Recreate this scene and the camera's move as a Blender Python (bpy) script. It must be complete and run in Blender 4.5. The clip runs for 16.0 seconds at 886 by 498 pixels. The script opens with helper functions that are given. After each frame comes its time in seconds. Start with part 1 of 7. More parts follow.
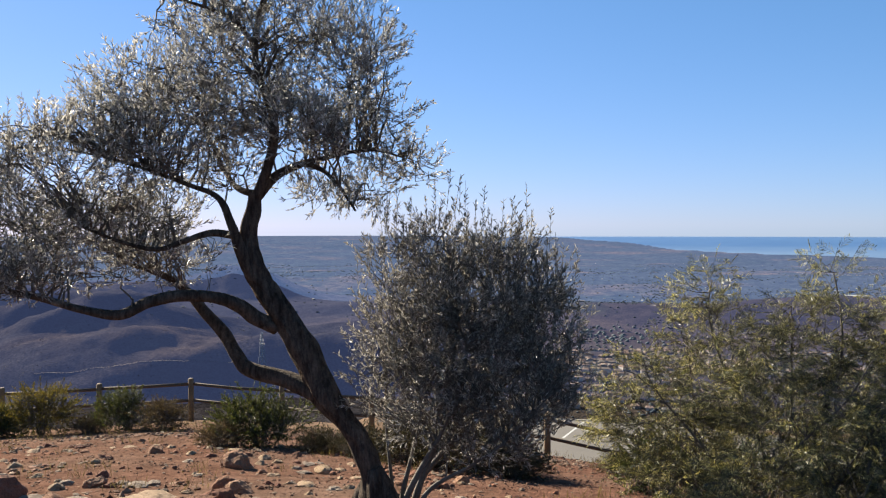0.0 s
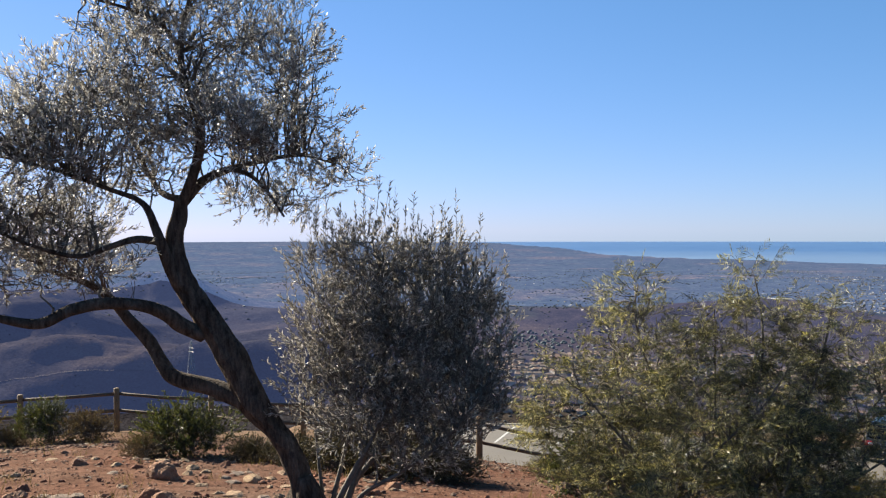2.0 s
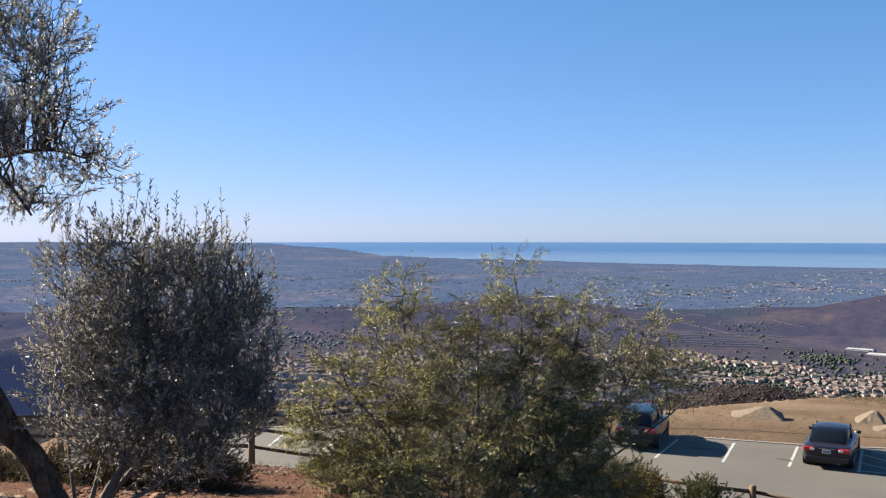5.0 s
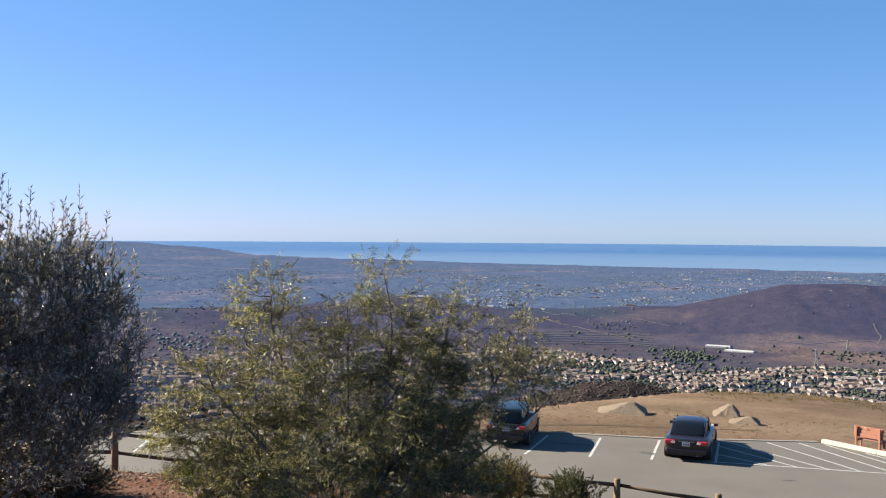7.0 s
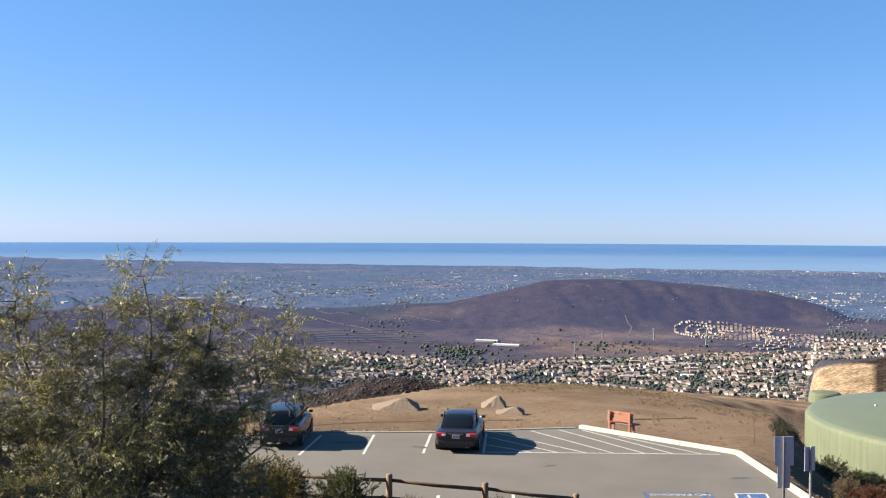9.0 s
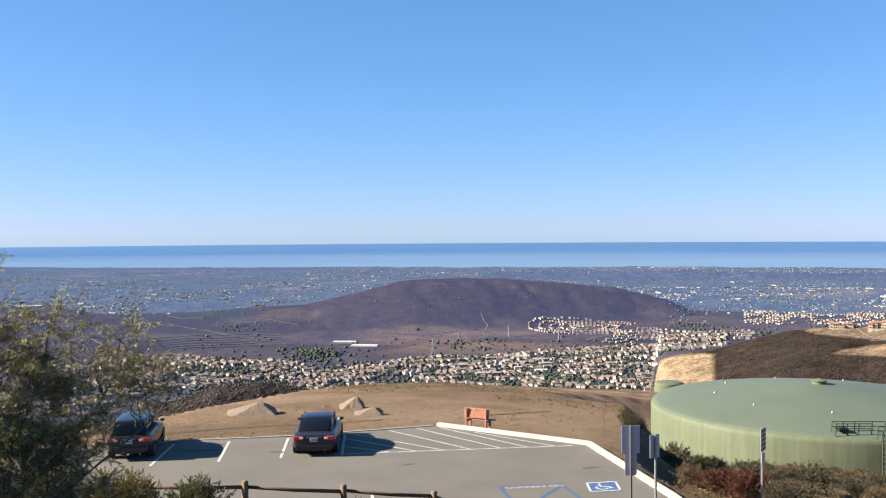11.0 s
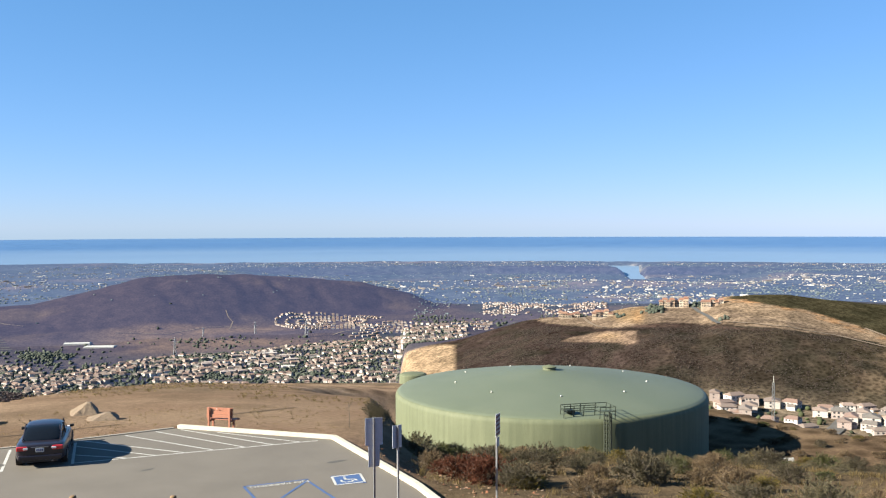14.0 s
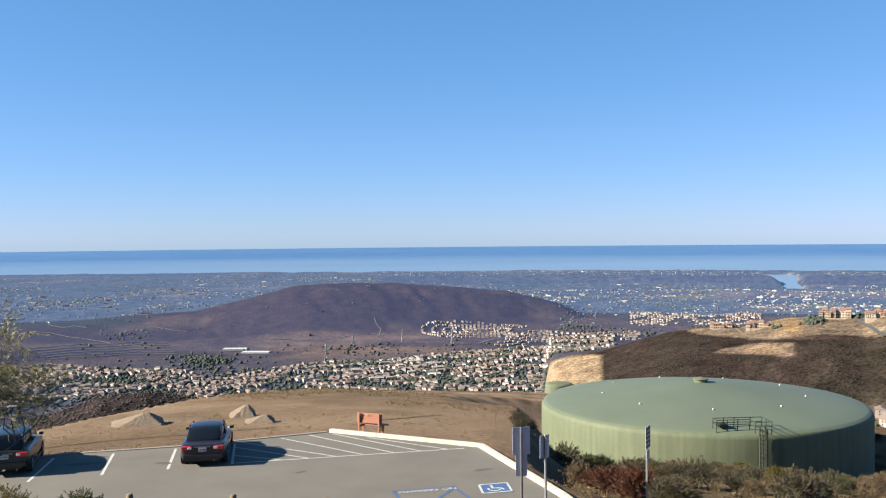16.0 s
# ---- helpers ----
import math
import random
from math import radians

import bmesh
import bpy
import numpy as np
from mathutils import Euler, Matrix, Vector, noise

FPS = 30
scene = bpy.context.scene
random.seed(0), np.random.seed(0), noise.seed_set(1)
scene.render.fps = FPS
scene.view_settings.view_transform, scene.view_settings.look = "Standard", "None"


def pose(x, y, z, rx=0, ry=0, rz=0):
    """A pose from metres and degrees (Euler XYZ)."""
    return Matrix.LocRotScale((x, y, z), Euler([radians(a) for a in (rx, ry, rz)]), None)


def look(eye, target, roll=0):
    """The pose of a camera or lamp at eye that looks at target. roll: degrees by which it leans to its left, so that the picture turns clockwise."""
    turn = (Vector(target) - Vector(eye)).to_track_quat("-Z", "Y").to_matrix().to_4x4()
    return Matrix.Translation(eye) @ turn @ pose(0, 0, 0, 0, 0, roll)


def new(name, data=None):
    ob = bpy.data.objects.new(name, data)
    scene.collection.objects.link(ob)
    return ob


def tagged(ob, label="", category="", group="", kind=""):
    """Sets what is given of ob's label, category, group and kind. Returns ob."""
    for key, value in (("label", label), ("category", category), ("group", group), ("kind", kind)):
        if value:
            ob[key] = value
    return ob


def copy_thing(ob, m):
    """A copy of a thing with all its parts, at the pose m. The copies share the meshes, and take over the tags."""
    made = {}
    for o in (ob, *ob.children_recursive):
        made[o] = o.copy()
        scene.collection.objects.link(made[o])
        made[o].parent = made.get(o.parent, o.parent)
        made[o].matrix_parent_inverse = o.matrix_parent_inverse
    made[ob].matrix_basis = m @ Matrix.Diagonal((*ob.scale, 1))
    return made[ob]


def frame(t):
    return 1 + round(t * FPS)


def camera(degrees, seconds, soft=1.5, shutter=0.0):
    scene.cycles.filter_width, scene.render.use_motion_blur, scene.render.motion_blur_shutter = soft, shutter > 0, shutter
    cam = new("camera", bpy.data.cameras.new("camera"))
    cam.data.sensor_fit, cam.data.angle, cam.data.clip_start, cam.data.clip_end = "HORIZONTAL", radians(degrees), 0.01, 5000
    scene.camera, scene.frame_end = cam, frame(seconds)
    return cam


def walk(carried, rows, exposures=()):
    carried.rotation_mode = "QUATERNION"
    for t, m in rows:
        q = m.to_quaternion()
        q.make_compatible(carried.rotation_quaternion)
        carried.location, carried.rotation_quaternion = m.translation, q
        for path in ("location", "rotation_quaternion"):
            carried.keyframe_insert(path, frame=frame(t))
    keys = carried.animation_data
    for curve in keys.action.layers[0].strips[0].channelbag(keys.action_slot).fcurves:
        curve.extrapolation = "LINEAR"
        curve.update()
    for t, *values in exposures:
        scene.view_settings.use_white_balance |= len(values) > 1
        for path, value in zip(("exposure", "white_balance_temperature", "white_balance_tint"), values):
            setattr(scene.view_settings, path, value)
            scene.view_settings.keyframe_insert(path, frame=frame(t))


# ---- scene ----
EYE = 9.3          # the eye above the car park, metres
ARM = 0.3          # the phone is held this far in front of the turning body


def ahead(yaw, pitch=0.0):
    """The way that lies yaw degrees to the left of +y and pitch degrees up."""
    a, p = radians(yaw), radians(pitch)
    return Vector((-math.sin(a) * math.cos(p), math.cos(a) * math.cos(p), math.sin(p)))


def held(yaw, pitch, roll):
    eye = Vector((0, 0, EYE)) + ARM * ahead(yaw)
    return look(eye, eye + ahead(yaw, pitch), roll)


cam = camera(50.05, 16.0, 1.2)
# seconds, yaw, pitch, roll in degrees
PATH = [
    (0, 46.62, -1.42, -0.07),
    (0.5, 46.18, -1.40, -0.11),
    (1, 45.66, -1.11, -0.09),
    (1.5, 44.91, -1.02, -0.09),
    (2, 42.54, -1.09, -0.19),
    (2.5, 40.74, -1.09, -0.27),
    (3, 38.55, -0.41, -0.37),
    (3.5, 36.29, -0.59, -0.43),
    (4, 33.96, -0.52, -0.52),
    (4.5, 31.40, -0.83, -0.29),
    (7, 21.56, -1.06, 0.40),
    (7.5, 19.41, -1.17, 0.38),
    (8, 16.27, -1.24, 0.58),
    (8.5, 11.56, -1.24, 0.39),
    (9, 7.99, -1.03, 0.24),
    (9.2, 6.46, -0.77, 0.18),
    (11.3, -2.12, -1.03, -0.31),
    (11.5, -3.36, -0.98, -0.22),
    (12, -6.32, -0.81, -0.18),
    (12.5, -8.92, -0.80, -0.30),
    (13, -11.57, -0.92, -0.03),
    (13.5, -13.86, -0.95, -0.23),
    (14, -15.83, -1.38, -0.22),
    (14.5, -18.12, -1.21, -0.11),
    (15, -17.91, -1.14, -0.51),
    (15.5, -14.98, -1.08, -0.74),
    (16, -7.09, -0.79, -0.54),
]
walk(cam, [(t, held(*turn)) for t, *turn in PATH],
     [(0, 1.87, 6850, 9), (2.5, 1.90, 6770, 9), (3.0, 1.90, 6740, 9), (3.5, 1.75, 6660, 9), (4.0, 1.89, 6720, 9), (4.5, 1.90, 6700, 9), (7, 1.96, 6640, 9), (8.5, 2.02, 6620, 9), (9, 2.06, 6640, 9), (12.5, 2.10, 6690, 7), (13, 2.13, 6720, 6), (14, 2.09, 6720, 6), (14.5, 2.05, 6700, 7), (15.0, 1.96, 6610, 6), (16, 1.96, 6610, 6)])

# ---- light ----
SUN_YAW, SUN_UP = 92.0, 27.0
world = bpy.data.worlds.new("sky")
scene.world = world
world.use_nodes = True
wn = world.node_tree
sky = wn.nodes.new("ShaderNodeTexSky")
sky.sky_type, sky.sun_disc = "NISHITA", False
sky.sun_elevation, sky.sun_rotation = radians(SUN_UP), radians(-SUN_YAW)
sky.altitude, sky.air_density, sky.dust_density, sky.ozone_density = 1500, 0.9, 0.35, 3.0
# the clear blue of a dry winter sky over a pale, warm horizon: strength and evenness of red, green and blue
apart, joined = wn.nodes.new("ShaderNodeSeparateColor"), wn.nodes.new("ShaderNodeCombineColor")
wn.links.new(sky.outputs[0], apart.inputs[0])
for k, (strong, even) in enumerate(((0.71, 0.87), (1.36, 0.62), (1.93, 0.66))):
    bent, scaled = wn.nodes.new("ShaderNodeMath"), wn.nodes.new("ShaderNodeMath")
    bent.operation, scaled.operation = "POWER", "MULTIPLY"
    bent.inputs[1].default_value, scaled.inputs[1].default_value = even, strong
    wn.links.new(apart.outputs[k], bent.inputs[0])
    wn.links.new(bent.outputs[0], scaled.inputs[0])
    wn.links.new(scaled.outputs[0], joined.inputs[k])
wn.links.new(joined.outputs[0], wn.nodes["Background"].inputs[0])
wn.nodes["Background"].inputs[1].default_value = 0.04
sun = new("sun", bpy.data.lights.new("sun", "SUN"))
sun.data.energy, sun.data.angle, sun.data.color = 5.0, radians(0.53), (1.0, 0.92, 0.78)
sun.matrix_world = look(ahead(SUN_YAW, SUN_UP) * 50, (0, 0, 0))

# ---- small tools ----
def place(yaw, dist, z):
    return ahead(yaw) * dist + Vector((0, 0, z))


def link_mesh(name, bm, material, smooth=False):
    me = bpy.data.meshes.new(name)
    bm.to_mesh(me)
    bm.free()
    if material:
        me.materials.append(material)
    if smooth:
        for p in me.polygons:
            p.use_smooth = True
    return me


def part(name, bm, material, parent=None, label="", smooth=False):
    """One mesh object, under a thing or under a part where one is given."""
    ob = new(name, link_mesh(name, bm, material, smooth))
    if parent:
        ob.parent = parent
    if label:
        ob["label"] = label
    return ob


def thing(name, label, category, m=None, group="", kind=""):
    """An Empty at the base of a thing."""
    ob = new(name)
    ob.empty_display_size = 0.2
    if m is not None:
        ob.matrix_world = m
    return tagged(ob, label, category, group, kind)


def box(bm, size, at=(0, 0, 0), turn=None, bevel=0.0):
    made = bmesh.ops.create_cube(bm, size=1)
    m = Matrix.Translation(at) @ (turn.to_4x4() if turn else Matrix()) @ Matrix.Diagonal((*size, 1))
    bmesh.ops.transform(bm, matrix=m, verts=made["verts"])
    if bevel:
        edges = list({e for v in made["verts"] for e in v.link_edges})
        bmesh.ops.bevel(bm, geom=edges, offset=bevel, segments=2, profile=0.6, affect="EDGES")
    return bm


def rod(bm, a, b, r0, r1=None, sides=8):
    a, b = Vector(a), Vector(b)
    made = bmesh.ops.create_cone(bm, cap_ends=True, segments=sides, radius1=r0, radius2=r0 if r1 is None else r1, depth=(b - a).length)
    turn = (b - a).to_track_quat("Z", "Y").to_matrix().to_4x4()
    bmesh.ops.transform(bm, matrix=Matrix.Translation((a + b) / 2) @ turn, verts=made["verts"])
    return bm


def tube(bm, points, radii, sides=8, wobble=0.0, rng=None):
    """A bent, tapered limb through the points; wobble makes its skin uneven."""
    points = [Vector(p) for p in points]
    rings, side = [], None
    for i, p in enumerate(points):
        along = (points[min(i + 1, len(points) - 1)] - points[max(i - 1, 0)]).normalized()
        if side is None:
            side = along.orthogonal().normalized()
        side = (side - along * side.dot(along)).normalized()
        other = along.cross(side)
        ring = []
        for k in range(sides):
            a = 2 * math.pi * k / sides
            r = radii[i] * (1 + (rng.uniform(-wobble, wobble) if rng else 0))
            ring.append(bm.verts.new(p + (side * math.cos(a) + other * math.sin(a)) * r))
        rings.append(ring)
    for lo, hi in zip(rings, rings[1:]):
        for k in range(sides):
            bm.faces.new((lo[k], lo[(k + 1) % sides], hi[(k + 1) % sides], hi[k]))
    bm.faces.new(rings[-1])
    bm.faces.new(rings[0][::-1])
    return bm


def smooth_line(points, radii, steps=5):
    """Catmull-Rom through the points and their radii."""
    p = [Vector(q) for q in points]
    out, rad = [], []
    for i in range(len(p) - 1):
        a, b, c, d = p[max(i - 1, 0)], p[i], p[i + 1], p[min(i + 2, len(p) - 1)]
        for s in range(steps):
            t = s / steps
            out.append(0.5 * (2 * b + (c - a) * t + (2 * a - 5 * b + 4 * c - d) * t * t + (3 * b - a - 3 * c + d) * t ** 3))
            rad.append(radii[i] + (radii[i + 1] - radii[i]) * t)
    return out + [p[-1]], rad + [radii[-1]]


def from_arrays(name, verts, faces, material, smooth=False):
    """A mesh from numpy arrays: verts n x 3, faces m x 3 or m x 4."""
    me = bpy.data.meshes.new(name)
    n, k = faces.shape
    me.vertices.add(len(verts))
    me.vertices.foreach_set("co", np.ascontiguousarray(verts, np.float32).ravel())
    me.loops.add(n * k)
    me.loops.foreach_set("vertex_index", np.ascontiguousarray(faces, np.int32).ravel())
    me.polygons.add(n)
    me.polygons.foreach_set("loop_start", np.arange(0, n * k, k, dtype=np.int32))
    me.polygons.foreach_set("loop_total", np.full(n, k, dtype=np.int32))
    me.polygons.foreach_set("use_smooth", np.full(n, smooth))
    me.materials.append(material)
    me.update(calc_edges=True)
    me.validate()
    return me


def hash2(ix, iy, seed):
    h = np.sin(ix * 127.1 + iy * 311.7 + seed * 74.7) * 43758.5453
    return h - np.floor(h)


def value_noise(x, y, seed=0):
    ix, iy = np.floor(x), np.floor(y)
    fx, fy = x - ix, y - iy
    fx, fy = fx * fx * (3 - 2 * fx), fy * fy * (3 - 2 * fy)
    a, b = hash2(ix, iy, seed), hash2(ix + 1, iy, seed)
    c, d = hash2(ix, iy + 1, seed), hash2(ix + 1, iy + 1, seed)
    return (a * (1 - fx) + b * fx) * (1 - fy) + (c * (1 - fx) + d * fx) * fy


def fbm(x, y, octaves=4, seed=0):
    total, amp = 0.0, 0.5
    for o in range(octaves):
        total = total + amp * (value_noise(x, y, seed + o) - 0.5) * 2
        x, y, amp = x * 2.03 + 17, y * 2.03 + 9, amp * 0.5
    return total


def ease(a, b, x):
    t = np.clip((x - a) / (b - a), 0, 1)
    return t * t * (3 - 2 * t)

# ---- materials ----
def material(name, rough=0.8, metal=0.0, spec=0.5):
    m = bpy.data.materials.new(name)
    m.use_nodes = True
    b = m.node_tree.nodes["Principled BSDF"]
    b.inputs["Roughness"].default_value = rough
    b.inputs["Metallic"].default_value = metal
    b.inputs["Specular IOR Level"].default_value = spec
    return m, m.node_tree.nodes, m.node_tree.links, b


def coords(nodes, links, scale=1.0, kind="Object"):
    tc = nodes.new("ShaderNodeTexCoord")
    mp = nodes.new("ShaderNodeMapping")
    mp.inputs["Scale"].default_value = (scale,) * 3 if isinstance(scale, (int, float)) else scale
    links.new(tc.outputs[kind], mp.inputs[0])
    return mp.outputs[0]


def noise_tex(nodes, links, vec, scale, detail=4.0, rough=0.6):
    n = nodes.new("ShaderNodeTexNoise")
    n.inputs["Scale"].default_value, n.inputs["Detail"].default_value, n.inputs["Roughness"].default_value = scale, detail, rough
    links.new(vec, n.inputs["Vector"])
    return n.outputs["Fac"]


def ramp(nodes, links, fac, stops):
    r = nodes.new("ShaderNodeValToRGB")
    while len(r.color_ramp.elements) < len(stops):
        r.color_ramp.elements.new(0.5)
    for e, (p, c) in zip(r.color_ramp.elements, stops):
        e.position, e.color = p, (*c, 1)
    links.new(fac, r.inputs[0])
    return r.outputs[0]


def blend(nodes, links, fac, a, b, mode="MIX"):
    n = nodes.new("ShaderNodeMix")
    n.data_type, n.blend_type = "RGBA", mode
    for value, socket in ((fac, n.inputs[0]), (a, n.inputs[6]), (b, n.inputs[7])):
        if isinstance(value, (int, float)):
            socket.default_value = value
        elif isinstance(value, tuple):
            socket.default_value = (*value, 1)
        else:
            links.new(value, socket)
    return n.outputs[2]


def bumped(nodes, links, b, height, strength=0.5, distance=0.02):
    n = nodes.new("ShaderNodeBump")
    n.inputs["Strength"].default_value, n.inputs["Distance"].default_value = strength, distance
    links.new(height, n.inputs["Height"])
    links.new(n.outputs[0], b.inputs["Normal"])


BASE_SCALE = 0.69      # base colours scaled down against the raised exposure, so that shade falls darker


def scaled_base(c):
    return tuple(v * BASE_SCALE for v in c)


def mottled(name, dark, light, scale=6.0, rough=0.8, metal=0.0, fine=60.0, bump=0.3, depth=0.01, spec=0.5, kind="Object"):
    """A surface of two colours mixed at two scales, with fine relief."""
    m, n, l, b = material(name, rough, metal, spec)
    v = coords(n, l, 1.0, kind)
    big, small = noise_tex(n, l, v, scale, 5.0), noise_tex(n, l, v, fine, 3.0)
    base = ramp(n, l, big, [(0.3, scaled_base(dark)), (0.7, scaled_base(light))])
    speck = ramp(n, l, small, [(0.3, (0.72,) * 3), (0.7, (1.12,) * 3)])
    l.new(blend(n, l, 1.0, base, speck, "MULTIPLY"), b.inputs["Base Color"])
    bumped(n, l, b, small, bump, depth)
    return m


def per_object(name, colours, rough=0.7, spec=0.4, island=False, grain=0.2):
    """Each object, or each island of a joined mesh, takes a colour of its own."""
    m, n, l, b = material(name, rough, 0.0, spec)
    if island:
        src = n.new("ShaderNodeNewGeometry").outputs["Random Per Island"]
    else:
        src = n.new("ShaderNodeObjectInfo").outputs["Random"]
    k = len(colours)
    base = ramp(n, l, src, [((i + 0.5) / k, scaled_base(c)) for i, c in enumerate(colours)])
    f = noise_tex(n, l, coords(n, l), 1.5, 4.0)
    tone = ramp(n, l, f, [(0.3, (1 - grain,) * 3), (0.7, (1 + grain,) * 3)])
    l.new(blend(n, l, 1.0, base, tone, "MULTIPLY"), b.inputs["Base Color"])
    return m


def covered(name, bump_scale, bump_depth, haze_glow=None, rough=0.95, fine=(0.75, 1.25), rugged=0.45):
    """Land: its colour is the cover laid down with the terrain, broken up by grain and, where asked, by dark shrubs."""
    m, n, l, b = material(name, rough, 0.0, 0.0)
    at = n.new("ShaderNodeAttribute")
    at.attribute_name = "cover"
    v = coords(n, l)
    f1, f2 = noise_tex(n, l, v, bump_scale, 6.0, 0.65), noise_tex(n, l, v, bump_scale * 5, 4.0, 0.7)
    tone = ramp(n, l, f1, [(0.32, (fine[0],) * 3), (0.68, (fine[1],) * 3)])
    tone2 = ramp(n, l, f2, [(0.3, (fine[0],) * 3), (0.7, (fine[1],) * 3)])
    col = blend(n, l, 1.0, blend(n, l, 1.0, at.outputs["Color"], tone, "MULTIPLY"), tone2, "MULTIPLY")
    v3 = n.new("ShaderNodeTexVoronoi")
    v3.inputs["Scale"].default_value = 0.28
    l.new(v, v3.inputs["Vector"])
    f3 = noise_tex(n, l, v, 0.05, 5.0, 0.6)
    clumps = ramp(n, l, v3.outputs["Distance"], [(0.15, (1 - rugged,) * 3), (0.75, (1 + rugged,) * 3)])
    patches = ramp(n, l, f3, [(0.35, (1 - rugged * 0.7,) * 3), (0.65, (1 + rugged * 0.7,) * 3)])
    rougher = blend(n, l, 1.0, clumps, patches, "MULTIPLY")
    col = blend(n, l, 1.0, col, blend(n, l, at.outputs["Alpha"], (1.0, 1.0, 1.0), rougher), "MULTIPLY")
    l.new(col, b.inputs["Base Color"])
    mix = n.new("ShaderNodeMath")
    mix.operation = "ADD"
    l.new(f1, mix.inputs[0])
    l.new(f2, mix.inputs[1])
    bumped(n, l, b, mix.outputs[0], 0.8, bump_depth)
    # painted haze: the far land gives off a faint blue light itself
    if haze_glow:
        b.inputs["Emission Color"].default_value = (*haze_glow, 1)
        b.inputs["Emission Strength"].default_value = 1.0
    return m


near_ground = covered("near_ground", 3.0, 0.05, fine=(0.7, 1.25))
# the distant sheets emit blue in place of hazy air
far_ground = covered("valley_land", 0.06, 1.2, haze_glow=(0.0075, 0.0105, 0.025), fine=(0.82, 1.18), rugged=0.26)
hill_ground = covered("hill_land", 0.06, 1.2, haze_glow=(0.0112, 0.0152, 0.034), fine=(0.82, 1.18), rugged=0.26)
plain_ground = covered("coastal_land", 0.05, 1.0, haze_glow=(0.022, 0.035, 0.074), fine=(0.75, 1.25), rugged=0.5)
# ---- the land ----
def squeeze(r):
    """Past 400 m the land is drawn in towards the viewer, and shrunk as much, so that the sea's edge stays within reach."""
    r = np.asarray(r, float)
    return np.where(r < 400, r, 400 + 1000 * np.log1p(np.maximum(r - 400, 0) / 1000))


def curve(x, table):
    xs, ys = zip(*sorted(table))
    return np.interp(x, xs, ys)


LOT_RIM = [(-36.0, 30.0), (-28.0, 36.2), (-11.4, 42.9), (-6.6, 43.6), (0.2, 45.7), (6.7, 41.4), (8.3, 32.9), (9.0, 24.5), (0.0, 27.0), (-9.0, 28.0), (-22.0, 26.5), (-30.0, 25.5)]


def outside(x, y, loop):
    """Metres by which points lie outside a loop; below zero inside it."""
    x, y = np.asarray(x, float), np.asarray(y, float)
    best, inside = np.full(x.shape, 1e9), np.zeros(x.shape, bool)
    for (ax, ay), (bx, by) in zip(loop, loop[1:] + loop[:1]):
        ex, ey = bx - ax, by - ay
        t = np.clip(((x - ax) * ex + (y - ay) * ey) / (ex * ex + ey * ey), 0, 1)
        best = np.minimum(best, np.hypot(x - ax - t * ex, y - ay - t * ey))
        crosses = (ay > y) != (by > y)
        inside ^= crosses & (x < (bx - ax) * (y - ay) / (by - ay + 1e-12) + ax)
    return np.where(inside, -best, best)


MESA_EDGE = [(85, 60), (60, 52), (45, 47), (38, 46), (20, 53), (14, 70), (6, 103), (0, 168), (-6, 215), (-14, 225), (-22, 190), (-28, 175), (-31.5, 165), (-33.9, 157), (-36.7, 147), (-39, 142), (-43.3, 147), (-60, 150)]
COAST = [(85, 88e3), (48, 88e3), (43, 60e3), (38, 34e3), (33, 21e3), (29, 18.3e3), (20, 15.2e3), (7, 14e3), (-2, 13.4e3), (-60, 13.2e3)]
TANK_YAW, TANK_DIST, TANK_R = -22.2, 126.0, 20.3
LAGOON_YAW = -27.0


def sea_level(r):
    return EYE - 500 - r * r / (2 * 7.33e6)


def hill(yaw, r, yaw0, r0, wide, deep, high):
    return high * np.exp(-((yaw - yaw0) / wide) ** 2 - ((r - r0) / deep) ** 2)


MID_CREST = [(14, -4.7), (10.9, -4.5), (7.6, -4.35), (4.9, -3.7), (2, -2.95), (0, -2.75), (-4, -2.82), (-8, -3.08), (-10.8, -3.34), (-13.8, -4.1), (-15.5, -4.9), (-18, -5.4)]
MID_FOOT = [(14, 2750), (10.9, 2600), (5, 2400), (1, 2400), (-2, 2480), (-5, 2680), (-8, 2900), (-12, 3080), (-14, 3150)]
FARM_CREST = [(36, -4.75), (32, -4.8), (29.8, -4.5), (27, -4.2), (24.4, -3.92), (22, -4.0), (19.8, -4.45), (17.8, -4.95), (14.4, -5.3), (11, -5.45), (9.5, -6.3)]
FARM_FOOT = [(36, 2650), (30, 2450), (22, 2400), (19, 2320), (14, 2220), (9, 2300)]


def long_hill(yaw, r, x, y, floor, crest, foot, top, back):
    """A long hill with a given skyline, its face cut by gullies that run down it."""
    rr = r + 60 * fbm(x / 220, y / 220, 3, 33)
    high = EYE + top * np.tan(np.radians(curve(yaw, crest)))
    f = np.clip((rr - curve(yaw, foot)) / (top - curve(yaw, foot)), 0, 1)
    face = 0.55 * f + 0.45 * f * f * (3 - 2 * f)
    cut = np.abs(fbm(x / 150 + y / 620, y / 520, 3, 46)) * 2.6
    cut = ease(0, 1, np.clip(0.8 - cut, 0, 1) * 1.25)
    rill = np.clip(0.7 - np.abs(fbm(x / 60 + y / 260, y / 210, 3, 48)) * 2.6, 0, 1)
    z = floor + (high - floor) * face * (1 - ease(top, back, rr))
    return z - (13 * cut + 8 * rill) * f ** 1.3 * (1.10 - f) * 2.4 * np.clip((high - floor) / 60, 0, 1)


FIELD_FALL = [(0, 0), (45, 0), (73, 3.35), (95, 5.85), (118, 9.15), (143, 13.2), (173, 18.0), (200, 22.3), (217, 25.0), (225, 26.3), (300, 38.0)]


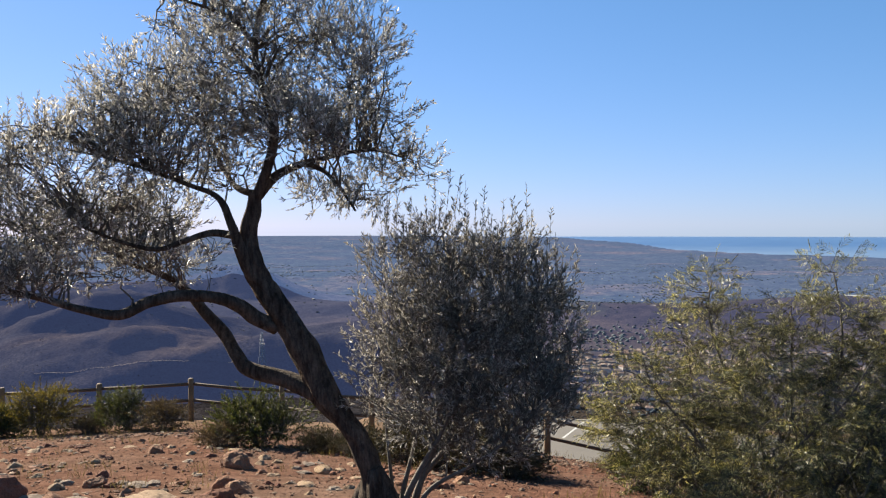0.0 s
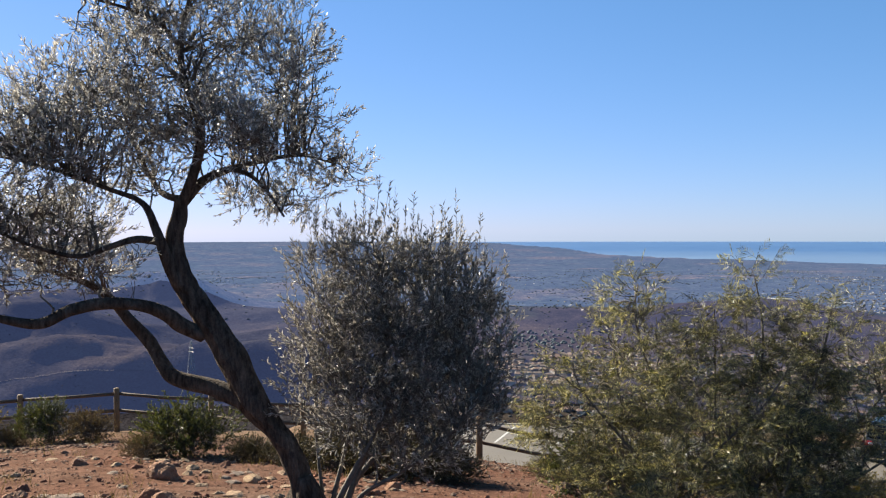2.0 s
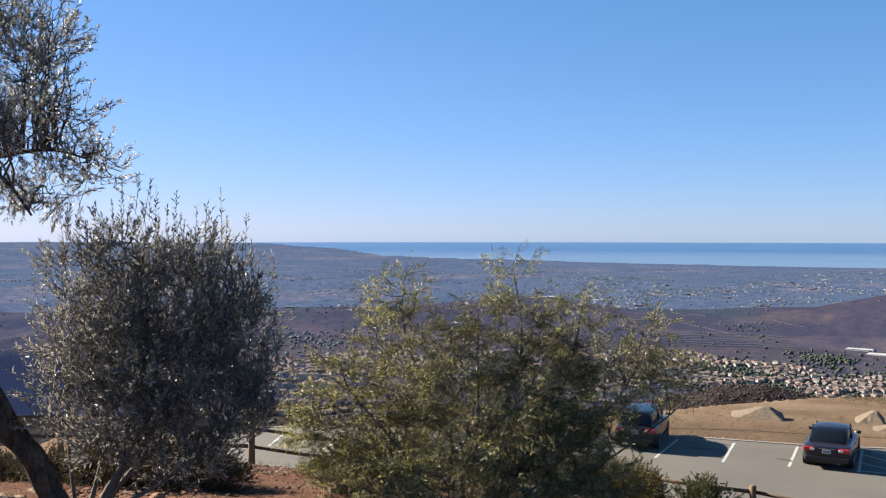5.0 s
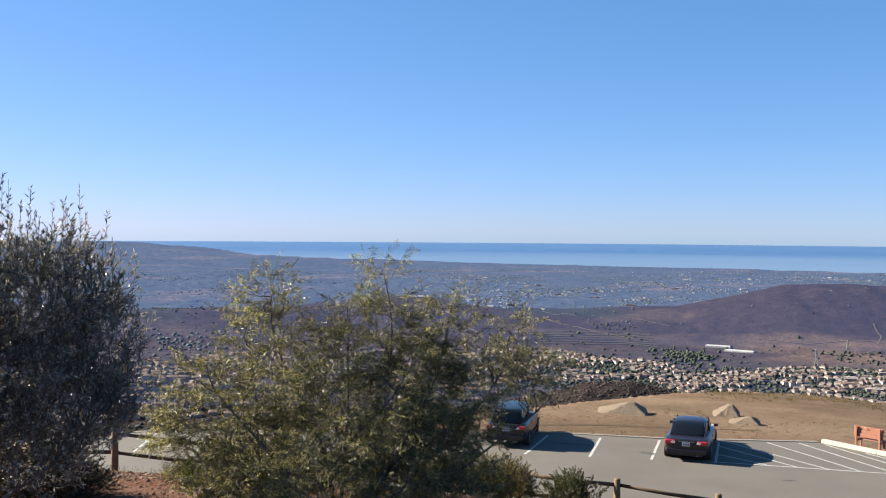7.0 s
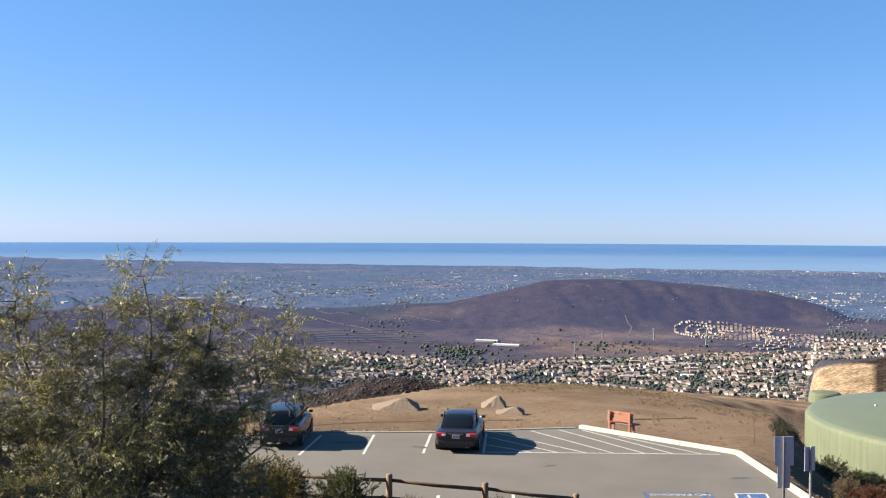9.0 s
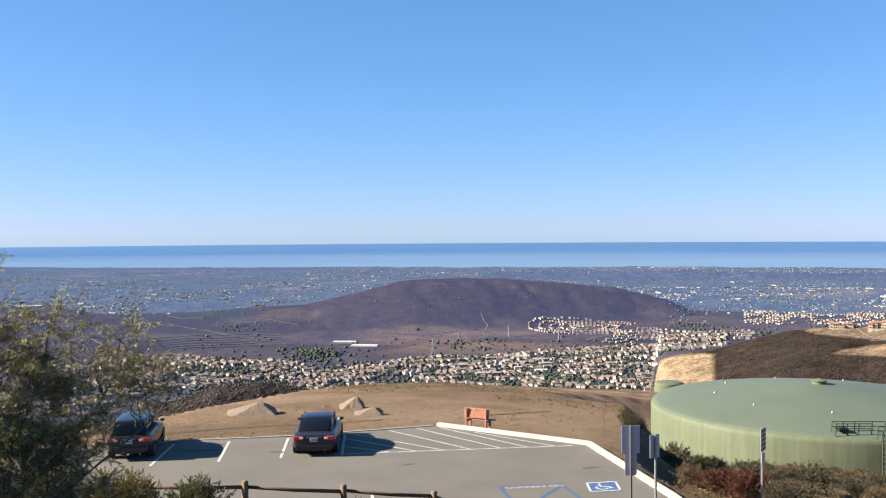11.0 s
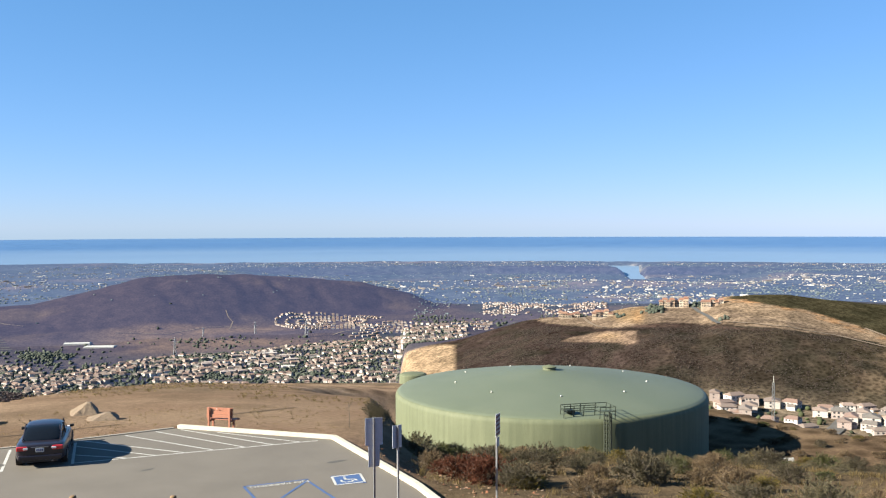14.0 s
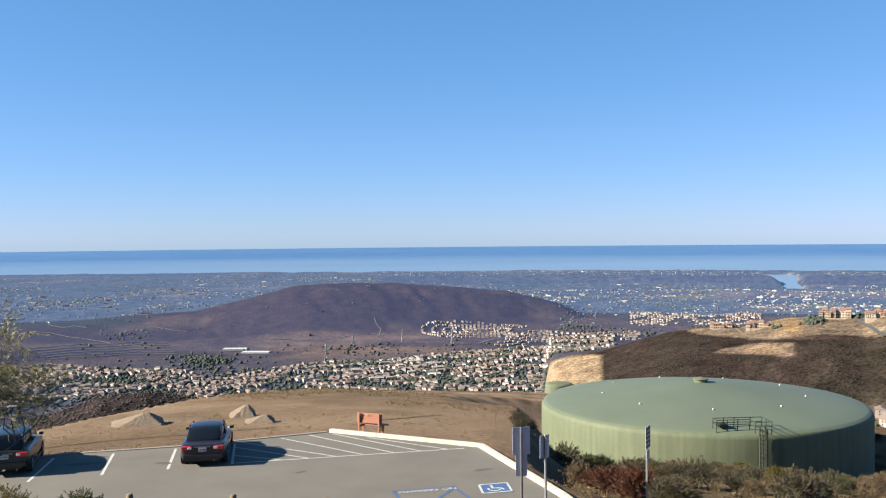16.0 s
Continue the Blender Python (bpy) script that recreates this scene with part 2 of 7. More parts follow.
def height(yaw, r):
    """The land's height at a bearing and a true distance."""
    yaw, r = np.broadcast_arrays(np.asarray(yaw, float), np.asarray(r, float))
    a = np.radians(yaw)
    x, y = -np.sin(a) * r, np.cos(a) * r
    # the knoll that the viewer stands on
    fall = curve(yaw, [(85, .0016), (61, .0018), (40, .0034), (22, .0052), (14, .0057), (0, .0064), (-20, .0062), (-60, .0055), (-90, .004)])
    knoll = 7.65 - 0.09 * r - fall * r * r
    knoll = knoll + 0.10 * fbm(x * 0.35, y * 0.35, 3, 5) * ease(3, 8, r) + 0.035 * fbm(x * 2.2, y * 2.2, 3, 9)
    # the graded field, and the slope down to the tank
    crown_ = ease(-15, 2, yaw)      # the field is fuller away from the tank
    field = -0.35 - curve(r, FIELD_FALL) * crown_ - 0.153 * np.maximum(r - 45, 0) * (1 - crown_) + 0.25 * fbm(x * 0.06, y * 0.06, 4, 11) * ease(46, 60, r)
    scrub = np.interp(r, [20, 27, 40, 50, 60, 85, 104, 120, 150, 190], [2.9, 1.2, -1.3, -3.0, -5.3, -11.2, -16.2, -19.3, -19.9, -24.0]) + 0.5 * fbm(x * 0.08, y * 0.08, 4, 21) * ease(30, 45, r)
    by_tank = np.hypot(x + math.sin(radians(TANK_YAW)) * TANK_DIST, y - math.cos(radians(TANK_YAW)) * TANK_DIST)
    pad = ease(TANK_R + 2, TANK_R + 15, by_tank)
    wide = ease(115, 160, r)
    to_right = 1 - (ease(-14.8, -11.2, yaw) * (1 - wide) + ease(-22.0, -14.5, yaw) * wide) * pad
    outer = field * (1 - to_right) + scrub * to_right
    lot = outside(x, y, LOT_RIM)
    near = np.where(lot < 0.8, -0.06, 0)
    k = ease(0.0, 6.0, r - curve(yaw, [(85, 30.5), (45, 29.0), (38, 28.0), (20, 25.0), (0, 25.5), (-60, 25.5)]))
    z = knoll * (1 - k) + outer * k
    bank = ease(0.3, 2.3, lot)
    z = np.where(r < 75, -0.06 * (1 - bank) + z * bank, z)
    # past the mesa's edge down into the valley
    edge = curve(yaw, MESA_EDGE)
    past = r - edge
    z_edge = np.where(yaw > -12, -0.35 - curve(edge, FIELD_FALL) * crown_ - 0.153 * np.maximum(edge - 45, 0) * (1 - crown_), z)
    drop = z_edge - 0.34 * past - 0.02 * np.minimum(past, 20)
    floor = np.interp(r, [500, 1600, 3000, 6000, 10000, 13000, 40000, 90000], [-250, -258, -275, -310, -420, -478, -560, -930])
    right_floor = np.interp(r, [500, 700, 850, 1200, 2000], [-128, -140, -144, -150, -255])
    kr = 1 - ease(-27, -19, yaw)
    kr = kr * (1 - ease(1700, 2600, r))
    floor = floor * (1 - kr) + np.maximum(right_floor, floor) * kr
    rough = fbm(x / 420, y / 420, 5, 31)
    rolling = 15 * rough * ease(500, 1500, r) * (1 - ease(5500, 12000, r)) * (1 - 0.75 * kr)
    land = floor + rolling
    gully = 1 - np.abs(fbm(x / 300, y / 300, 4, 41)) * 2
    # spur below the field, central hill, farm hill, left hills, the brown ridge
    spur = curve(yaw, [(30, -240), (24, -165), (18, -124), (14.4, -113), (13, -106), (10.3, -104), (8.2, -109), (7.2, -113), (4, -136), (0, -180), (-6, -250)])
    rise = ease(430, 690, r + 25 * fbm(x / 60, y / 60, 3, 53)) * (1 - ease(720, 1150, r))
    land = np.maximum(land, land + (spur - land) * rise)
    left = hill(yaw, r, 67, 2250, 8, 330, 115) + hill(yaw, r, 57, 1720, 14, 200, 85) + hill(yaw, r, 58.5, 3900, 3.2, 500, 105) + hill(yaw, r, 66, 3700, 6, 700, 75) + hill(yaw, r, 47, 2500, 7, 300, 45) + hill(yaw, r, 76, 3000, 8, 500, 120)
    land = land + left * (0.80 + 0.40 * gully) + 7 * fbm(x / 70, y / 70, 3, 47) * np.clip(left / 50, 0, 1)
    land = np.maximum(land, long_hill(yaw, r, x, y, land, MID_CREST, MID_FOOT, 3500, 4300))
    land = np.maximum(land, long_hill(yaw, r, x, y, land, FARM_CREST, FARM_FOOT, 3050, 3700))
    # the river valley before the coastal bluffs
    low = ease(5200, 7600, r) * (1 - ease(9550, 10050, r + 350 * rough)) * ease(-37, -32, yaw) * (1 - ease(-8, -2, yaw))
    land = land * (1 - low) + (-468) * low
    crest = curve(yaw, [(-12, -300), (-12.8, -205), (-13.8, -180), (-15, -170), (-16.5, -163), (-17, -160), (-19, -143), (-20.7, -130), (-22, -124), (-23.5, -121.5), (-24.7, -120), (-26.2, -111), (-27, -106.5), (-28.6, -103.5), (-31, -102), (-32.4, -90.5), (-34, -87.7), (-35.8, -88), (-37.8, -96), (-40, -104), (-46, -122), (-60, -132)])
    rr = r + 45 * fbm(x / 150, y / 150, 3, 61)
    rise = (0.86 * ease(830, 1020, rr) + 0.14 * ease(1000, 1300, rr)) * (1 - 0.75 * ease(1350, 1750, r))
    ridge = right_floor + (crest - right_floor) * rise + 9 * (gully - 0.6) * rise * (1 - rise) * 4
    kk = 1 - ease(-13.6, -12, yaw)
    land = np.where((r > 600) & (r < 2300), np.maximum(land, ridge * kk + (-400) * (1 - kk)), land)
    land = np.maximum(land, np.where(r < 1300, -255 + hill(yaw, r, -17.2, 690, 3.8, 170, 160), -2000))
    land = land + hill(yaw, r, -47, 1750, 9, 260, 90) * kk
    # bluffs near the coast
    land = land + 14 * ease(9500, 11500, r) * (1 - ease(12300, 13500, r)) * (1 - ease(-4, 2, yaw)) * (0.75 + 0.5 * fbm(yaw * 1.4, r / 900, 3, 71)) * np.clip(np.abs(yaw - LAGOON_YAW) / 2.2 - 0.6, 0, 1)
    land = land + 60 * ease(17000, 26000, r) * ease(30, 40, yaw) * (1 - ease(40000, 70000, r))
    coast = curve(yaw, COAST) * (1 + 0.035 * fbm(yaw * 0.5, 0 * yaw, 4, 81))
    sea = sea_level(r)
    land = np.maximum(land, sea + 14)
    wet = ease(0.985, 1.02, r / coast)
    pool = np.exp(-((yaw - LAGOON_YAW - 0.9 * (r - 10300) / 2500) / (0.55 + 0.9 * ease(9200, 12800, r))) ** 4) * ease(8600, 9000, r) * (1 - ease(12100, 12500, r))
    wet = np.maximum(wet, pool)
    land = land * (1 - wet) + (sea - 25) * wet
    return np.where(past > 0, np.maximum(drop, land), np.maximum(z, -200))


def ground_at(yaw, r):
    """A point of the land as it stands in the scene, and the shrinking there."""
    s = float(squeeze(r)) / r
    z = EYE + (float(height(yaw, r)) - EYE) * s
    return place(yaw, r * s, z), s


def cover(yaw, r, z):
    """What grows or lies on the land, as colours."""
    a = np.radians(yaw)
    x, y = -np.sin(a) * r, np.cos(a) * r
    n1, n2, n3 = fbm(x * 0.5, y * 0.5, 4, 101), fbm(x * 0.05, y * 0.05, 4, 111), fbm(x / 260, y / 260, 5, 121)
    red, tan_, scrub = np.array((0.195, 0.102, 0.073)), np.array((0.262, 0.180, 0.127)), np.array((0.095, 0.072, 0.048))
    brush, grass, woods, bare = np.array((0.058, 0.043, 0.038)), np.array((0.145, 0.103, 0.066)), np.array((0.034, 0.042, 0.030)), np.array((0.36, 0.24, 0.145))
    def put(c, colour, k):
        k = np.clip(k, 0, 1)[..., None]
        return c * (1 - k) + colour * k
    c = np.broadcast_to(red, (*r.shape, 3)).copy()
    c = put(c, np.array((0.225, 0.146, 0.110)), 0.40 + 1.1 * n1)
    c = put(c, tan_, ease(20, 30, r) * (0.8 + 0.4 * n2))
    field = ease(38, 46, r)
    c = put(c, tan_ * 0.92, field * 0.8)
    c = put(c, np.array((0.20, 0.150, 0.105)), field * np.clip(n2 * 2.2, 0, 0.8))
    c = put(c, np.array((0.32, 0.235, 0.165)), field * np.clip(-n2 * 1.8 - 0.1, 0, 0.6))
    c = put(c, np.array((0.165, 0.118, 0.082)), field * np.clip(fbm(x * 0.22, y * 0.10, 4, 161) * 2.2 - 0.15, 0, 0.6))
    right = (1 - ease(-17, -12, yaw)) * ease(24, 34, r)
    c = put(c, np.array((0.20, 0.145, 0.085)), right * 0.8)
    c = put(c, scrub, right * np.clip(0.35 + 1.3 * n2, 0, 0.9))
    c = put(c, np.array((0.135, 0.092, 0.060)), (1 - ease(-24, -20, yaw)) * ease(95, 118, r) * np.clip(0.65 + 1.2 * n2, 0, 1))
    past = r - curve(yaw, MESA_EDGE)
    c = put(c, brush, ease(3, 10, past))
    v = ease(60, 200, past)
    c = put(c, brush * 1.15, v)
    c = put(c, grass, v * np.clip(n3 * 2.0 - 0.35, 0, 0.3))
    c = put(c, woods, v * np.clip(-n3 * 2.4 - 0.25, 0, 0.9))
    town = v * ease(1100, 1300, r) * (1 - ease(2100, 2300, r)) * (1 - ease(39, 44, yaw)) * ease(-18, -13, yaw)
    c = put(c, np.array((0.072, 0.059, 0.050)), town * 0.8)
    hills = v * ease(2450, 2750, r) * (1 - ease(4000, 4600, r)) * (1 - ease(9, 13, yaw)) * ease(-19, -15, yaw)
    c = put(c, np.array((0.039, 0.028, 0.027)), hills)
    farm = v * ease(2250, 2450, r) * (1 - ease(3500, 3800, r)) * ease(9, 11, yaw) * (1 - ease(34, 38, yaw))
    c = put(c, np.array((0.042, 0.032, 0.031)), farm)
    c = put(c, grass * 0.85, farm * np.clip(n3 * 1.6 - 0.2, 0, 0.45))
    c = put(c, grass * 0.9, hills * np.clip(n3 * 1.3 - 0.15, 0, 0.35))
    c = put(c, bare * 0.45, v * ease(2100, 2300, r) * (1 - ease(2600, 2800, r)) * np.exp(-((yaw + 3) / 6) ** 4) * np.clip(n3 * 2.5, 0, 0.8))
    c = put(c, np.array((0.047, 0.036, 0.037)), ease(150, 260, r) * (1 - ease(850, 1000, r)) * ease(1, 4, yaw) * (1 - ease(24, 30, yaw)) * (0.85 + 0.5 * n3))
    ridge = (1 - ease(-17, -14, yaw)) * (r > 780) * (r < 2300)
    c = put(c, np.array((0.043, 0.031, 0.028)), ridge)
    c = put(c, np.array((0.045, 0.037, 0.026)), ridge * np.clip(0.5 + 1.5 * n3 - (yaw + 32) / 12, 0, 1))
    c = put(c, np.array((0.030, 0.027, 0.021)), ridge * np.clip(fbm(x / 34, y / 34, 4, 145) * 2.6 - 0.05, 0, 0.8))
    c = put(c, np.array((0.064, 0.047, 0.037)), ridge * np.clip(fbm(x / 26, y / 26, 4, 147) * 2.4 - 0.5, 0, 0.8))
    # the brown ridge: brush below, a bare shelf with a cut bank, green heath behind
    el = np.degrees(np.arctan2(z - EYE, r)) + 0.16 * fbm(x / 40, y / 40, 4, 141)
    on = (1 - ease(-22.5, -20.5, yaw)) * ease(930, 960, r) * (r < 2300)
    shelf = on * ease(0.0, 0.05, el - curve(yaw, [(-20, -5.3), (-22.1, -5.85), (-23.6, -6.03), (-25, -6.09), (-27.2, -5.99), (-28.7, -5.82), (-32.3, -5.71), (-35.1, -5.82), (-37.1, -6.04), (-38.5, -6.23), (-40.4, -6.54), (-42, -7.0), (-43.2, -7.28), (-50, -8.6)]))
    tufts = np.clip(fbm(x / 9, y / 9, 3, 149) * 2.6 - 0.55, 0, 0.75)
    c = put(c, np.array((0.225, 0.165, 0.122)), shelf * (0.9 + 0.4 * n3))
    c = put(c, np.array((0.275, 0.205, 0.145)), shelf * np.clip(n2 * 2.4 - 0.1, 0, 0.7))
    c = put(c, np.array((0.085, 0.062, 0.045)), shelf * tufts)
    c = put(c, np.array((0.090, 0.060, 0.050)), on * ease(0.07, 0.0, np.abs(el + 5.93) - 0.05) * (1 - ease(-27.4, -26.9, yaw)) * ease(-35.5, -34, yaw) * np.clip(0.7 + n2, 0, 1))
    pad_lo = curve(yaw, [(-27.4, -6.98), (-25.5, -6.97), (-23.0, -6.95), (-22.5, -6.8)])
    pad_hi = curve(yaw, [(-27.4, -6.2), (-25.0, -6.28), (-23.0, -6.86), (-22.5, -6.95)])
    pad = ease(-27.5, -27.25, yaw) * (1 - ease(-22.9, -22.4, yaw)) * ease(-0.02, 0.04, el - pad_lo) * (1 - ease(-0.04, 0.02, el - pad_hi)) * (r > 850) * (r < 1300)
    c = put(c, np.array((0.205, 0.145, 0.108)), pad)
    c = put(c, np.array((0.29, 0.20, 0.125)), pad * np.exp(-((yaw + 25.7) / 0.75) ** 2 - ((el + 6.6) / 0.22) ** 2))
    knob = np.exp(-((yaw + 26.9) / 0.95) ** 4 - ((el + 5.3) / 0.42) ** 4) * on
    c = put(c, np.array((0.30, 0.205, 0.12)), knob * (0.8 + 0.4 * n2))
    c = put(c, np.array((0.36, 0.22, 0.115)), knob * np.exp(-((yaw + 27.5) / 0.35) ** 2))
    bank = el - curve(yaw, [(-31.5, -3.6), (-32.3, -4.09), (-34.4, -4.48), (-36.4, -4.72), (-37.8, -5.1), (-39.8, -5.67), (-41, -6.1), (-42.3, -6.6), (-43.2, -6.81), (-50, -8.6)])
    bank = np.where(yaw > -31.8, -9, bank)
    scar = np.clip(0.55 + 2.2 * fbm(x / 16, y / 16, 3, 153), 0, 1)
    c = put(c, np.array((0.285, 0.205, 0.135)), shelf * ease(-0.85, -0.55, bank) * (0.6 + 0.5 * n3))
    c = put(c, np.array((0.34, 0.20, 0.11)), shelf * ease(-0.34, -0.24, bank) * scar)
    c = put(c, np.array((0.058, 0.050, 0.029)), on * ease(-0.05, 0.03, bank))
    c = put(c, np.array((0.040, 0.037, 0.022)), on * ease(-0.05, 0.03, bank) * np.clip(fbm(x / 30, y / 30, 4, 155) * 2.2, 0, 0.8))
    slope = (1 - ease(-40, -38.5, yaw)) * (1 - shelf) * (r > 850) * (r < 1400)
    c = put(c, np.array((0.20, 0.145, 0.10)), slope * (1 - ease(-41.5, -40, yaw) * 0.6) * np.clip(0.3 + 1.6 * n2, 0, 0.7))
    pit = ease(-16.7, -16.3, yaw) * (1 - ease(-12.2, -11.2, yaw)) * (el > -9.5) * (r > 350) * (r < 1500)
    c = put(c, np.array((0.32, 0.228, 0.150)), pit * ease(0.0, 0.1, curve(yaw, [(-16.5, -7.1), (-15, -7.15), (-13.8, -7.45), (-12.5, -8.1)]) - el))
    # left slopes: shade and bluish haze are put into the brush colour
    shade_tinted_brush = v * ease(43, 50, yaw) * (1 - ease(3600, 4300, r))
    c = put(c, np.array((0.045, 0.042, 0.047)), shade_tinted_brush * np.clip(0.85 - 0.9 * n3, 0, 1))
    behind = (1 - ease(-36, -32, yaw)) * ease(1420, 1500, r) * (r < 2300)
    c = put(c, np.array((0.045, 0.043, 0.026)), behind)
    close = (1 - ease(-32, -30, yaw)) * ease(640, 670, r) * (1 - ease(855, 880, r))
    c = put(c, np.array((0.21, 0.165, 0.12)), close * (0.75 + 0.4 * n2))
    tops = np.maximum(ease(9, 10, yaw) * (1 - ease(35, 37, yaw)) * (1 - ease(3120, 3300, r)), ease(-19, -16, yaw) * (1 - ease(10, 12, yaw)) * (1 - ease(3560, 3700, r)))
    tops = np.maximum(tops, ease(43, 47, yaw) * (1 - ease(3900, 4300, r)))
    plain = ease(2950, 3450, r + 150 * n3) * (1 - tops)
    c = put(c, np.array((0.040, 0.045, 0.041)), plain)
    f1 = fbm(x / 900, y / 900, 5, 131)
    f2 = fbm(yaw * 0.5, np.log(r) * 11, 4, 151)
    c = put(c, grass * 0.65, plain * np.clip(f1 * 2.4 + f2 * 0.7 - 0.35, 0, 0.65))
    c = put(c, bare * 0.4, plain * np.clip(f2 * 1.5 + f1 * 1.2 - 0.75, 0, 0.5))
    c = put(c, woods * 0.8, plain * np.clip(-f2 * 2.6 - 0.05, 0, 0.85))
    bluff = ease(9300, 9600, r) * (1 - ease(10150, 10400, r)) * ease(-37, -34, yaw) * (1 - ease(-6, -2, yaw))
    c = put(c, np.array((0.030, 0.026, 0.030)), bluff * np.clip(0.9 + 1.2 * f1, 0, 1))
    sand = np.clip(1 - np.abs(z - sea_level(r) - 8) / 7, 0, 1) * (r > 8000)
    c = put(c, np.array((0.30, 0.27, 0.22)), sand * 0.6)
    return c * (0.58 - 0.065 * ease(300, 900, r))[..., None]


def rings(*stretches):
    out = []
    for a, b, ratio in stretches:
        out.append(np.geomspace(a, b, max(2, int(math.log(b / a) / math.log(ratio))), endpoint=False))
    return np.concatenate(out)


RADII = np.append(rings((0.4, 40, 1.042), (40, 300, 1.028), (300, 900, 1.035), (900, 1500, 1.007), (1500, 6000, 1.013), (6000, 17000, 1.013), (17000, 90000, 1.05)), 90000.0)
YAWS = np.concatenate([np.arange(-58, 82, 0.17), np.arange(82, 302, 3.0)])


def sheet(name, lo, hi, material, kind_label):
    keep = np.where((RADII >= lo) & (RADII <= hi))[0]
    keep = np.arange(keep[0], min(keep[-1] + 2, len(RADII)))
    r, yaw = np.meshgrid(RADII[keep], YAWS, indexing="ij")
    wrapped = np.where(yaw > 180, yaw - 360, yaw)
    wrapped = np.where(wrapped > 121, 242 - wrapped, wrapped)
    wrapped = np.where(wrapped < -60, -60.0, wrapped)
    z = height(wrapped, r)
    s = squeeze(r) / r
    a = np.radians(yaw)
    verts = np.stack([-np.sin(a) * r * s, np.cos(a) * r * s, EYE + (z - EYE) * s], -1).reshape(-1, 3)
    nr, ny = r.shape
    i, j = np.meshgrid(np.arange(nr - 1), np.arange(ny), indexing="ij")
    j2 = (j + 1) % ny
    faces = np.stack([i * ny + j, (i + 1) * ny + j, (i + 1) * ny + j2, i * ny + j2], -1).reshape(-1, 4)[:, ::-1]
    colours = cover(wrapped, r, z).reshape(-1, 3)
    wild = ease(60, 140, r).reshape(-1, 1)
    if lo < 0.5:
        verts = np.vstack([verts, [[0, 0, verts[:ny, 2].mean()]]])
        colours = np.vstack([colours, colours[:1]])
        wild = np.vstack([wild, wild[:1]])
    me = from_arrays(name, verts, faces, material, True)
    if lo < 0.5:
        bm = bmesh.new()
        bm.from_mesh(me)
        bm.verts.ensure_lookup_table()
        centre = bm.verts[-1]
        for q in range(ny):
            bm.faces.new((bm.verts[q], centre, bm.verts[(q + 1) % ny])).smooth = True
        bmesh.ops.recalc_face_normals(bm, faces=bm.faces[-ny:])
        bm.to_mesh(me)
        bm.free()
    at = me.color_attributes.new("cover", "FLOAT_COLOR", "POINT")
    at.data.foreach_set("color", np.hstack([colours, wild]).astype(np.float32).ravel())
    return tagged(new(name, me), kind_label, "ground", kind="structure")


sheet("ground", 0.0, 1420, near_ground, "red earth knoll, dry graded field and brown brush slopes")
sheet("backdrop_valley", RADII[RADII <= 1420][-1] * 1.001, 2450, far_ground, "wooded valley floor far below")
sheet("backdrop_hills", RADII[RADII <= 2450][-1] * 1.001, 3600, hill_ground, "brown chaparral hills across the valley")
sheet("backdrop_coastal_plain", RADII[RADII <= 3600][-1] * 1.001, 90000, plain_ground, "coastal plain that runs out to the sea, its blue haze put in as glow")


def water_sheet():
    m, n, l, b = material("sea_water", 0.32, 0.0, 0.5)
    depth = n.new("ShaderNodeAttribute")
    depth.attribute_name = "depth"
    f = noise_tex(n, l, coords(n, l, (1, 1, 1)), 0.012, 3.0)
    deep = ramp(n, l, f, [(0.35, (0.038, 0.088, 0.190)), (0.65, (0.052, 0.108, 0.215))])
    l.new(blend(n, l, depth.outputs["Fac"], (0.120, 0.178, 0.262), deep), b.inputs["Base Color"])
    r = np.geomspace(8200, 90000, 90)
    yaw = np.concatenate([np.arange(-58, 82, 0.5), np.arange(82, 302, 3.0)])
    r, yaw = np.meshgrid(r, yaw, indexing="ij")
    s, a = squeeze(r) / r, np.radians(yaw)
    z = EYE + (sea_level(r) - EYE) * s
    nr, ny = r.shape
    i, j = np.meshgrid(np.arange(nr - 1), np.arange(ny), indexing="ij")
    j2 = (j + 1) % ny
    faces = np.stack([i * ny + j, (i + 1) * ny + j, (i + 1) * ny + j2, i * ny + j2], -1).reshape(-1, 4)[:, ::-1]
    me = from_arrays("water", np.stack([-np.sin(a) * r * s, np.cos(a) * r * s, z], -1).reshape(-1, 3), faces, m, True)
    # depth grows with distance from the eye: paler water near, bluer far
    at = me.attributes.new("depth", "FLOAT", "POINT")
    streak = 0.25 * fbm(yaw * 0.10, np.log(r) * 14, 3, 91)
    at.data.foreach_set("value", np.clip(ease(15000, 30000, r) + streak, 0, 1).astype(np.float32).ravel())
    return tagged(new("water", me), "calm blue ocean reaching to the horizon", "sea", kind="structure")


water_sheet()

# ---- the car park ----
asphalt = mottled("asphalt", (0.120, 0.105, 0.090), (0.154, 0.136, 0.117), 0.35, 0.9, 0, 45, 0.25, 0.004)
cream_paint = mottled("cream_kerb_paint", (0.55, 0.50, 0.40), (0.64, 0.59, 0.48), 2.0, 0.7, 0, 30, 0.2, 0.004)
pale_concrete = mottled("pale_concrete", (0.230, 0.211, 0.179), (0.307, 0.282, 0.243), 2.0, 0.9, 0, 40, 0.3, 0.004)
line_white = mottled("road_white", (0.44, 0.44, 0.43), (0.58, 0.58, 0.56), 5.0, 0.8, 0, 60, 0.1, 0.002)
line_blue = mottled("road_blue", (0.032, 0.083, 0.230), (0.051, 0.115, 0.282), 5.0, 0.8, 0, 60, 0.1, 0.002)
dark_stain = mottled("old_stain", (0.054, 0.051, 0.048), (0.090, 0.086, 0.083), 4.0, 0.9)
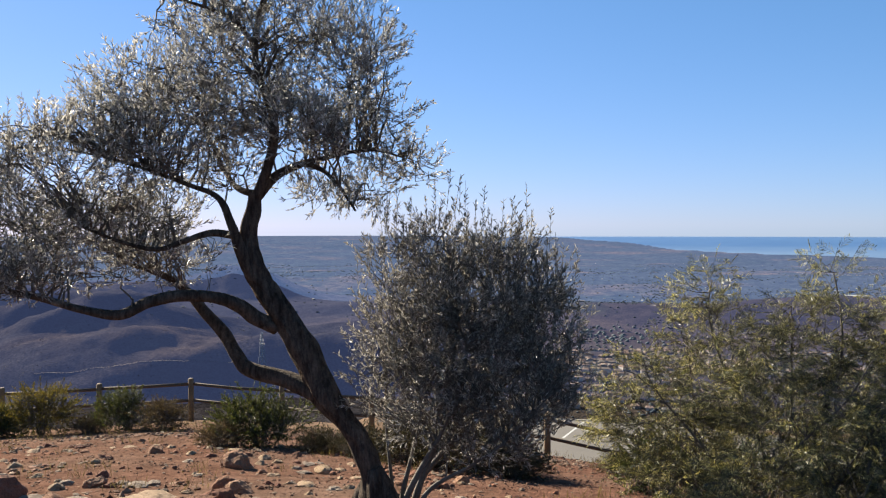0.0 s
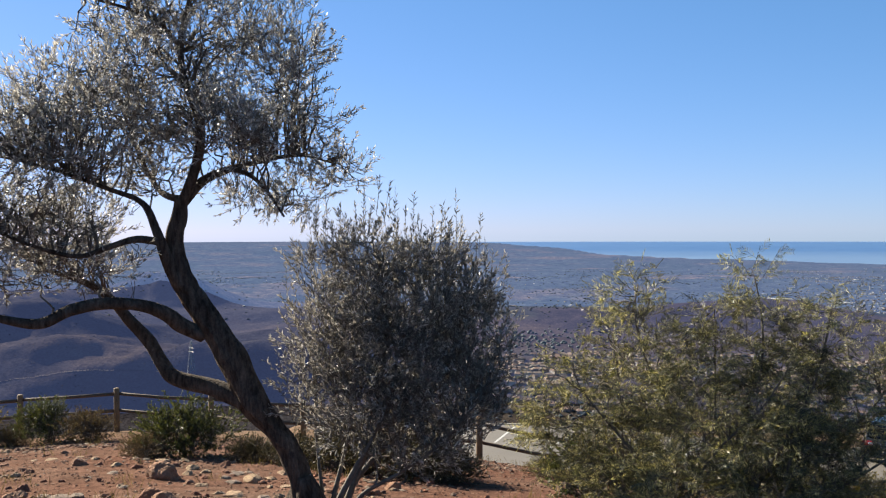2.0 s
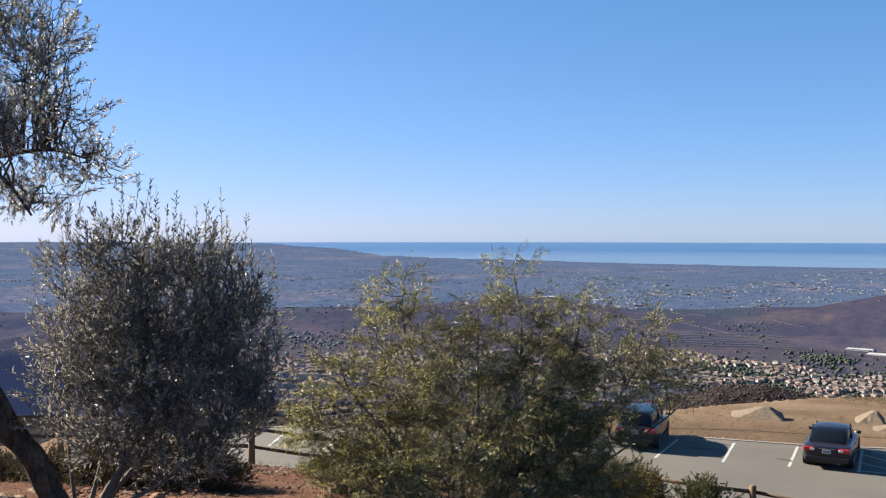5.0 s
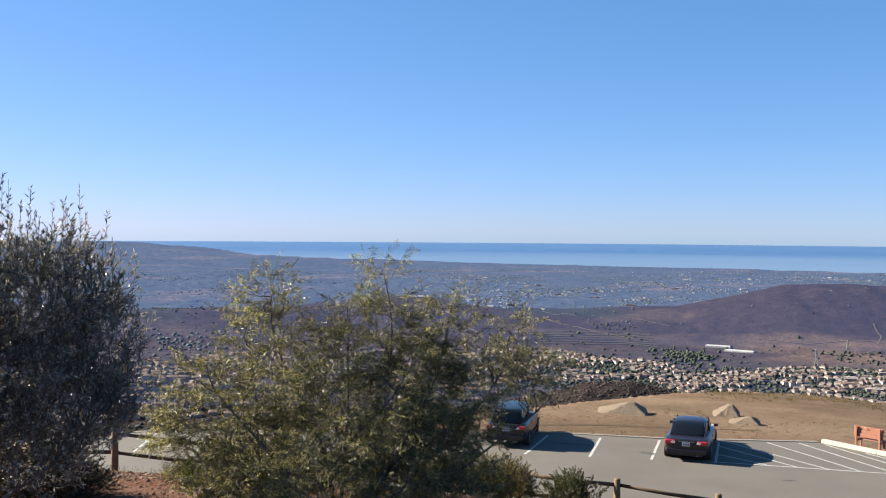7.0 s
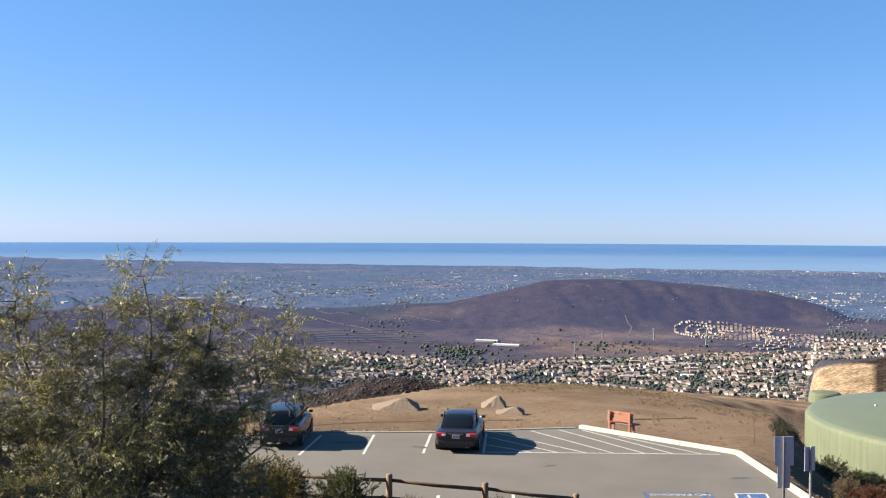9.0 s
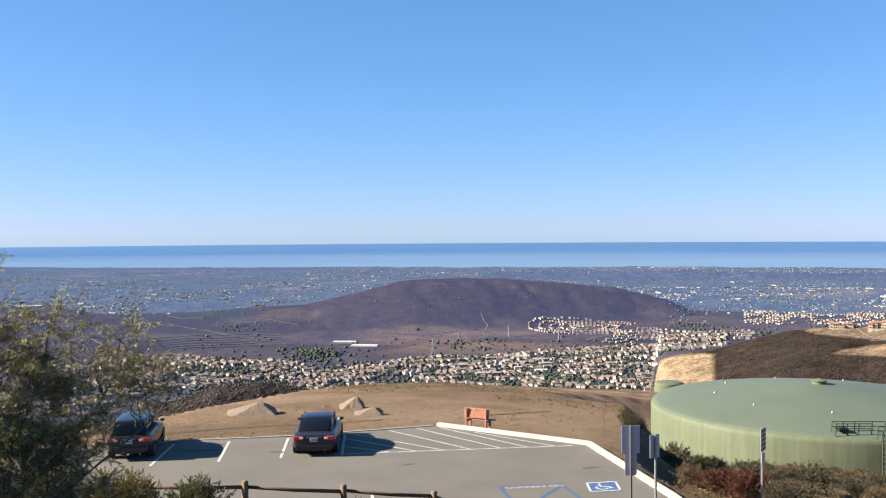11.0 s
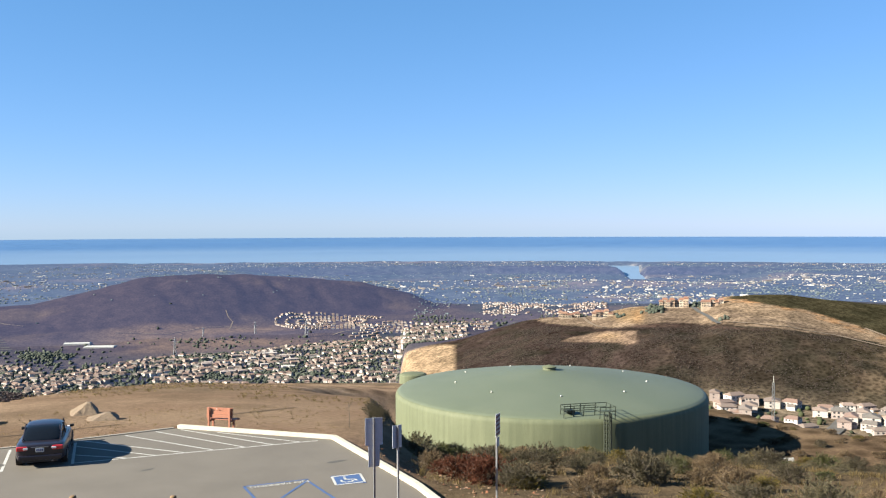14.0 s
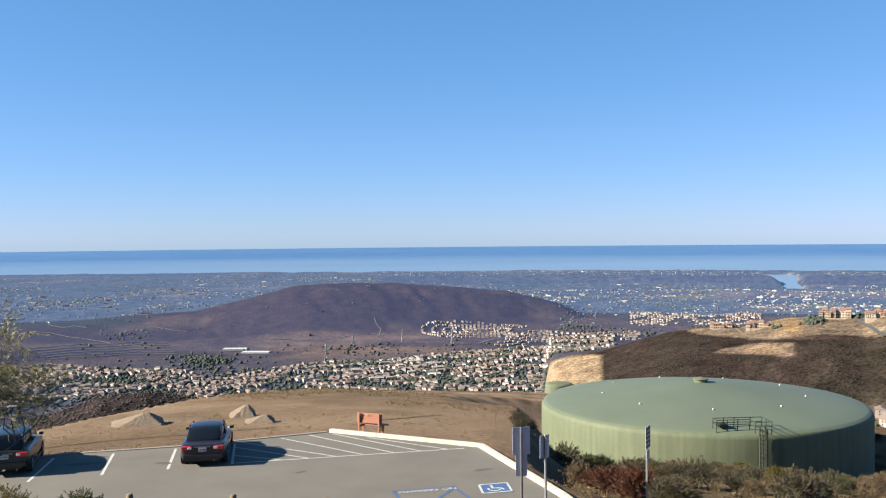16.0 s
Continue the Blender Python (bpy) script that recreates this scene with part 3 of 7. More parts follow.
fence_wood = mottled("fence_wood", (0.083, 0.048, 0.027), (0.154, 0.093, 0.052), 5.0, 0.85, 0, 40, 0.5, 0.006)
post_wood = mottled("post_wood", (0.15, 0.092, 0.046), (0.25, 0.16, 0.08), 4.0, 0.85, 0, 40, 0.5, 0.006)
bench_wood = mottled("red_brown_wood", (0.36, 0.135, 0.080), (0.44, 0.18, 0.11), 5.0, 0.65, 0, 50, 0.3, 0.003)
zinc = mottled("galvanised_steel", (0.30, 0.31, 0.33), (0.42, 0.43, 0.45), 8.0, 0.45, 0.7, 60, 0.1, 0.001)
sign_back = mottled("sign_back_metal", (0.50, 0.53, 0.60), (0.58, 0.61, 0.68), 3.0, 0.5, 0.1, 40, 0.1, 0.001)


def slab(loop, bottom, top):
    bm = bmesh.new()
    lo, hi = [bm.verts.new((x, y, bottom)) for x, y in loop], [bm.verts.new((x, y, top)) for x, y in loop]
    n = len(loop)
    bm.faces.new(hi)
    bm.faces.new(lo[::-1])
    for k in range(n):
        bm.faces.new((lo[k], lo[(k + 1) % n], hi[(k + 1) % n], hi[k]))
    bmesh.ops.recalc_face_normals(bm, faces=bm.faces)
    bmesh.ops.triangulate(bm, faces=[f for f in bm.faces if len(f.verts) > 4])
    return bm


road = part("pavement", slab(LOT_RIM, -0.25, 0.0), asphalt)
tagged(road, "worn grey asphalt car park on the hilltop", "car park", kind="structure")


def stripe(bm, a, b, wide=0.10, z=0.004):
    a, b = Vector((*a, z)), Vector((*b, z))
    side = (b - a).cross(Vector((0, 0, 1))).normalized() * wide / 2
    bm.faces.new([bm.verts.new(p) for p in (a - side, b - side, b + side, a + side)])
    return bm


def marking(name, strokes, material_, label, wide=0.10, z=0.004):
    bm = bmesh.new()
    for a, b in strokes:
        stripe(bm, a, b, wide, z)
    bmesh.ops.recalc_face_normals(bm, faces=bm.faces)
    for f in bm.faces:
        if f.normal.z < 0:
            f.normal_flip()
    return tagged(part(name, bm, material_), label, "road marking", kind="structure")


STALLS = [((-26.6, 32.3), (-28.1, 35.7)), ((-24.2, 33.0), (-25.1, 36.4)), ((-21.7, 34.2), (-22.8, 37.9)), ((-19.2, 35.4), (-20.1, 39.1)), ((-16.6, 36.6), (-17.3, 40.3)), ((-14.0, 37.7), (-14.4, 41.4)), ((-11.4, 38.35), (-11.5, 42.3)), ((-8.8, 38.95), (-9.15, 42.75)), ((-6.35, 39.5), (-6.6, 43.3)), ((-3.85, 39.95), (-4.1, 43.9))]
for a, b in STALLS:
    marking("stall_line", [(a, b)], line_white, "faded white stall line painted on asphalt", 0.11)
for x, y in ((-9.9, 32.3), (-7.3, 32.75), (-4.8, 33.3), (-2.2, 33.8)):
    marking("stall_line", [((x, y), (x + 0.35, y - 3.6))], line_white, "faded white stall line painted on asphalt", 0.11)
hatching = [((-3.9, 40.1), (6.0, 41.25)), ((-4.05, 41.6), (-1.9, 40.4)), ((-4.1, 43.2), (-0.75, 40.5)), ((-4.0, 44.3), (0.4, 40.65)), ((-2.1, 44.75), (1.55, 40.8)), ((-0.8, 45.2), (2.85, 40.95)), ((0.3, 45.3), (4.05, 41.05)), ((1.9, 44.2), (5.3, 41.15))]
for s in hatching:
    marking("hatch_line", [s], line_white, "white hatching line beside the stalls", 0.09, 0.007)
symbol = thing("parking_symbol", "blue accessible parking symbol with a white border", "road marking", kind="structure")
sx, sy, sa = 6.16, 34.62, radians(-9)
def on_symbol(u, v):
    return (sx + u * math.cos(sa) - v * math.sin(sa) * 0.2, sy + v + u * 0.15)
bm = bmesh.new()
stripe(bm, on_symbol(0, -0.62), on_symbol(0, 0.62), 1.16, 0.006)
part("field", bm, line_blue, symbol)
for name, strokes, w in (("border", [((-.55, -.58), (-.55, .58)), ((.55, -.58), (.55, .58)), ((-.55, -.58), (.55, -.58)), ((-.55, .58), (.55, .58))], 0.09),
                         ("seated_mark", [((-.1, .42), (-.1, .30)), ((-.12, .26), (-.08, -.05)), ((-.08, -.02), (.2, -.04)), ((.2, -.02), (.3, -.30))], 0.10),
                         ("wheel_mark", [((-.26, .02), (-.28, -.22)), ((-.28, -.2), (-.12, -.38)), ((-.14, -.37), (.1, -.34)), ((.08, -.36), (.16, -.2))], 0.08)):
    bm = bmesh.new()
    for a, b in strokes:
        stripe(bm, on_symbol(*a), on_symbol(*b), w, 0.011)
    part(name, bm, line_white, symbol)
marking("blue_bay_line", [((2.4, 34.72), (4.75, 35.05)), ((4.65, 35.05), (5.35, 32.0)), ((2.4, 34.72), (2.9, 31.6)), ((4.7, 34.9), (2.9, 31.8))], line_blue, "blue bay outline painted on asphalt", 0.10, 0.007)
text = bpy.data.curves.new("bay_words", "FONT")
text.body, text.size, text.align_x, text.extrude = "NO PARKING", 0.36, "CENTER", 0.001
words = new("bay_words_shape", text)
words.matrix_world = pose(3.65, 34.80, 0.010, 0, 0, 188)
bpy.context.view_layer.update()
flat = bpy.data.meshes.new_from_object(words.evaluated_get(bpy.context.evaluated_depsgraph_get()))
flat.materials.clear()
flat.materials.append(line_white)
written = new("bay_words", flat)
written.matrix_world = words.matrix_world.copy()
bpy.data.objects.remove(words)
tagged(written, "white words NO PARKING painted on asphalt", "road marking", kind="structure")
for x, y, w, l, turn in ((6.2, 37.4, 0.5, 0.16, 15), (-10.0, 41.0, 0.9, 0.3, 5), (-6.7, 40.6, 0.5, 0.22, -20), (-15.6, 38.2, 0.8, 0.3, 10), (-1.0, 38.2, 0.35, 0.1, 30)):
    bm = bmesh.new()
    ring = [bm.verts.new((w * math.cos(k * .45) * random.uniform(.6, 1), l * math.sin(k * .45) * random.uniform(.6, 1), 0.0)) for k in range(14)]
    bm.faces.new(ring)
    ob = part("oil_stain", bm, dark_stain)
    ob.matrix_world = pose(x, y, 0.005, 0, 0, turn)
    tagged(ob, "dark old stain on the grey asphalt", "stain", kind="structure")


def kerb(points, wide, high, material_, name, label, lengths=2.4):
    """A kerb in cast lengths along a line."""
    top = thing(name, label, "kerb", kind="structure")
    for a, b in zip(points, points[1:]):
        a, b = Vector((*a, 0)), Vector((*b, 0))
        n = max(1, round((b - a).length / lengths))
        for k in range(n):
            p, q = a.lerp(b, k / n), a.lerp(b, (k + 1) / n)
            bm = box(bmesh.new(), ((q - p).length - 0.012, wide, high + 0.2), (0, 0, (high - 0.2) / 2), bevel=0.02)
            ob = part("kerb_stone", bm, material_, top)
            ob.matrix_world = Matrix.Translation((p + q) / 2) @ (q - p).to_track_quat("X", "Z").to_matrix().to_4x4()
    return top


kerb([(0.2, 45.75), (6.75, 41.4), (8.35, 32.9), (8.9, 26.5)], 0.24, 0.16, cream_paint, "kerb", "cream painted concrete kerb round the car park")
kerb([(-36, 30.1), (-28.0, 36.3), (-11.4, 43.0), (-6.6, 43.75), (0.0, 45.8)], 0.20, 0.03, pale_concrete, "edging", "low pale concrete edging along the car park", 3.0)


def height_at(x, y):
    return float(height(math.degrees(math.atan2(-x, y)), math.hypot(x, y)))


# ---- log fence ----
def fence():
    top = thing("fence", "brown log fence with two rails and round posts", "fence")
    rng = random.Random(4)
    n = Vector((-math.sin(radians(14)), math.cos(radians(14)), 0))
    along = Vector((n.y, -n.x, 0))
    spots = [n * 23.8 + along * (23.8 * math.tan(radians(14 - y))) for y in (-5.2, 0.0, 5.4, 11.15, 17.0, 22.8, 28.6, 34.3)]
    spots += [place(y, d, 0) for y, d in ((40.4, 24.2), (45.6, 26.2), (50.9, 27.6), (56.2, 27.9), (61.4, 28.2), (66.4, 28.6), (71.4, 29.0), (76.4, 29.5))]
    bases = [Vector((p.x, p.y, height_at(p.x, p.y))) for p in spots]
    for k, b in enumerate(bases):
        high = rng.uniform(1.06, 1.12) + (0.18 if k > 9 else 0)
        bm = bmesh.new()
        tube(bm, [b + Vector((0, 0, -0.3)), b + Vector((0, 0, high * 0.5)), b + Vector((0, 0, high - 0.02)), b + Vector((0, 0, high))], [0.085, 0.082, 0.08, 0.062], 10)
        part("post", bm, post_wood, top, smooth=True)
    for k, (a, b) in enumerate(zip(bases, bases[1:])):
        for up in (0.92, 0.45) if k < 9 else (1.10, 0.62):
            bm = bmesh.new()
            sag = Vector((0, 0, -rng.uniform(0.0, 0.04)))
            p, q = a + Vector((0, 0, up + rng.uniform(-.02, .02))), b + Vector((0, 0, up + rng.uniform(-.02, .02)))
            tube(bm, [p, p.lerp(q, 0.5) + sag, q], [0.05, 0.047, 0.044], 8)
            part("rail", bm, fence_wood, top, smooth=True)
    return top


fence()


# ---- bench ----
def bench():
    b = thing("bench", "red-brown wooden bench with a plank back beside the kerb", "bench", pose(2.05, 45.75, height_at(2.05, 45.75), 0, 0, -28))
    for i, z in enumerate((0.62, 0.78, 0.94)):
        ob = part("back_board", box(bmesh.new(), (1.30, 0.045, 0.155), (0, 0.02 + i * 0.025, z), bevel=0.008), bench_wood, b)
    for x in (-0.52, 0.52):
        part("back_post", box(bmesh.new(), (0.085, 0.085, 1.05), (x, -0.035, 0.50), bevel=0.008), bench_wood, b)
        part("leg", box(bmesh.new(), (0.085, 0.085, 0.44), (x, 0.42, 0.2), bevel=0.008), bench_wood, b)
        part("bearer", box(bmesh.new(), (0.07, 0.55, 0.09), (x, 0.22, 0.385), bevel=0.006), bench_wood, b)
    for y in (0.12, 0.26, 0.40):
        part("seat_board", box(bmesh.new(), (1.50, 0.125, 0.045), (0.10, y, 0.455), bevel=0.008), bench_wood, b)
    bm = bmesh.new()
    bmesh.ops.create_uvsphere(bm, u_segments=10, v_segments=6, radius=0.028)
    bmesh.ops.translate(bm, verts=bm.verts, vec=(-0.12, -0.02, 0.97))
    part("bolt_cap", bm, line_white, b, "small white disc", True)


bench()


# ---- signs seen from behind or edge-on ----
def sign(name, label, yaw, dist, top_el, turn, plates, words=None):
    p = place(yaw, dist, 0)
    base = height_at(p.x, p.y)
    high = EYE + dist * math.tan(radians(top_el)) - base
    s = thing(name, label, "sign", pose(p.x, p.y, base, 0, 0, yaw + turn))
    bm = bmesh.new()
    box(bm, (0.05, 0.05, high + 0.3), (0, 0, high / 2 - 0.15), bevel=0.006)
    part("pole", bm, zinc, s)
    for w, h, down in plates:
        part("plate", box(bmesh.new(), (w, 0.012, h), (0, 0.035, high - down - h / 2), bevel=0.004), sign_back, s)
        part("bolt", rod(bmesh.new(), (0, -0.03, high - down - 0.08), (0, -0.045, high - down - 0.08), 0.012), zinc, s)
    return s, high


sign("parking_sign", "grey back of a tall sign with two plates", -11.67, 24.5, -11.30, 14, ((0.46, 0.70, 0.0), (0.30, 0.56, 0.70)))
sign("parking_sign", "grey back of a small sign on a steel pole", -13.08, 26.0, -11.75, 40, ((0.32, 0.62, 0.0),))
p3, h3 = sign("notice_sign", "narrow white notice sign on a steel pole, seen nearly edge-on", -19.0, 27.0, -11.1, 74, ())
red_bars, bone = mottled("faded_red_print", (0.205, 0.083, 0.070), (0.269, 0.128, 0.109), 9.0), mottled("notice_white", (0.448, 0.448, 0.435), (0.512, 0.512, 0.499), 9.0, 0.5)
part("plate", box(bmesh.new(), (0.46, 0.012, 0.62), (0, -0.035, h3 - 0.31), bevel=0.004), bone, p3)
for k in range(5):
    part("print_bar", box(bmesh.new(), (0.40, 0.006, 0.055), (0, -0.045, h3 - 0.07 - k * 0.12)), red_bars, p3)
part("lower_plate", box(bmesh.new(), (0.30, 0.012, 0.26), (0, -0.035, h3 - 0.79), bevel=0.004), bone, p3)

# ---- water tanks ----
tank_wall = mottled("tank_wall_paint", (0.112, 0.130, 0.076), (0.138, 0.156, 0.094), 0.25, 0.8, 0, 20.0, 0.05, 0.004)
tank_roof = mottled("tank_roof_paint", (0.112, 0.138, 0.092), (0.134, 0.158, 0.108), 0.16, 0.6, 0, 25.0, 0.05, 0.004)
tank_steel = mottled("dark_green_steel", (0.019, 0.029, 0.019), (0.035, 0.045, 0.029), 3.0, 0.6)


def streaks(m):
    """Rain streaks down a painted wall."""
    n, l = m.node_tree.nodes, m.node_tree.links
    b = n["Principled BSDF"]
    old = b.inputs["Base Color"].links[0].from_socket
    f = noise_tex(n, l, coords(n, l, (1.6, 1.6, 0.06)), 1.0, 5.0)
    tone = ramp(n, l, f, [(0.35, (0.82, 0.84, 0.80)), (0.65, (1.08, 1.07, 1.05))])
    l.new(blend(n, l, 1.0, old, tone, "MULTIPLY"), b.inputs["Base Color"])


streaks(tank_wall)


def spun(profile, sides):
    bm = bmesh.new()
    loops = [[bm.verts.new((r * math.cos(2 * math.pi * k / sides), r * math.sin(2 * math.pi * k / sides), z)) for k in range(sides)] for r, z in profile]
    for lo, hi in zip(loops, loops[1:]):
        for k in range(sides):
            bm.faces.new((lo[k], lo[(k + 1) % sides], hi[(k + 1) % sides], hi[k]))
    bm.faces.new(loops[-1])
    return bm


def big_tank():
    c = place(TANK_YAW, TANK_DIST, -19.0)
    t = thing("water_tank", "large round green water tank with a shallow domed roof", "water tank", Matrix.Translation(c))
    R = TANK_R
    knuckle = [(R - 1.1 + 1.1 * math.cos(a), 6.15 + 0.85 * math.sin(a)) for a in [radians(x) for x in (0, 15, 30, 45, 60, 72)]]
    part("wall", spun([(R, -1.5), (R, 2.0), (R, 4.5)] + knuckle[:4], 128), tank_wall, t, smooth=True)
    rise = [(r, 7.0 + 2.35 * (1 - (r / (R - 0.7)) ** 1.25)) for r in (17.5, 14, 10, 6, 3, 1.2, 0.3)]
    part("roof", spun([knuckle[3], knuckle[4], knuckle[5]] + rise, 128), tank_roof, t, "grey-green domed roof", True)
    part("hub_vent", spun([(0.85, 9.2), (0.85, 9.62), (1.0, 9.64), (1.0, 9.72), (0.1, 9.95)], 20), tank_wall, t)
    for k in range(9):
        a = 2 * math.pi * (k + 0.35) / 9
        bm = bmesh.new()
        bmesh.ops.create_uvsphere(bm, u_segments=8, v_segments=6, radius=0.13)
        bmesh.ops.translate(bm, verts=bm.verts, vec=(12.6 * math.cos(a), 12.6 * math.sin(a), 8.05))
        part("roof_knob", bm, line_white, t, "small white knob", True)
    # ladder with its cage and roof rails, on the side that faces the knoll
    face = (-c.xy).to_3d().normalized()
    turn = Matrix.Rotation(radians(18), 4, "Z") @ face.to_4d()
    out = Vector((turn.x, turn.y, 0)).normalized()
    side = Vector((out.y, -out.x, 0))
    ladder = part("ladder", bmesh.new(), tank_steel, t)
    for s in (-0.28, 0.28):
        part("stile", rod(bmesh.new(), out * (R + .2) + side * s + Vector((0, 0, -1)), out * (R + .2) + side * s + Vector((0, 0, 7.6)), 0.07), tank_steel, ladder)
    for s, o in ((-0.42, 0.55), (0.42, 0.55), (0, 0.95), (-0.25, 0.82), (0.25, 0.82), (-0.38, 0.35), (0.38, 0.35)):
        part("cage_bar", rod(bmesh.new(), out * (R + o) + side * s + Vector((0, 0, -.5)), out * (R + o) + side * s + Vector((0, 0, 7.5)), 0.06), tank_steel, ladder)
    for k in range(15):
        z = 0.2 + k * 0.5
        bm = bmesh.new()
        for a, b in (((-.28, .2), (-.42, .55)), ((-.42, .55), (0, .95)), ((0, .95), (.42, .55)), ((.42, .55), (.28, .2)), ((-.28, .2), (.28, .2))):
            rod(bm, out * (R + a[1]) + side * a[0] + Vector((0, 0, z)), out * (R + b[1]) + side * b[0] + Vector((0, 0, z)), 0.05, sides=6)
        part("cage_hoop", bm, tank_steel, ladder)
    rails = part("roof_rail", bmesh.new(), tank_steel, t)
    for k, (s, o) in enumerate([(-.9, 0.4), (.9, 0.4), (-.9, -1.2), (.9, -1.2), (2.2, -1.2), (3.4, -1.1), (4.6, -1.0), (4.6, -2.2), (3.4, -2.3), (2.2, -2.4), (-.9, -2.4), (0.4, -2.4)]):
        foot = out * (R + o) + side * s
        part("stanchion", rod(bmesh.new(), foot + Vector((0, 0, 6.9)), foot + out * 0.15 + Vector((0, 0, 8.25)), 0.05), tank_steel, rails)
    def bar(a, b, z=8.2):
        part("hand_rail", rod(bmesh.new(), out * (R + a[1] + .1) + side * a[0] + Vector((0, 0, z)), out * (R + b[1] + .1) + side * b[0] + Vector((0, 0, z)), 0.045), tank_steel, rails)
    for a, b in (((-.9, .4), (-.9, -2.4)), ((.9, .4), (.9, -1.2)), ((-.9, .4), (.9, .4)), ((.9, -1.2), (4.6, -1.0)), ((4.6, -1.0), (4.6, -2.2)), ((4.6, -2.2), (-.9, -2.4))):
        bar(a, b), bar(a, b, 7.7)
    part("hatch", box(bmesh.new(), (1.0, 1.0, 0.35), out * (R - 2.0) + side * 3.6 + Vector((0, 0, 7.45)), bevel=0.05), tank_steel, t)


big_tank()


def small_tank():
    c = place(-14.0, 205, -26.8)
    t = thing("small_tank", "small pale green tank beyond the field", "water tank", Matrix.Translation(c))
    part("wall", spun([(3.0, -3.0), (3.0, 3.9), (2.95, 4.1)], 40), tank_wall, t)
    part("roof", spun([(2.95, 4.1), (2.5, 4.35), (0.3, 4.6)], 40), tank_wall, t)


small_tank()


def mast():
    p = place(-35.05, 172, 0)
    base = height_at(p.x, p.y) - 0.3
    high = EYE + 172 * math.tan(radians(-8.95)) - base
    t = thing("lattice_mast", "thin grey lattice radio mast on the brushy slope", "mast", pose(p.x, p.y, base))
    w = 0.34
    corners = [Vector((w * math.cos(a), w * math.sin(a), 0)) for a in (0.3, 2.4, 4.5)]
    for c in corners:
        part("leg", rod(bmesh.new(), c, c * 0.6 + Vector((0, 0, high)), 0.045, sides=6), zinc, t)
    n = int(high / 0.8)
    for k in range(n):
        bm = bmesh.new()
        z0, z1 = high * k / n, high * (k + 1) / n
        for i in range(3):
            f0, f1 = 1 - .4 * k / n, 1 - .4 * (k + 1) / n
            rod(bm, corners[i] * f0 + Vector((0, 0, z0)), corners[(i + 1) % 3] * f1 + Vector((0, 0, z1)), 0.025, sides=5)
        part("bracing", bm, zinc, t)
    part("aerial", rod(bmesh.new(), (0, 0, high), (0, 0, high + 1.2), 0.05, sides=6), line_white, t)


mast()


# ---- soil heaps on the field ----
heap_soil = mottled("heap_soil", (0.165, 0.117, 0.079), (0.215, 0.155, 0.106), 0.6, 0.95, 0, 6.0, 0.6, 0.1)


def heap(yaw, dist, wide, high, deep, seed, sharp):
    p = place(yaw, dist, 0)
    z = height_at(p.x, p.y)
    bm = bmesh.new()
    n = 22
    grid = {}
    for i in range(n + 1):
        for j in range(n + 1):
            u, v = 2 * i / n - 1, 2 * j / n - 1
            a = (u - 0.35) / (0.65 if u > 0.35 else 1.35)
            k = max(0.0, 1 - max(abs(a), abs(v) ** sharp))
            h = high * min(1.0, 1.15 * k) + 0.05 * high * noise.noise((u * 3 + seed, v * 3, seed)) * (k > 0.05)
            grid[i, j] = bm.verts.new((u * wide / 2, v * deep / 2, h - 0.35 * (k <= 0.001)))
    for i in range(n):
        for j in range(n):
            bm.faces.new((grid[i, j], grid[i + 1, j], grid[i + 1, j + 1], grid[i, j + 1]))
    ob = part("soil_mound", bm, heap_soil)
    ob.matrix_world = pose(p.x, p.y, z, 0, 0, yaw)
    tagged(ob, "low mound of pale bare soil on the dry field", "soil mound", "soil heaps on the field")


heap(10.8, 63, 3.4, 0.72, 3.4, 3, 1.1)
heap(4.9, 67, 1.9, 0.78, 3.0, 8, 1.4)
heap(3.9, 61, 2.0, 0.45, 2.2, 12, 1.2)

# ---- parked cars ----
def paint(name, colour):
    m, n, l, b = material(name, 0.3, 0.0, 0.35)
    f = noise_tex(n, l, coords(n, l), 2.0, 3.0)
    l.new(ramp(n, l, f, [(0.3, tuple(c * 0.85 for c in colour)), (0.7, tuple(c * 1.15 for c in colour))]), b.inputs["Base Color"])
    b.inputs["Coat Weight"].default_value, b.inputs["Coat Roughness"].default_value = 0.25, 0.1
    return m


dark_glass, _, _, gb = material("dark_car_glass", 0.05, 0.0, 0.22)
gb.inputs["Base Color"].default_value = (0.006, 0.008, 0.012, 1)
rubber = mottled("tyre_rubber", (0.014, 0.014, 0.014), (0.03, 0.03, 0.03), 9.0, 0.85)
alloy = mottled("alloy_rim", (0.25, 0.25, 0.26), (0.35, 0.35, 0.37), 9.0, 0.3, 0.8)
tail_red, _, _, rb = material("tail_lamp_red", 0.15, 0.0, 0.6)
rb.inputs["Base Color"].default_value = (0.36, 0.02, 0.025, 1)
lamp_clear, _, _, lb = material("lamp_clear", 0.12, 0.0, 0.6)
lb.inputs["Base Color"].default_value = (0.65, 0.62, 0.62, 1)
black_trim = mottled("black_plastic", (0.012, 0.012, 0.013), (0.025, 0.025, 0.027), 9.0, 0.6)
plate_white = mottled("plate_white", (0.62, 0.64, 0.66), (0.72, 0.73, 0.75), 12.0, 0.4)
plate_ink = mottled("plate_ink", (0.06, 0.08, 0.2), (0.09, 0.11, 0.25), 12.0, 0.5)


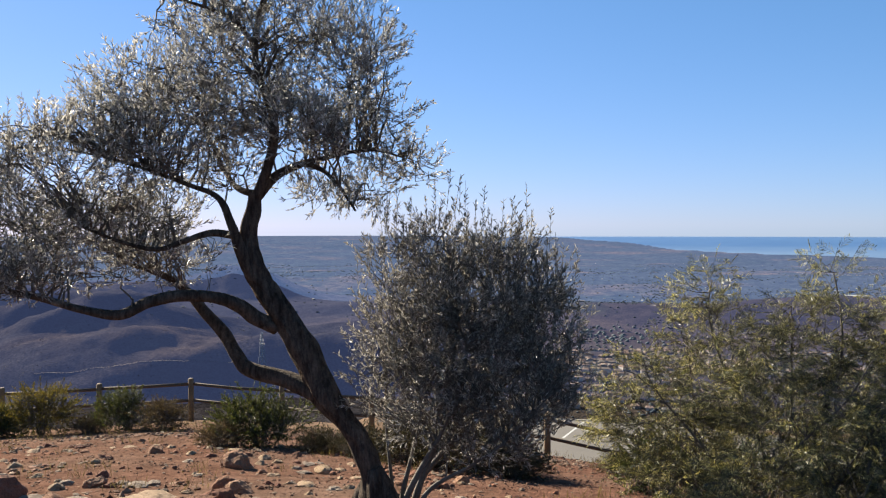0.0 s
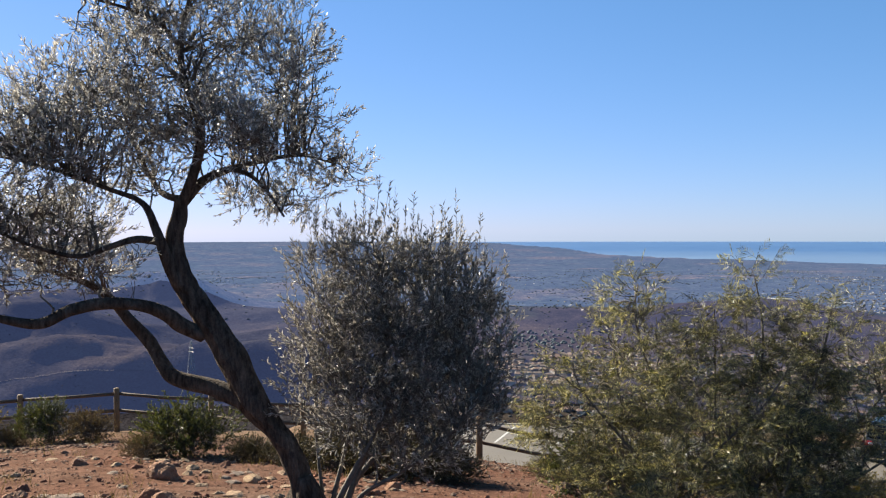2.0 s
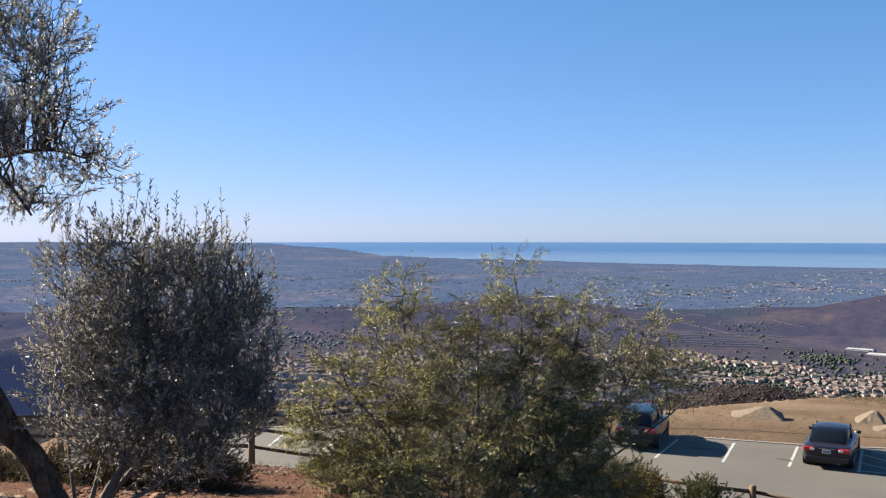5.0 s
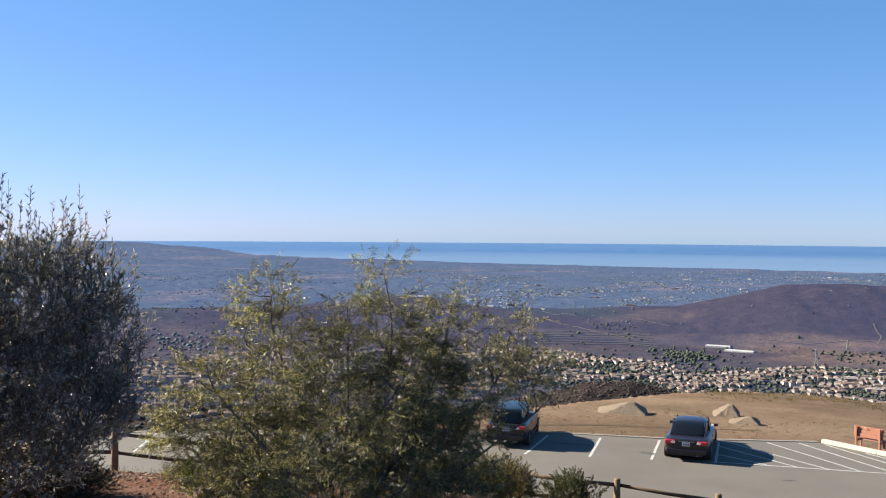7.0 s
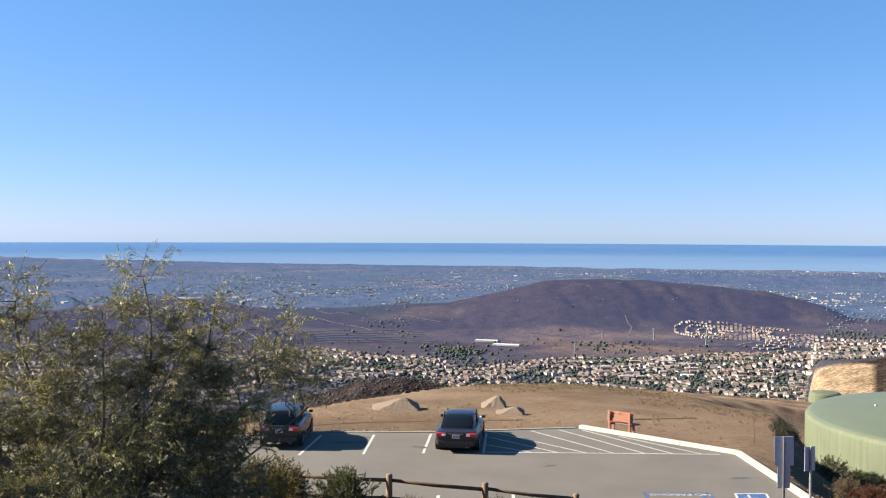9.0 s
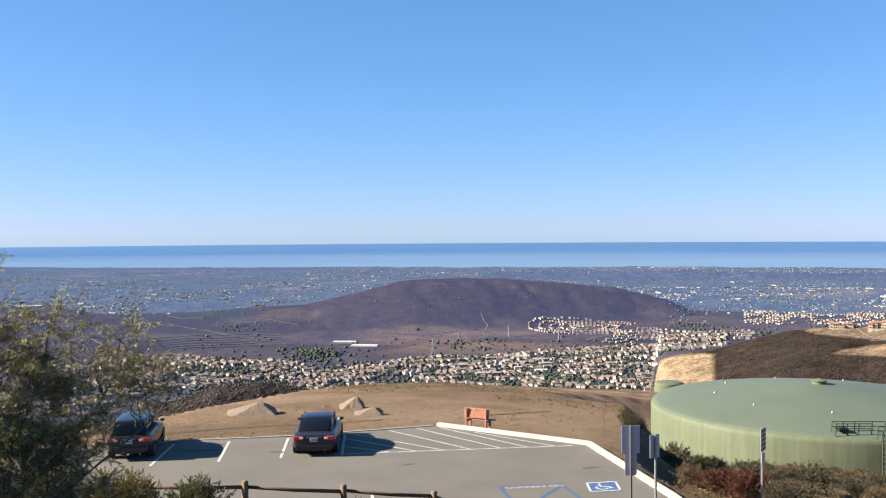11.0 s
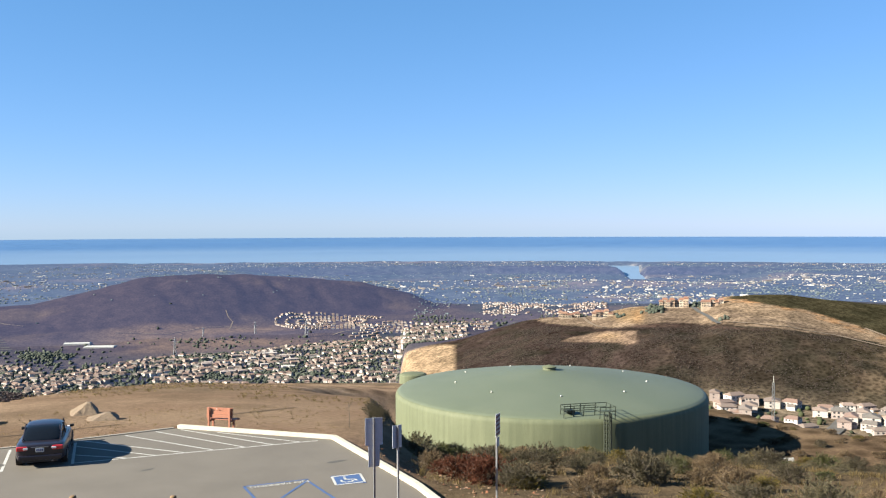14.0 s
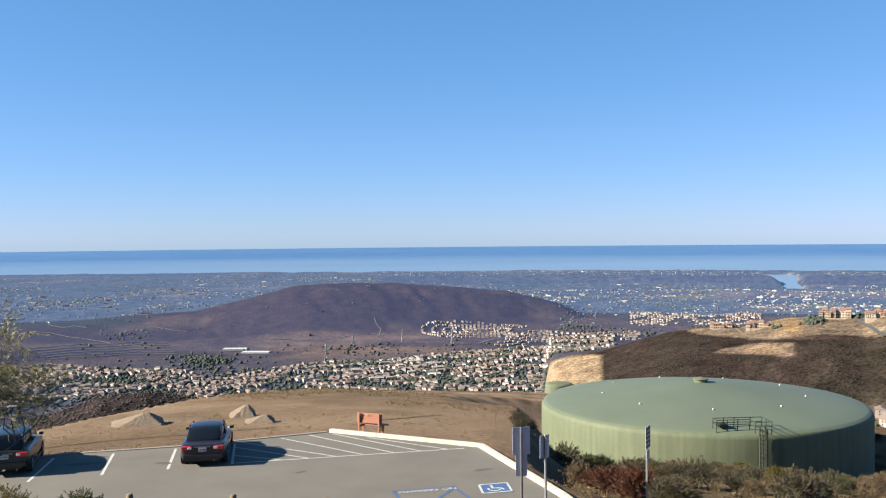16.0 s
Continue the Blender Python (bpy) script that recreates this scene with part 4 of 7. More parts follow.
def loft(stations):
    """Skins cross-sections given as lists of points of equal number, and closes both ends."""
    bm = bmesh.new()
    loops = [[bm.verts.new(p) for p in s] for s in stations]
    n = len(loops[0])
    for lo, hi in zip(loops, loops[1:]):
        for k in range(n):
            bm.faces.new((lo[k], lo[(k + 1) % n], hi[(k + 1) % n], hi[k]))
    bm.faces.new(loops[0][::-1])
    bm.faces.new(loops[-1])
    bmesh.ops.recalc_face_normals(bm, faces=bm.faces)
    return bm


def round_off(ob, level):
    m = ob.modifiers.new("rounded", "SUBSURF")
    m.levels = m.render_levels = level
    return ob


def car(name, label, m, coat, long=4.6, wide=1.84, belt=0.94, roof=1.43, wagon=False):
    """Its tail is at y = 0 and its nose at y = long."""
    c = thing(name, label, "car", m)
    w = wide / 2
    def section(y, half, z0, z1):
        pts = [(half * .86, z0), (half * .97, z0 + .10), (half, z0 + .28), (half, z1 - .22), (half * .965, z1 - .07), (half * .90, z1)]
        return [(x, y, z) for x, z in pts] + [(-x, y, z) for x, z in pts[::-1]]
    lift = 0.06 if wagon else 0.0
    body = [section(y * long, w * k, z0 + lift, z1 * belt) for y, k, z0, z1 in ((0.0, .80, .42, .93), (.012, .90, .30, .97), (.05, .97, .24, 1.0), (.12, 1.0, .20, 1.02), (.24, 1.0, .19, 1.0), (.45, 1.0, .19, .985), (.62, 1.0, .19, .97), (.73, 1.0, .19, .95), (.86, .98, .20, .86), (.95, .92, .22, .76), (.99, .82, .28, .66), (1.0, .74, .36, .58))]
    round_off(part("body", loft(body), coat, c, smooth=True), 2)
    y0, y1, y2, y3 = (0.03, 0.09, 0.60, 0.75) if wagon else (0.13, 0.30, 0.58, 0.75)
    base, top = w * .90, w * .69
    def arch(y, half, z, drop):
        return [(half, y, belt * .93), (half * 1.0, y, z - drop * .5), (half * .93, y, z - .05), (half * .72, y, z), (0, y, z + .025), (-half * .72, y, z), (-half * .93, y, z - .05), (-half, y, z - drop * .5), (-half, y, belt * .93)]
    cabin = [arch(y0 * long, base * .95, belt + .01, .05), arch((y0 * .4 + y1 * .6) * long, base * .86, belt + (roof - belt) * .72, .3), arch(y1 * long, top * 1.12, roof - .03, .4), arch((y1 + y2) / 2 * long, top * 1.17, roof, .4), arch(y2 * long, top * 1.13, roof - .03, .4), arch((y2 * .35 + y3 * .65) * long, base * .90, belt + (roof - belt) * .45, .25), arch(y3 * long, base * .97, belt - .02, .05)]
    round_off(part("window_glass", loft(cabin), dark_glass, c, "dark tinted windows", smooth=True), 2)
    over = [[(x * 1.0, y, z) for x, z in ((h, q - .09), (h * .93, q - .035), (h * .6, q + .004), (0, q + .016), (-h * .6, q + .004), (-h * .93, q - .035), (-h, q - .09), (-h * .6, q - .05), (0, q - .05), (h * .6, q - .05))] for y, h, q in (((y1 - .012) * long, top * 1.02, roof - .035), ((y1 * .7 + y2 * .3) * long, top * 1.08, roof), ((y1 * .3 + y2 * .7) * long, top * 1.08, roof), ((y2 + .012) * long, top * 1.02, roof - .04))]
    round_off(part("roof", loft(over), coat, c, smooth=True), 2)
    for s in (-1, 1):
        for (xa, ya, za), (xb, yb) in (((base * .84, (y0 + .012) * long, belt - .02), (top * 1.0, (y1 - .005) * long)), ((base * .86, (y3 - .01) * long, belt - .03), (top * 1.0, (y2 + .01) * long)), ((base * .93, (y0 + y3) / 2 * long, belt - .02), (top * 1.10, (y0 + y3) / 2 * long))):
            part("pillar", rod(bmesh.new(), (s * xa, ya, za), (s * xb, yb, roof - .06), .032, sides=8), coat, c)
    mid = (y0 + y3) / 2 * long
    for s in (-1, 1):
        part("tail_lamp", box(bmesh.new(), (.40, .14, .17), (s * w * .70, .04, belt * .83), bevel=0.04), tail_red, c, "red tail lamp")
        part("lamp_lens", box(bmesh.new(), (.16, .06, .08), (s * w * .56, -.01, belt * .83), bevel=0.01), lamp_clear, c, "clear lamp lens")
        part("headlamp", box(bmesh.new(), (.34, .16, .15), (s * w * .66, long * .965, .66), bevel=0.03), lamp_clear, c, "clear headlamp")
        mirror = part("mirror", box(bmesh.new(), (.17, .09, .12), (s * (w + .02), y3 * long - .22, belt + .03), bevel=0.03), black_trim, c)
        part("door_handle", box(bmesh.new(), (.03, .2, .035), (s * (w + .005), mid - .2, belt * .84), bevel=0.008), coat, c)
        part("side_sill", box(bmesh.new(), (.06, long * .48, .10), (s * (w - .02), long * .5, .24), bevel=0.01), black_trim, c)
        for y in (.185 * long, .815 * long):
            wheel = part("wheel", bmesh.new(), rubber, c)
            part("tyre", rod(bmesh.new(), (s * (w - .20), y, .32), (s * (w + .012), y, .32), .32, sides=28), rubber, wheel)
            part("rim", rod(bmesh.new(), (s * (w - .10), y, .32), (s * (w + .018), y, .32), .205, sides=20), alloy, wheel)
            for k in range(5):
                a = 2 * math.pi * k / 5
                part("spoke", box(bmesh.new(), (.02, .045, .16), (s * (w + .022), y + .10 * math.sin(a), .32 + .10 * math.cos(a)), Matrix.Rotation(-a, 3, "X")), alloy, wheel)
    part("bumper", box(bmesh.new(), (wide * .86, .16, .20), (0, .03, .42 + lift), bevel=0.05), coat, c)
    part("bumper_lower", box(bmesh.new(), (wide * .70, .12, .10), (0, .06, .29 + lift), bevel=0.03), black_trim, c)
    plate = part("number_plate", box(bmesh.new(), (.31, .02, .16), (0, -.012, belt * .76), bevel=0.006), plate_white, c)
    for k in range(4):
        part("plate_bar", box(bmesh.new(), (.045, .008, .075), (-.10 + k * .066, -.024, belt * .76)), plate_ink, plate)
    part("boot_trim", box(bmesh.new(), (.62, .03, .035), (0, -.004, belt * .87), bevel=0.008), alloy, c, "bright trim strip")
    part("exhaust", rod(bmesh.new(), (.45, -.02, .27), (.45, .2, .27), .035), alloy, c)
    return c


car("sedan", "dark charcoal sedan parked in a stall, tail towards the knoll", pose(-4.99, 39.66, 0, 0, 0, 1.5), paint("charcoal_paint", (0.013, 0.011, 0.017)))
car("estate_car", "dark green-black crossover parked behind the feathery shrub", pose(-12.52, 39.2, 0, 0, 0, 8), paint("dark_green_paint", (0.010, 0.014, 0.016)), 4.5, 1.8, 1.04, 1.62, True)

# ---- trees and shrubs ----
def leafy(name, stops, rough=0.45, spec=0.4, through_=0.25, lit=(1.5, 1.5, 0.8), patchy=(0.75, 1.25)):
    """Leaves that differ one from the next, and let some light through."""
    m, n, l, b = material(name, rough, 0.0, spec)
    rnd = n.new("ShaderNodeNewGeometry").outputs["Random Per Island"]
    k = len(stops)
    col = ramp(n, l, rnd, [((i + 0.5) / k, c) for i, c in enumerate(stops)])
    patch = noise_tex(n, l, coords(n, l), 2.2, 3.0)
    col = blend(n, l, 1.0, col, ramp(n, l, patch, [(0.34, (patchy[0],) * 3), (0.66, (patchy[1],) * 3)]), "MULTIPLY")
    l.new(col, b.inputs["Base Color"])
    t = n.new("ShaderNodeBsdfTranslucent")
    l.new(blend(n, l, 1.0, col, lit, "MULTIPLY"), t.inputs["Color"])
    mx = n.new("ShaderNodeMixShader")
    mx.inputs[0].default_value = through_
    l.new(b.outputs[0], mx.inputs[1])
    l.new(t.outputs[0], mx.inputs[2])
    l.new(mx.outputs[0], n["Material Output"].inputs["Surface"])
    return m


def furrowed(name, dark, light):
    """Old bark: upright furrows, dark in the cracks, with pale patches."""
    m, n, l, b = material(name, 0.95, 0.0, 0.1)
    v = coords(n, l)
    crack = noise_tex(n, l, coords(n, l, (1.0, 1.0, 0.22)), 26.0, 5.0, 0.65)
    patch, grit = noise_tex(n, l, v, 4.0, 5.0, 0.65), noise_tex(n, l, v, 70.0, 3.0)
    col = ramp(n, l, crack, [(0.36, scaled_base(dark)), (0.62, scaled_base(light))])
    col = blend(n, l, 1.0, col, ramp(n, l, patch, [(0.35, (0.55,) * 3), (0.6, (1.0,) * 3), (0.72, (1.9, 1.85, 1.7))]), "MULTIPLY")
    col = blend(n, l, 1.0, col, ramp(n, l, grit, [(0.3, (0.75,) * 3), (0.7, (1.2,) * 3)]), "MULTIPLY")
    l.new(col, b.inputs["Base Color"])
    bumped(n, l, b, crack, 0.9, 0.04)
    return m


bark = furrowed("olive_bark", (0.052, 0.039, 0.031), (0.165, 0.127, 0.099))
pale_bark = mottled("pale_stem_bark", (0.10, 0.085, 0.068), (0.20, 0.17, 0.14), 9.0, 0.9, 0, 45, 0.6, 0.01)
twig_bark = mottled("twig_bark", (0.095, 0.078, 0.062), (0.17, 0.14, 0.11), 9.0, 0.9, 0, 45, 0.4, 0.005)
olive_leaf = leafy("olive_leaf", [(0.145, 0.140, 0.129), (0.216, 0.210, 0.195), (0.305, 0.295, 0.277), (0.49, 0.478, 0.454)], 0.38, 0.5, 0.42, (1.16, 1.13, 1.06))
bush_leaf = leafy("olive_bush_leaf", [(0.080, 0.075, 0.066), (0.132, 0.124, 0.111), (0.212, 0.200, 0.182), (0.40, 0.38, 0.352)], 0.38, 0.5, 0.34, (1.16, 1.12, 1.02))
# yellow highlights and inner shade are put into the stops and patchy range
acacia_leaf = leafy("feathery_leaf", [(0.030, 0.033, 0.016), (0.060, 0.063, 0.028), (0.128, 0.124, 0.056), (0.31, 0.284, 0.138)], 0.42, 0.5, 0.34, (1.4, 1.32, 0.8), (0.35, 1.7))


def unit(v):
    return v / np.maximum(np.linalg.norm(v, axis=-1, keepdims=True), 1e-9)


def leaf_blades(at, along, long, wide, rng, fold=0.25):
    """Verts and triangles of folded, pointed leaves."""
    n = len(at)
    along = unit(along)
    side = unit(np.cross(along, unit(rng.normal(size=(n, 3)))))
    up = np.cross(side, along)
    long, wide = np.broadcast_to(long, n)[:, None], np.broadcast_to(wide, n)[:, None]
    mid = at + along * long * 0.45
    tip = at + along * long - up * long * 0.08
    lift = up * wide * fold
    verts = np.stack([at, mid + side * wide / 2 + lift, tip, mid - side * wide / 2 + lift], 1).reshape(-1, 3)
    base = np.arange(n)[:, None] * 4
    tris = np.concatenate([base + [0, 1, 2], base + [0, 2, 3]], 1).reshape(-1, 3)
    return verts, tris


def twig_tubes(starts, ends, r0, r1, sag=None):
    """Many thin three-sided twigs."""
    n = len(starts)
    along = unit(ends - starts)
    ref = np.where(np.abs(along[:, 2:]) > 0.9, [[1.0, 0, 0]], [[0, 0, 1.0]])
    a = unit(np.cross(along, ref))
    b = np.cross(along, a)
    ring = [a, -0.5 * a + 0.866 * b, -0.5 * a - 0.866 * b]
    r0, r1 = np.broadcast_to(r0, n)[:, None], np.broadcast_to(r1, n)[:, None]
    verts = np.stack([starts + k * r0 for k in ring] + [ends + k * r1 for k in ring], 1).reshape(-1, 3)
    q = np.arange(n)[:, None] * 6
    quads = np.concatenate([q + [0, 1, 4, 3], q + [1, 2, 5, 4], q + [2, 0, 3, 5]], 1).reshape(-1, 4)
    return verts, quads


def in_blobs(blobs, n, rng, hollow=0.35, even=0.8):
    """Points in ellipsoids (centre, radii), thinner in their hearts."""
    vol = np.array([b[3] * b[4] * b[5] for b in blobs]) ** even
    pick = rng.choice(len(blobs), n, p=vol / vol.sum())
    c = np.array([b[:3] for b in blobs])[pick]
    rad = np.array([b[3:6] for b in blobs])[pick]
    d = unit(rng.normal(size=(n, 3)))
    s = (hollow ** 3 + (1 - hollow ** 3) * rng.random(n)) ** (1 / 3)
    return c + d * rad * s[:, None], d


def nearest(points, pool):
    out = np.empty(len(points), int)
    for i in range(0, len(points), 400):
        d = ((points[i:i + 400, None] - pool[None]) ** 2).sum(-1)
        out[i:i + 400] = d.argmin(1)
    return out


def crown(parent, limbs, blobs, leaf, seed, boughs=90, sprays=1000, leaves=34, long=0.055, wide=0.0125, spray=0.30, lift=0.25, twigs=twig_bark, extra=(), feather=False, bough_r=0.011):
    """Boughs from the limbs into the crown, sprays on the boughs, leaves on the sprays; all placed as the parent's mesh is."""
    rng = np.random.default_rng(seed)
    pool = np.array([p for line in limbs for p in line])
    tips, _ = in_blobs(blobs, boughs, rng, 0.2)
    roots = pool[nearest(tips + [0, 0, -0.15], pool)]
    sv, sq, nodes = [], [], [pool]
    t = np.linspace(0, 1, 9)[:, None, None]
    bend = rng.normal(size=tips.shape) * 0.10 * np.linalg.norm(tips - roots, axis=1)[:, None]
    path = roots + (tips - roots) * t + bend * np.sin(t * math.pi) + np.array([0, 0, 0.12]) * np.sin(t * math.pi) + rng.normal(size=(9, *tips.shape)) * 0.018
    path[0] = roots
    off = 0
    def add(v, q):
        nonlocal off
        sv.append(v), sq.append(q + off)
        off += len(v)
    for k in range(8):
        add(*twig_tubes(path[k], path[k + 1], bough_r * (1 - k / 10), bough_r * (1 - (k + 1) / 10)))
    nodes.append(path[3:].reshape(-1, 3))
    nodes = np.concatenate(nodes)
    ends, out = in_blobs(blobs, sprays, rng, 0.35, 0.6 if feather else 0.8)
    near = nodes[nearest(ends, nodes)]
    far_ = np.linalg.norm(ends - near, axis=1)
    knee = near + (ends - near) * 0.55 + rng.normal(size=ends.shape) * 0.03
    add(*twig_tubes(near, knee, 0.0042, 0.0032))
    add(*twig_tubes(knee, ends, 0.0032, 0.0024))
    way = unit(unit(ends - near) * 0.7 + out * 0.6 + rng.normal(size=ends.shape) * 0.45 + [0, 0, lift])
    size = spray * rng.uniform(0.6, 1.25, sprays)
    if len(extra):
        e = np.array(extra, float)
        ends, way = np.vstack([ends, e[:, :3]]), np.vstack([way, unit(e[:, 3:6])])
        size = np.r_[size, e[:, 6]]
    tip = ends + way * size[:, None]
    add(*twig_tubes(ends, tip, 0.0024, 0.0012))
    lv, lt, loff = [], [], 0
    if feather:
        # each leaf of the spray is a feather of narrow leaflets
        per = leaves
        s = (np.arange(per) + 0.5) / per
        stem = ends[:, None] + way[:, None] * (size[:, None] * s)[..., None]
        rach = unit(way[:, None] * 0.55 + rng.normal(size=stem.shape) * [0.75, 0.75, 0.35] + [0, 0, -0.08])
        length = long * rng.uniform(0.6, 1.3, stem.shape[:2])
        stem, rach, length = stem.reshape(-1, 3), rach.reshape(-1, 3), length.ravel()
        add(*twig_tubes(stem, stem + rach * length[:, None], 0.0014, 0.0008))
        pairs = 7
        cross = unit(np.cross(rach, unit(rng.normal(size=rach.shape))))
        for k in range(pairs):
            for sgn in (-1, 1):
                f = (k + 1) / (pairs + 0.5)
                at = stem + rach * (length * f)[:, None]
                d = cross * sgn + rach * 0.75 + rng.normal(size=rach.shape) * 0.12
                v, q = leaf_blades(at, d, length * 0.36 * (1.15 - 0.7 * abs(f - 0.45)), wide, rng, 0.1)
                lv.append(v), lt.append(q + loff)
                loff += len(v)
    else:
        per = leaves
        s = rng.random((len(ends), per)) ** 0.8
        at = ends[:, None] + way[:, None] * (size[:, None] * s)[..., None]
        d = unit(way[:, None] * 0.95 + unit(rng.normal(size=at.shape)) * 0.75)
        v, q = leaf_blades(at.reshape(-1, 3), d.reshape(-1, 3), long * rng.uniform(0.6, 1.2, at.shape[:2]).ravel(), wide * rng.uniform(0.7, 1.2, at.shape[:2]).ravel(), rng)
        lv.append(v), lt.append(q)
    tw = new("twig_mass", from_arrays("twig_mass", np.concatenate(sv), np.concatenate(sq), twigs))
    lf = new("foliage", from_arrays("foliage", np.concatenate(lv), np.concatenate(lt), leaf))
    for ob in (tw, lf):
        ob.parent = parent
        ob["kind"] = "stuff"
    return lf


def planted(frame_, u, w, d=0.0):
    """A point u metres to the right and w up, at a depth d past the plane of a standing frame."""
    return frame_ @ Vector((u, w, -d))


def limb(name, parent, frame_, pts, radii, mat, seed, sides=11, steps=8, wobble=0.16):
    line, rad = smooth_line([planted(frame_, *p) for p in pts], radii, steps)
    bm = bmesh.new()
    tube(bm, line, rad, sides)
    # lengthwise furrows, lumps and knots
    for i, p in enumerate(line):
        for k in range(sides):
            v = bm.verts[i * sides + k] if bm.verts.ensure_lookup_table() is None else None
            a = 2 * math.pi * k / sides + i * .012
            q = Vector((math.cos(a) * 2.6, math.sin(a) * 2.6, i * .07 + seed * 7))
            d = 1.1 * noise.noise(q) + .8 * noise.noise(q * 2.1) + .9 * noise.noise(Vector((p[0] * 4, p[2] * 4, seed)))
            v.co = Vector(p) + (v.co - Vector(p)) * (1 + wobble * d)
    part(name, bm, mat, parent, smooth=True)
    return [tuple(p) for p in line]


def blob(frame_, u, w, d, ru, rw, rd):
    c = planted(frame_, u, w, d)
    return (*c, (ru + rd) / 2, (ru + rd) / 2, rw)


def level_frame(yaw, depth):
    return look((0, 0, EYE), Vector((0, 0, EYE)) + ahead(yaw)) @ Matrix.Translation((0, 0, -depth))


def olive_tree():
    f = level_frame(46.6, 8.3)
    t = thing("olive_tree", "old leaning olive tree with silvery leaves on red earth", "tree")
    L = []
    L.append(limb("trunk", t, f, [(-.56, -2.78, 0), (-.585, -2.38, 0), (-.60, -2.13, 0), (-.70, -1.84, .01), (-.83, -1.66, .02), (-1.00, -1.43, .03), (-1.18, -1.07, .05), (-1.35, -.78, .05), (-1.51, -.55, .06), (-1.61, -.34, .05), (-1.65, -.10, .04), (-1.61, .12, .02), (-1.58, .27, 0)], [.18, .135, .105, .088, .098, .105, .115, .105, .10, .088, .07, .062, .055], bark, 1, 26, 10, .22))
    L.append(limb("limb", t, f, [(-1.44, -.62, .06), (-1.62, -.40, 0), (-1.70, -.20, -.05), (-1.76, .0, -.10), (-1.86, .23, -.15), (-2.1, .34, -.2), (-2.45, .47, -.25), (-2.75, .56, -.3)], [.07, .06, .05, .04, .028, .02, .014, .009], bark, 2))
    L.append(limb("limb", t, f, [(-1.57, .25, 0), (-1.42, .42, .05), (-1.22, .52, .1), (-1.06, .565, .15), (-.85, .63, .25), (-.6, .66, .35), (-.35, .60, .4)], [.05, .04, .03, .022, .016, .012, .007], bark, 3))
    L.append(limb("limb", t, f, [(-1.2, .53, .1), (-1.02, .47, .0), (-.86, .32, -.1), (-.72, .12, -.2)], [.026, .02, .014, .008], bark, 4, 7))
    L.append(limb("limb", t, f, [(-1.57, .25, 0), (-1.48, .46, -.05), (-1.42, .70, -.05), (-1.44, .95, 0), (-1.56, 1.27, .05), (-1.60, 1.56, .1), (-1.55, 1.82, .1), (-1.47, 2.2, .15)], [.048, .044, .038, .034, .03, .025, .02, .012], bark, 5))
    L.append(limb("limb", t, f, [(-1.58, 1.5, .1), (-1.75, 1.72, 0), (-2.0, 1.82, -.1), (-2.3, 1.88, -.2)], [.022, .018, .014, .008], bark, 6, 7))
    L.append(limb("limb", t, f, [(-1.42, -.86, .05), (-1.58, -.77, -.05), (-1.70, -.66, -.15), (-1.88, -.58, -.3), (-2.12, -.56, -.4), (-2.32, -.60, -.5), (-2.55, -.70, -.55), (-2.85, -.65, -.6), (-3.2, -.55, -.6), (-3.6, -.48, -.6), (-4.0, -.38, -.6)], [.066, .062, .056, .05, .046, .042, .038, .033, .028, .02, .012], bark, 7))
    L.append(limb("limb", t, f, [(-1.06, -1.43, .03), (-1.35, -1.34, .2), (-1.7, -1.26, .3), (-1.82, -1.16, .36), (-1.96, -.96, .45), (-2.11, -.81, .5), (-2.25, -.66, .55), (-2.42, -.52, .6), (-2.62, -.42, .6), (-2.9, -.33, .6)], [.082, .076, .068, .06, .054, .05, .044, .038, .028, .016], bark, 8))
    L.append(limb("limb", t, f, [(-1.74, -.08, -.08), (-1.92, -.06, -.2), (-2.12, -.13, -.3), (-2.32, -.19, -.35), (-2.6, -.12, -.4), (-2.9, .0, -.4)], [.034, .03, .026, .022, .016, .01], bark, 9, 7))
    L.append(limb("limb", t, f, [(-1.60, .27, .0), (-1.72, .30, .1), (-1.82, .36, .25), (-1.95, .52, .4), (-2.1, .8, .5)], [.034, .03, .026, .02, .012], bark, 10, 7))
    B = lambda u, w, d, ru, rw, rd: blob(f, u, w, d, ru, rw, rd)
    blobs = [B(-3.1, .35, -.3, .75, .55, .7), (B(-2.9, -.15, .0, .75, .38, .7)), B(-3.7, -.1, -.3, .6, .45, .6), B(-4.4, .2, -.3, .6, .6, .6), B(-2.2, .75, -.1, .6, .5, .6), B(-2.35, 1.08, -.1, .58, .38, .6), B(-1.75, 1.2, .0, .55, .5, .6), B(-1.0, 1.2, .1, .55, .55, .6), B(-.75, .85, .25, .52, .35, .5), B(-.72, 1.55, .2, .38, .38, .4), B(-1.5, 1.85, .1, .7, .45, .6), B(-2.05, 1.65, -.1, .4, .28, .4), B(-1.2, 2.35, .1, .6, .4, .5), B(-.40, .55, .4, .30, .16, .3), B(-1.3, .82, .0, .5, .25, .5), B(-2.5, -.35, .4, .35, .2, .3), B(-3.3, .66, -.3, .40, .22, .4), B(-2.0, -.28, -.3, .22, .14, .2), B(-.62, .33, .2, .24, .18, .3), B(-.98, .28, .1, .22, .12, .25), B(-.22, .47, .4, .2, .12, .2), B(-2.35, .10, -.1, .36, .2, .4), B(-2.6, -.05, .1, .35, .25, .4), B(-1.85, .42, .1, .25, .14, .3), B(-1.1, .75, -.45, .40, .26, .3), B(-2.3, .62, -.55, .45, .28, .3), B(-3.3, -.4, -.7, .5, .16, .3), B(-2.75, .85, -.2, .45, .28, .4), B(-3.9, .55, -.3, .45, .25, .4), B(-3.35, -.45, -.5, .6, .14, .3)]
    rng = random.Random(9)
    hanging = []
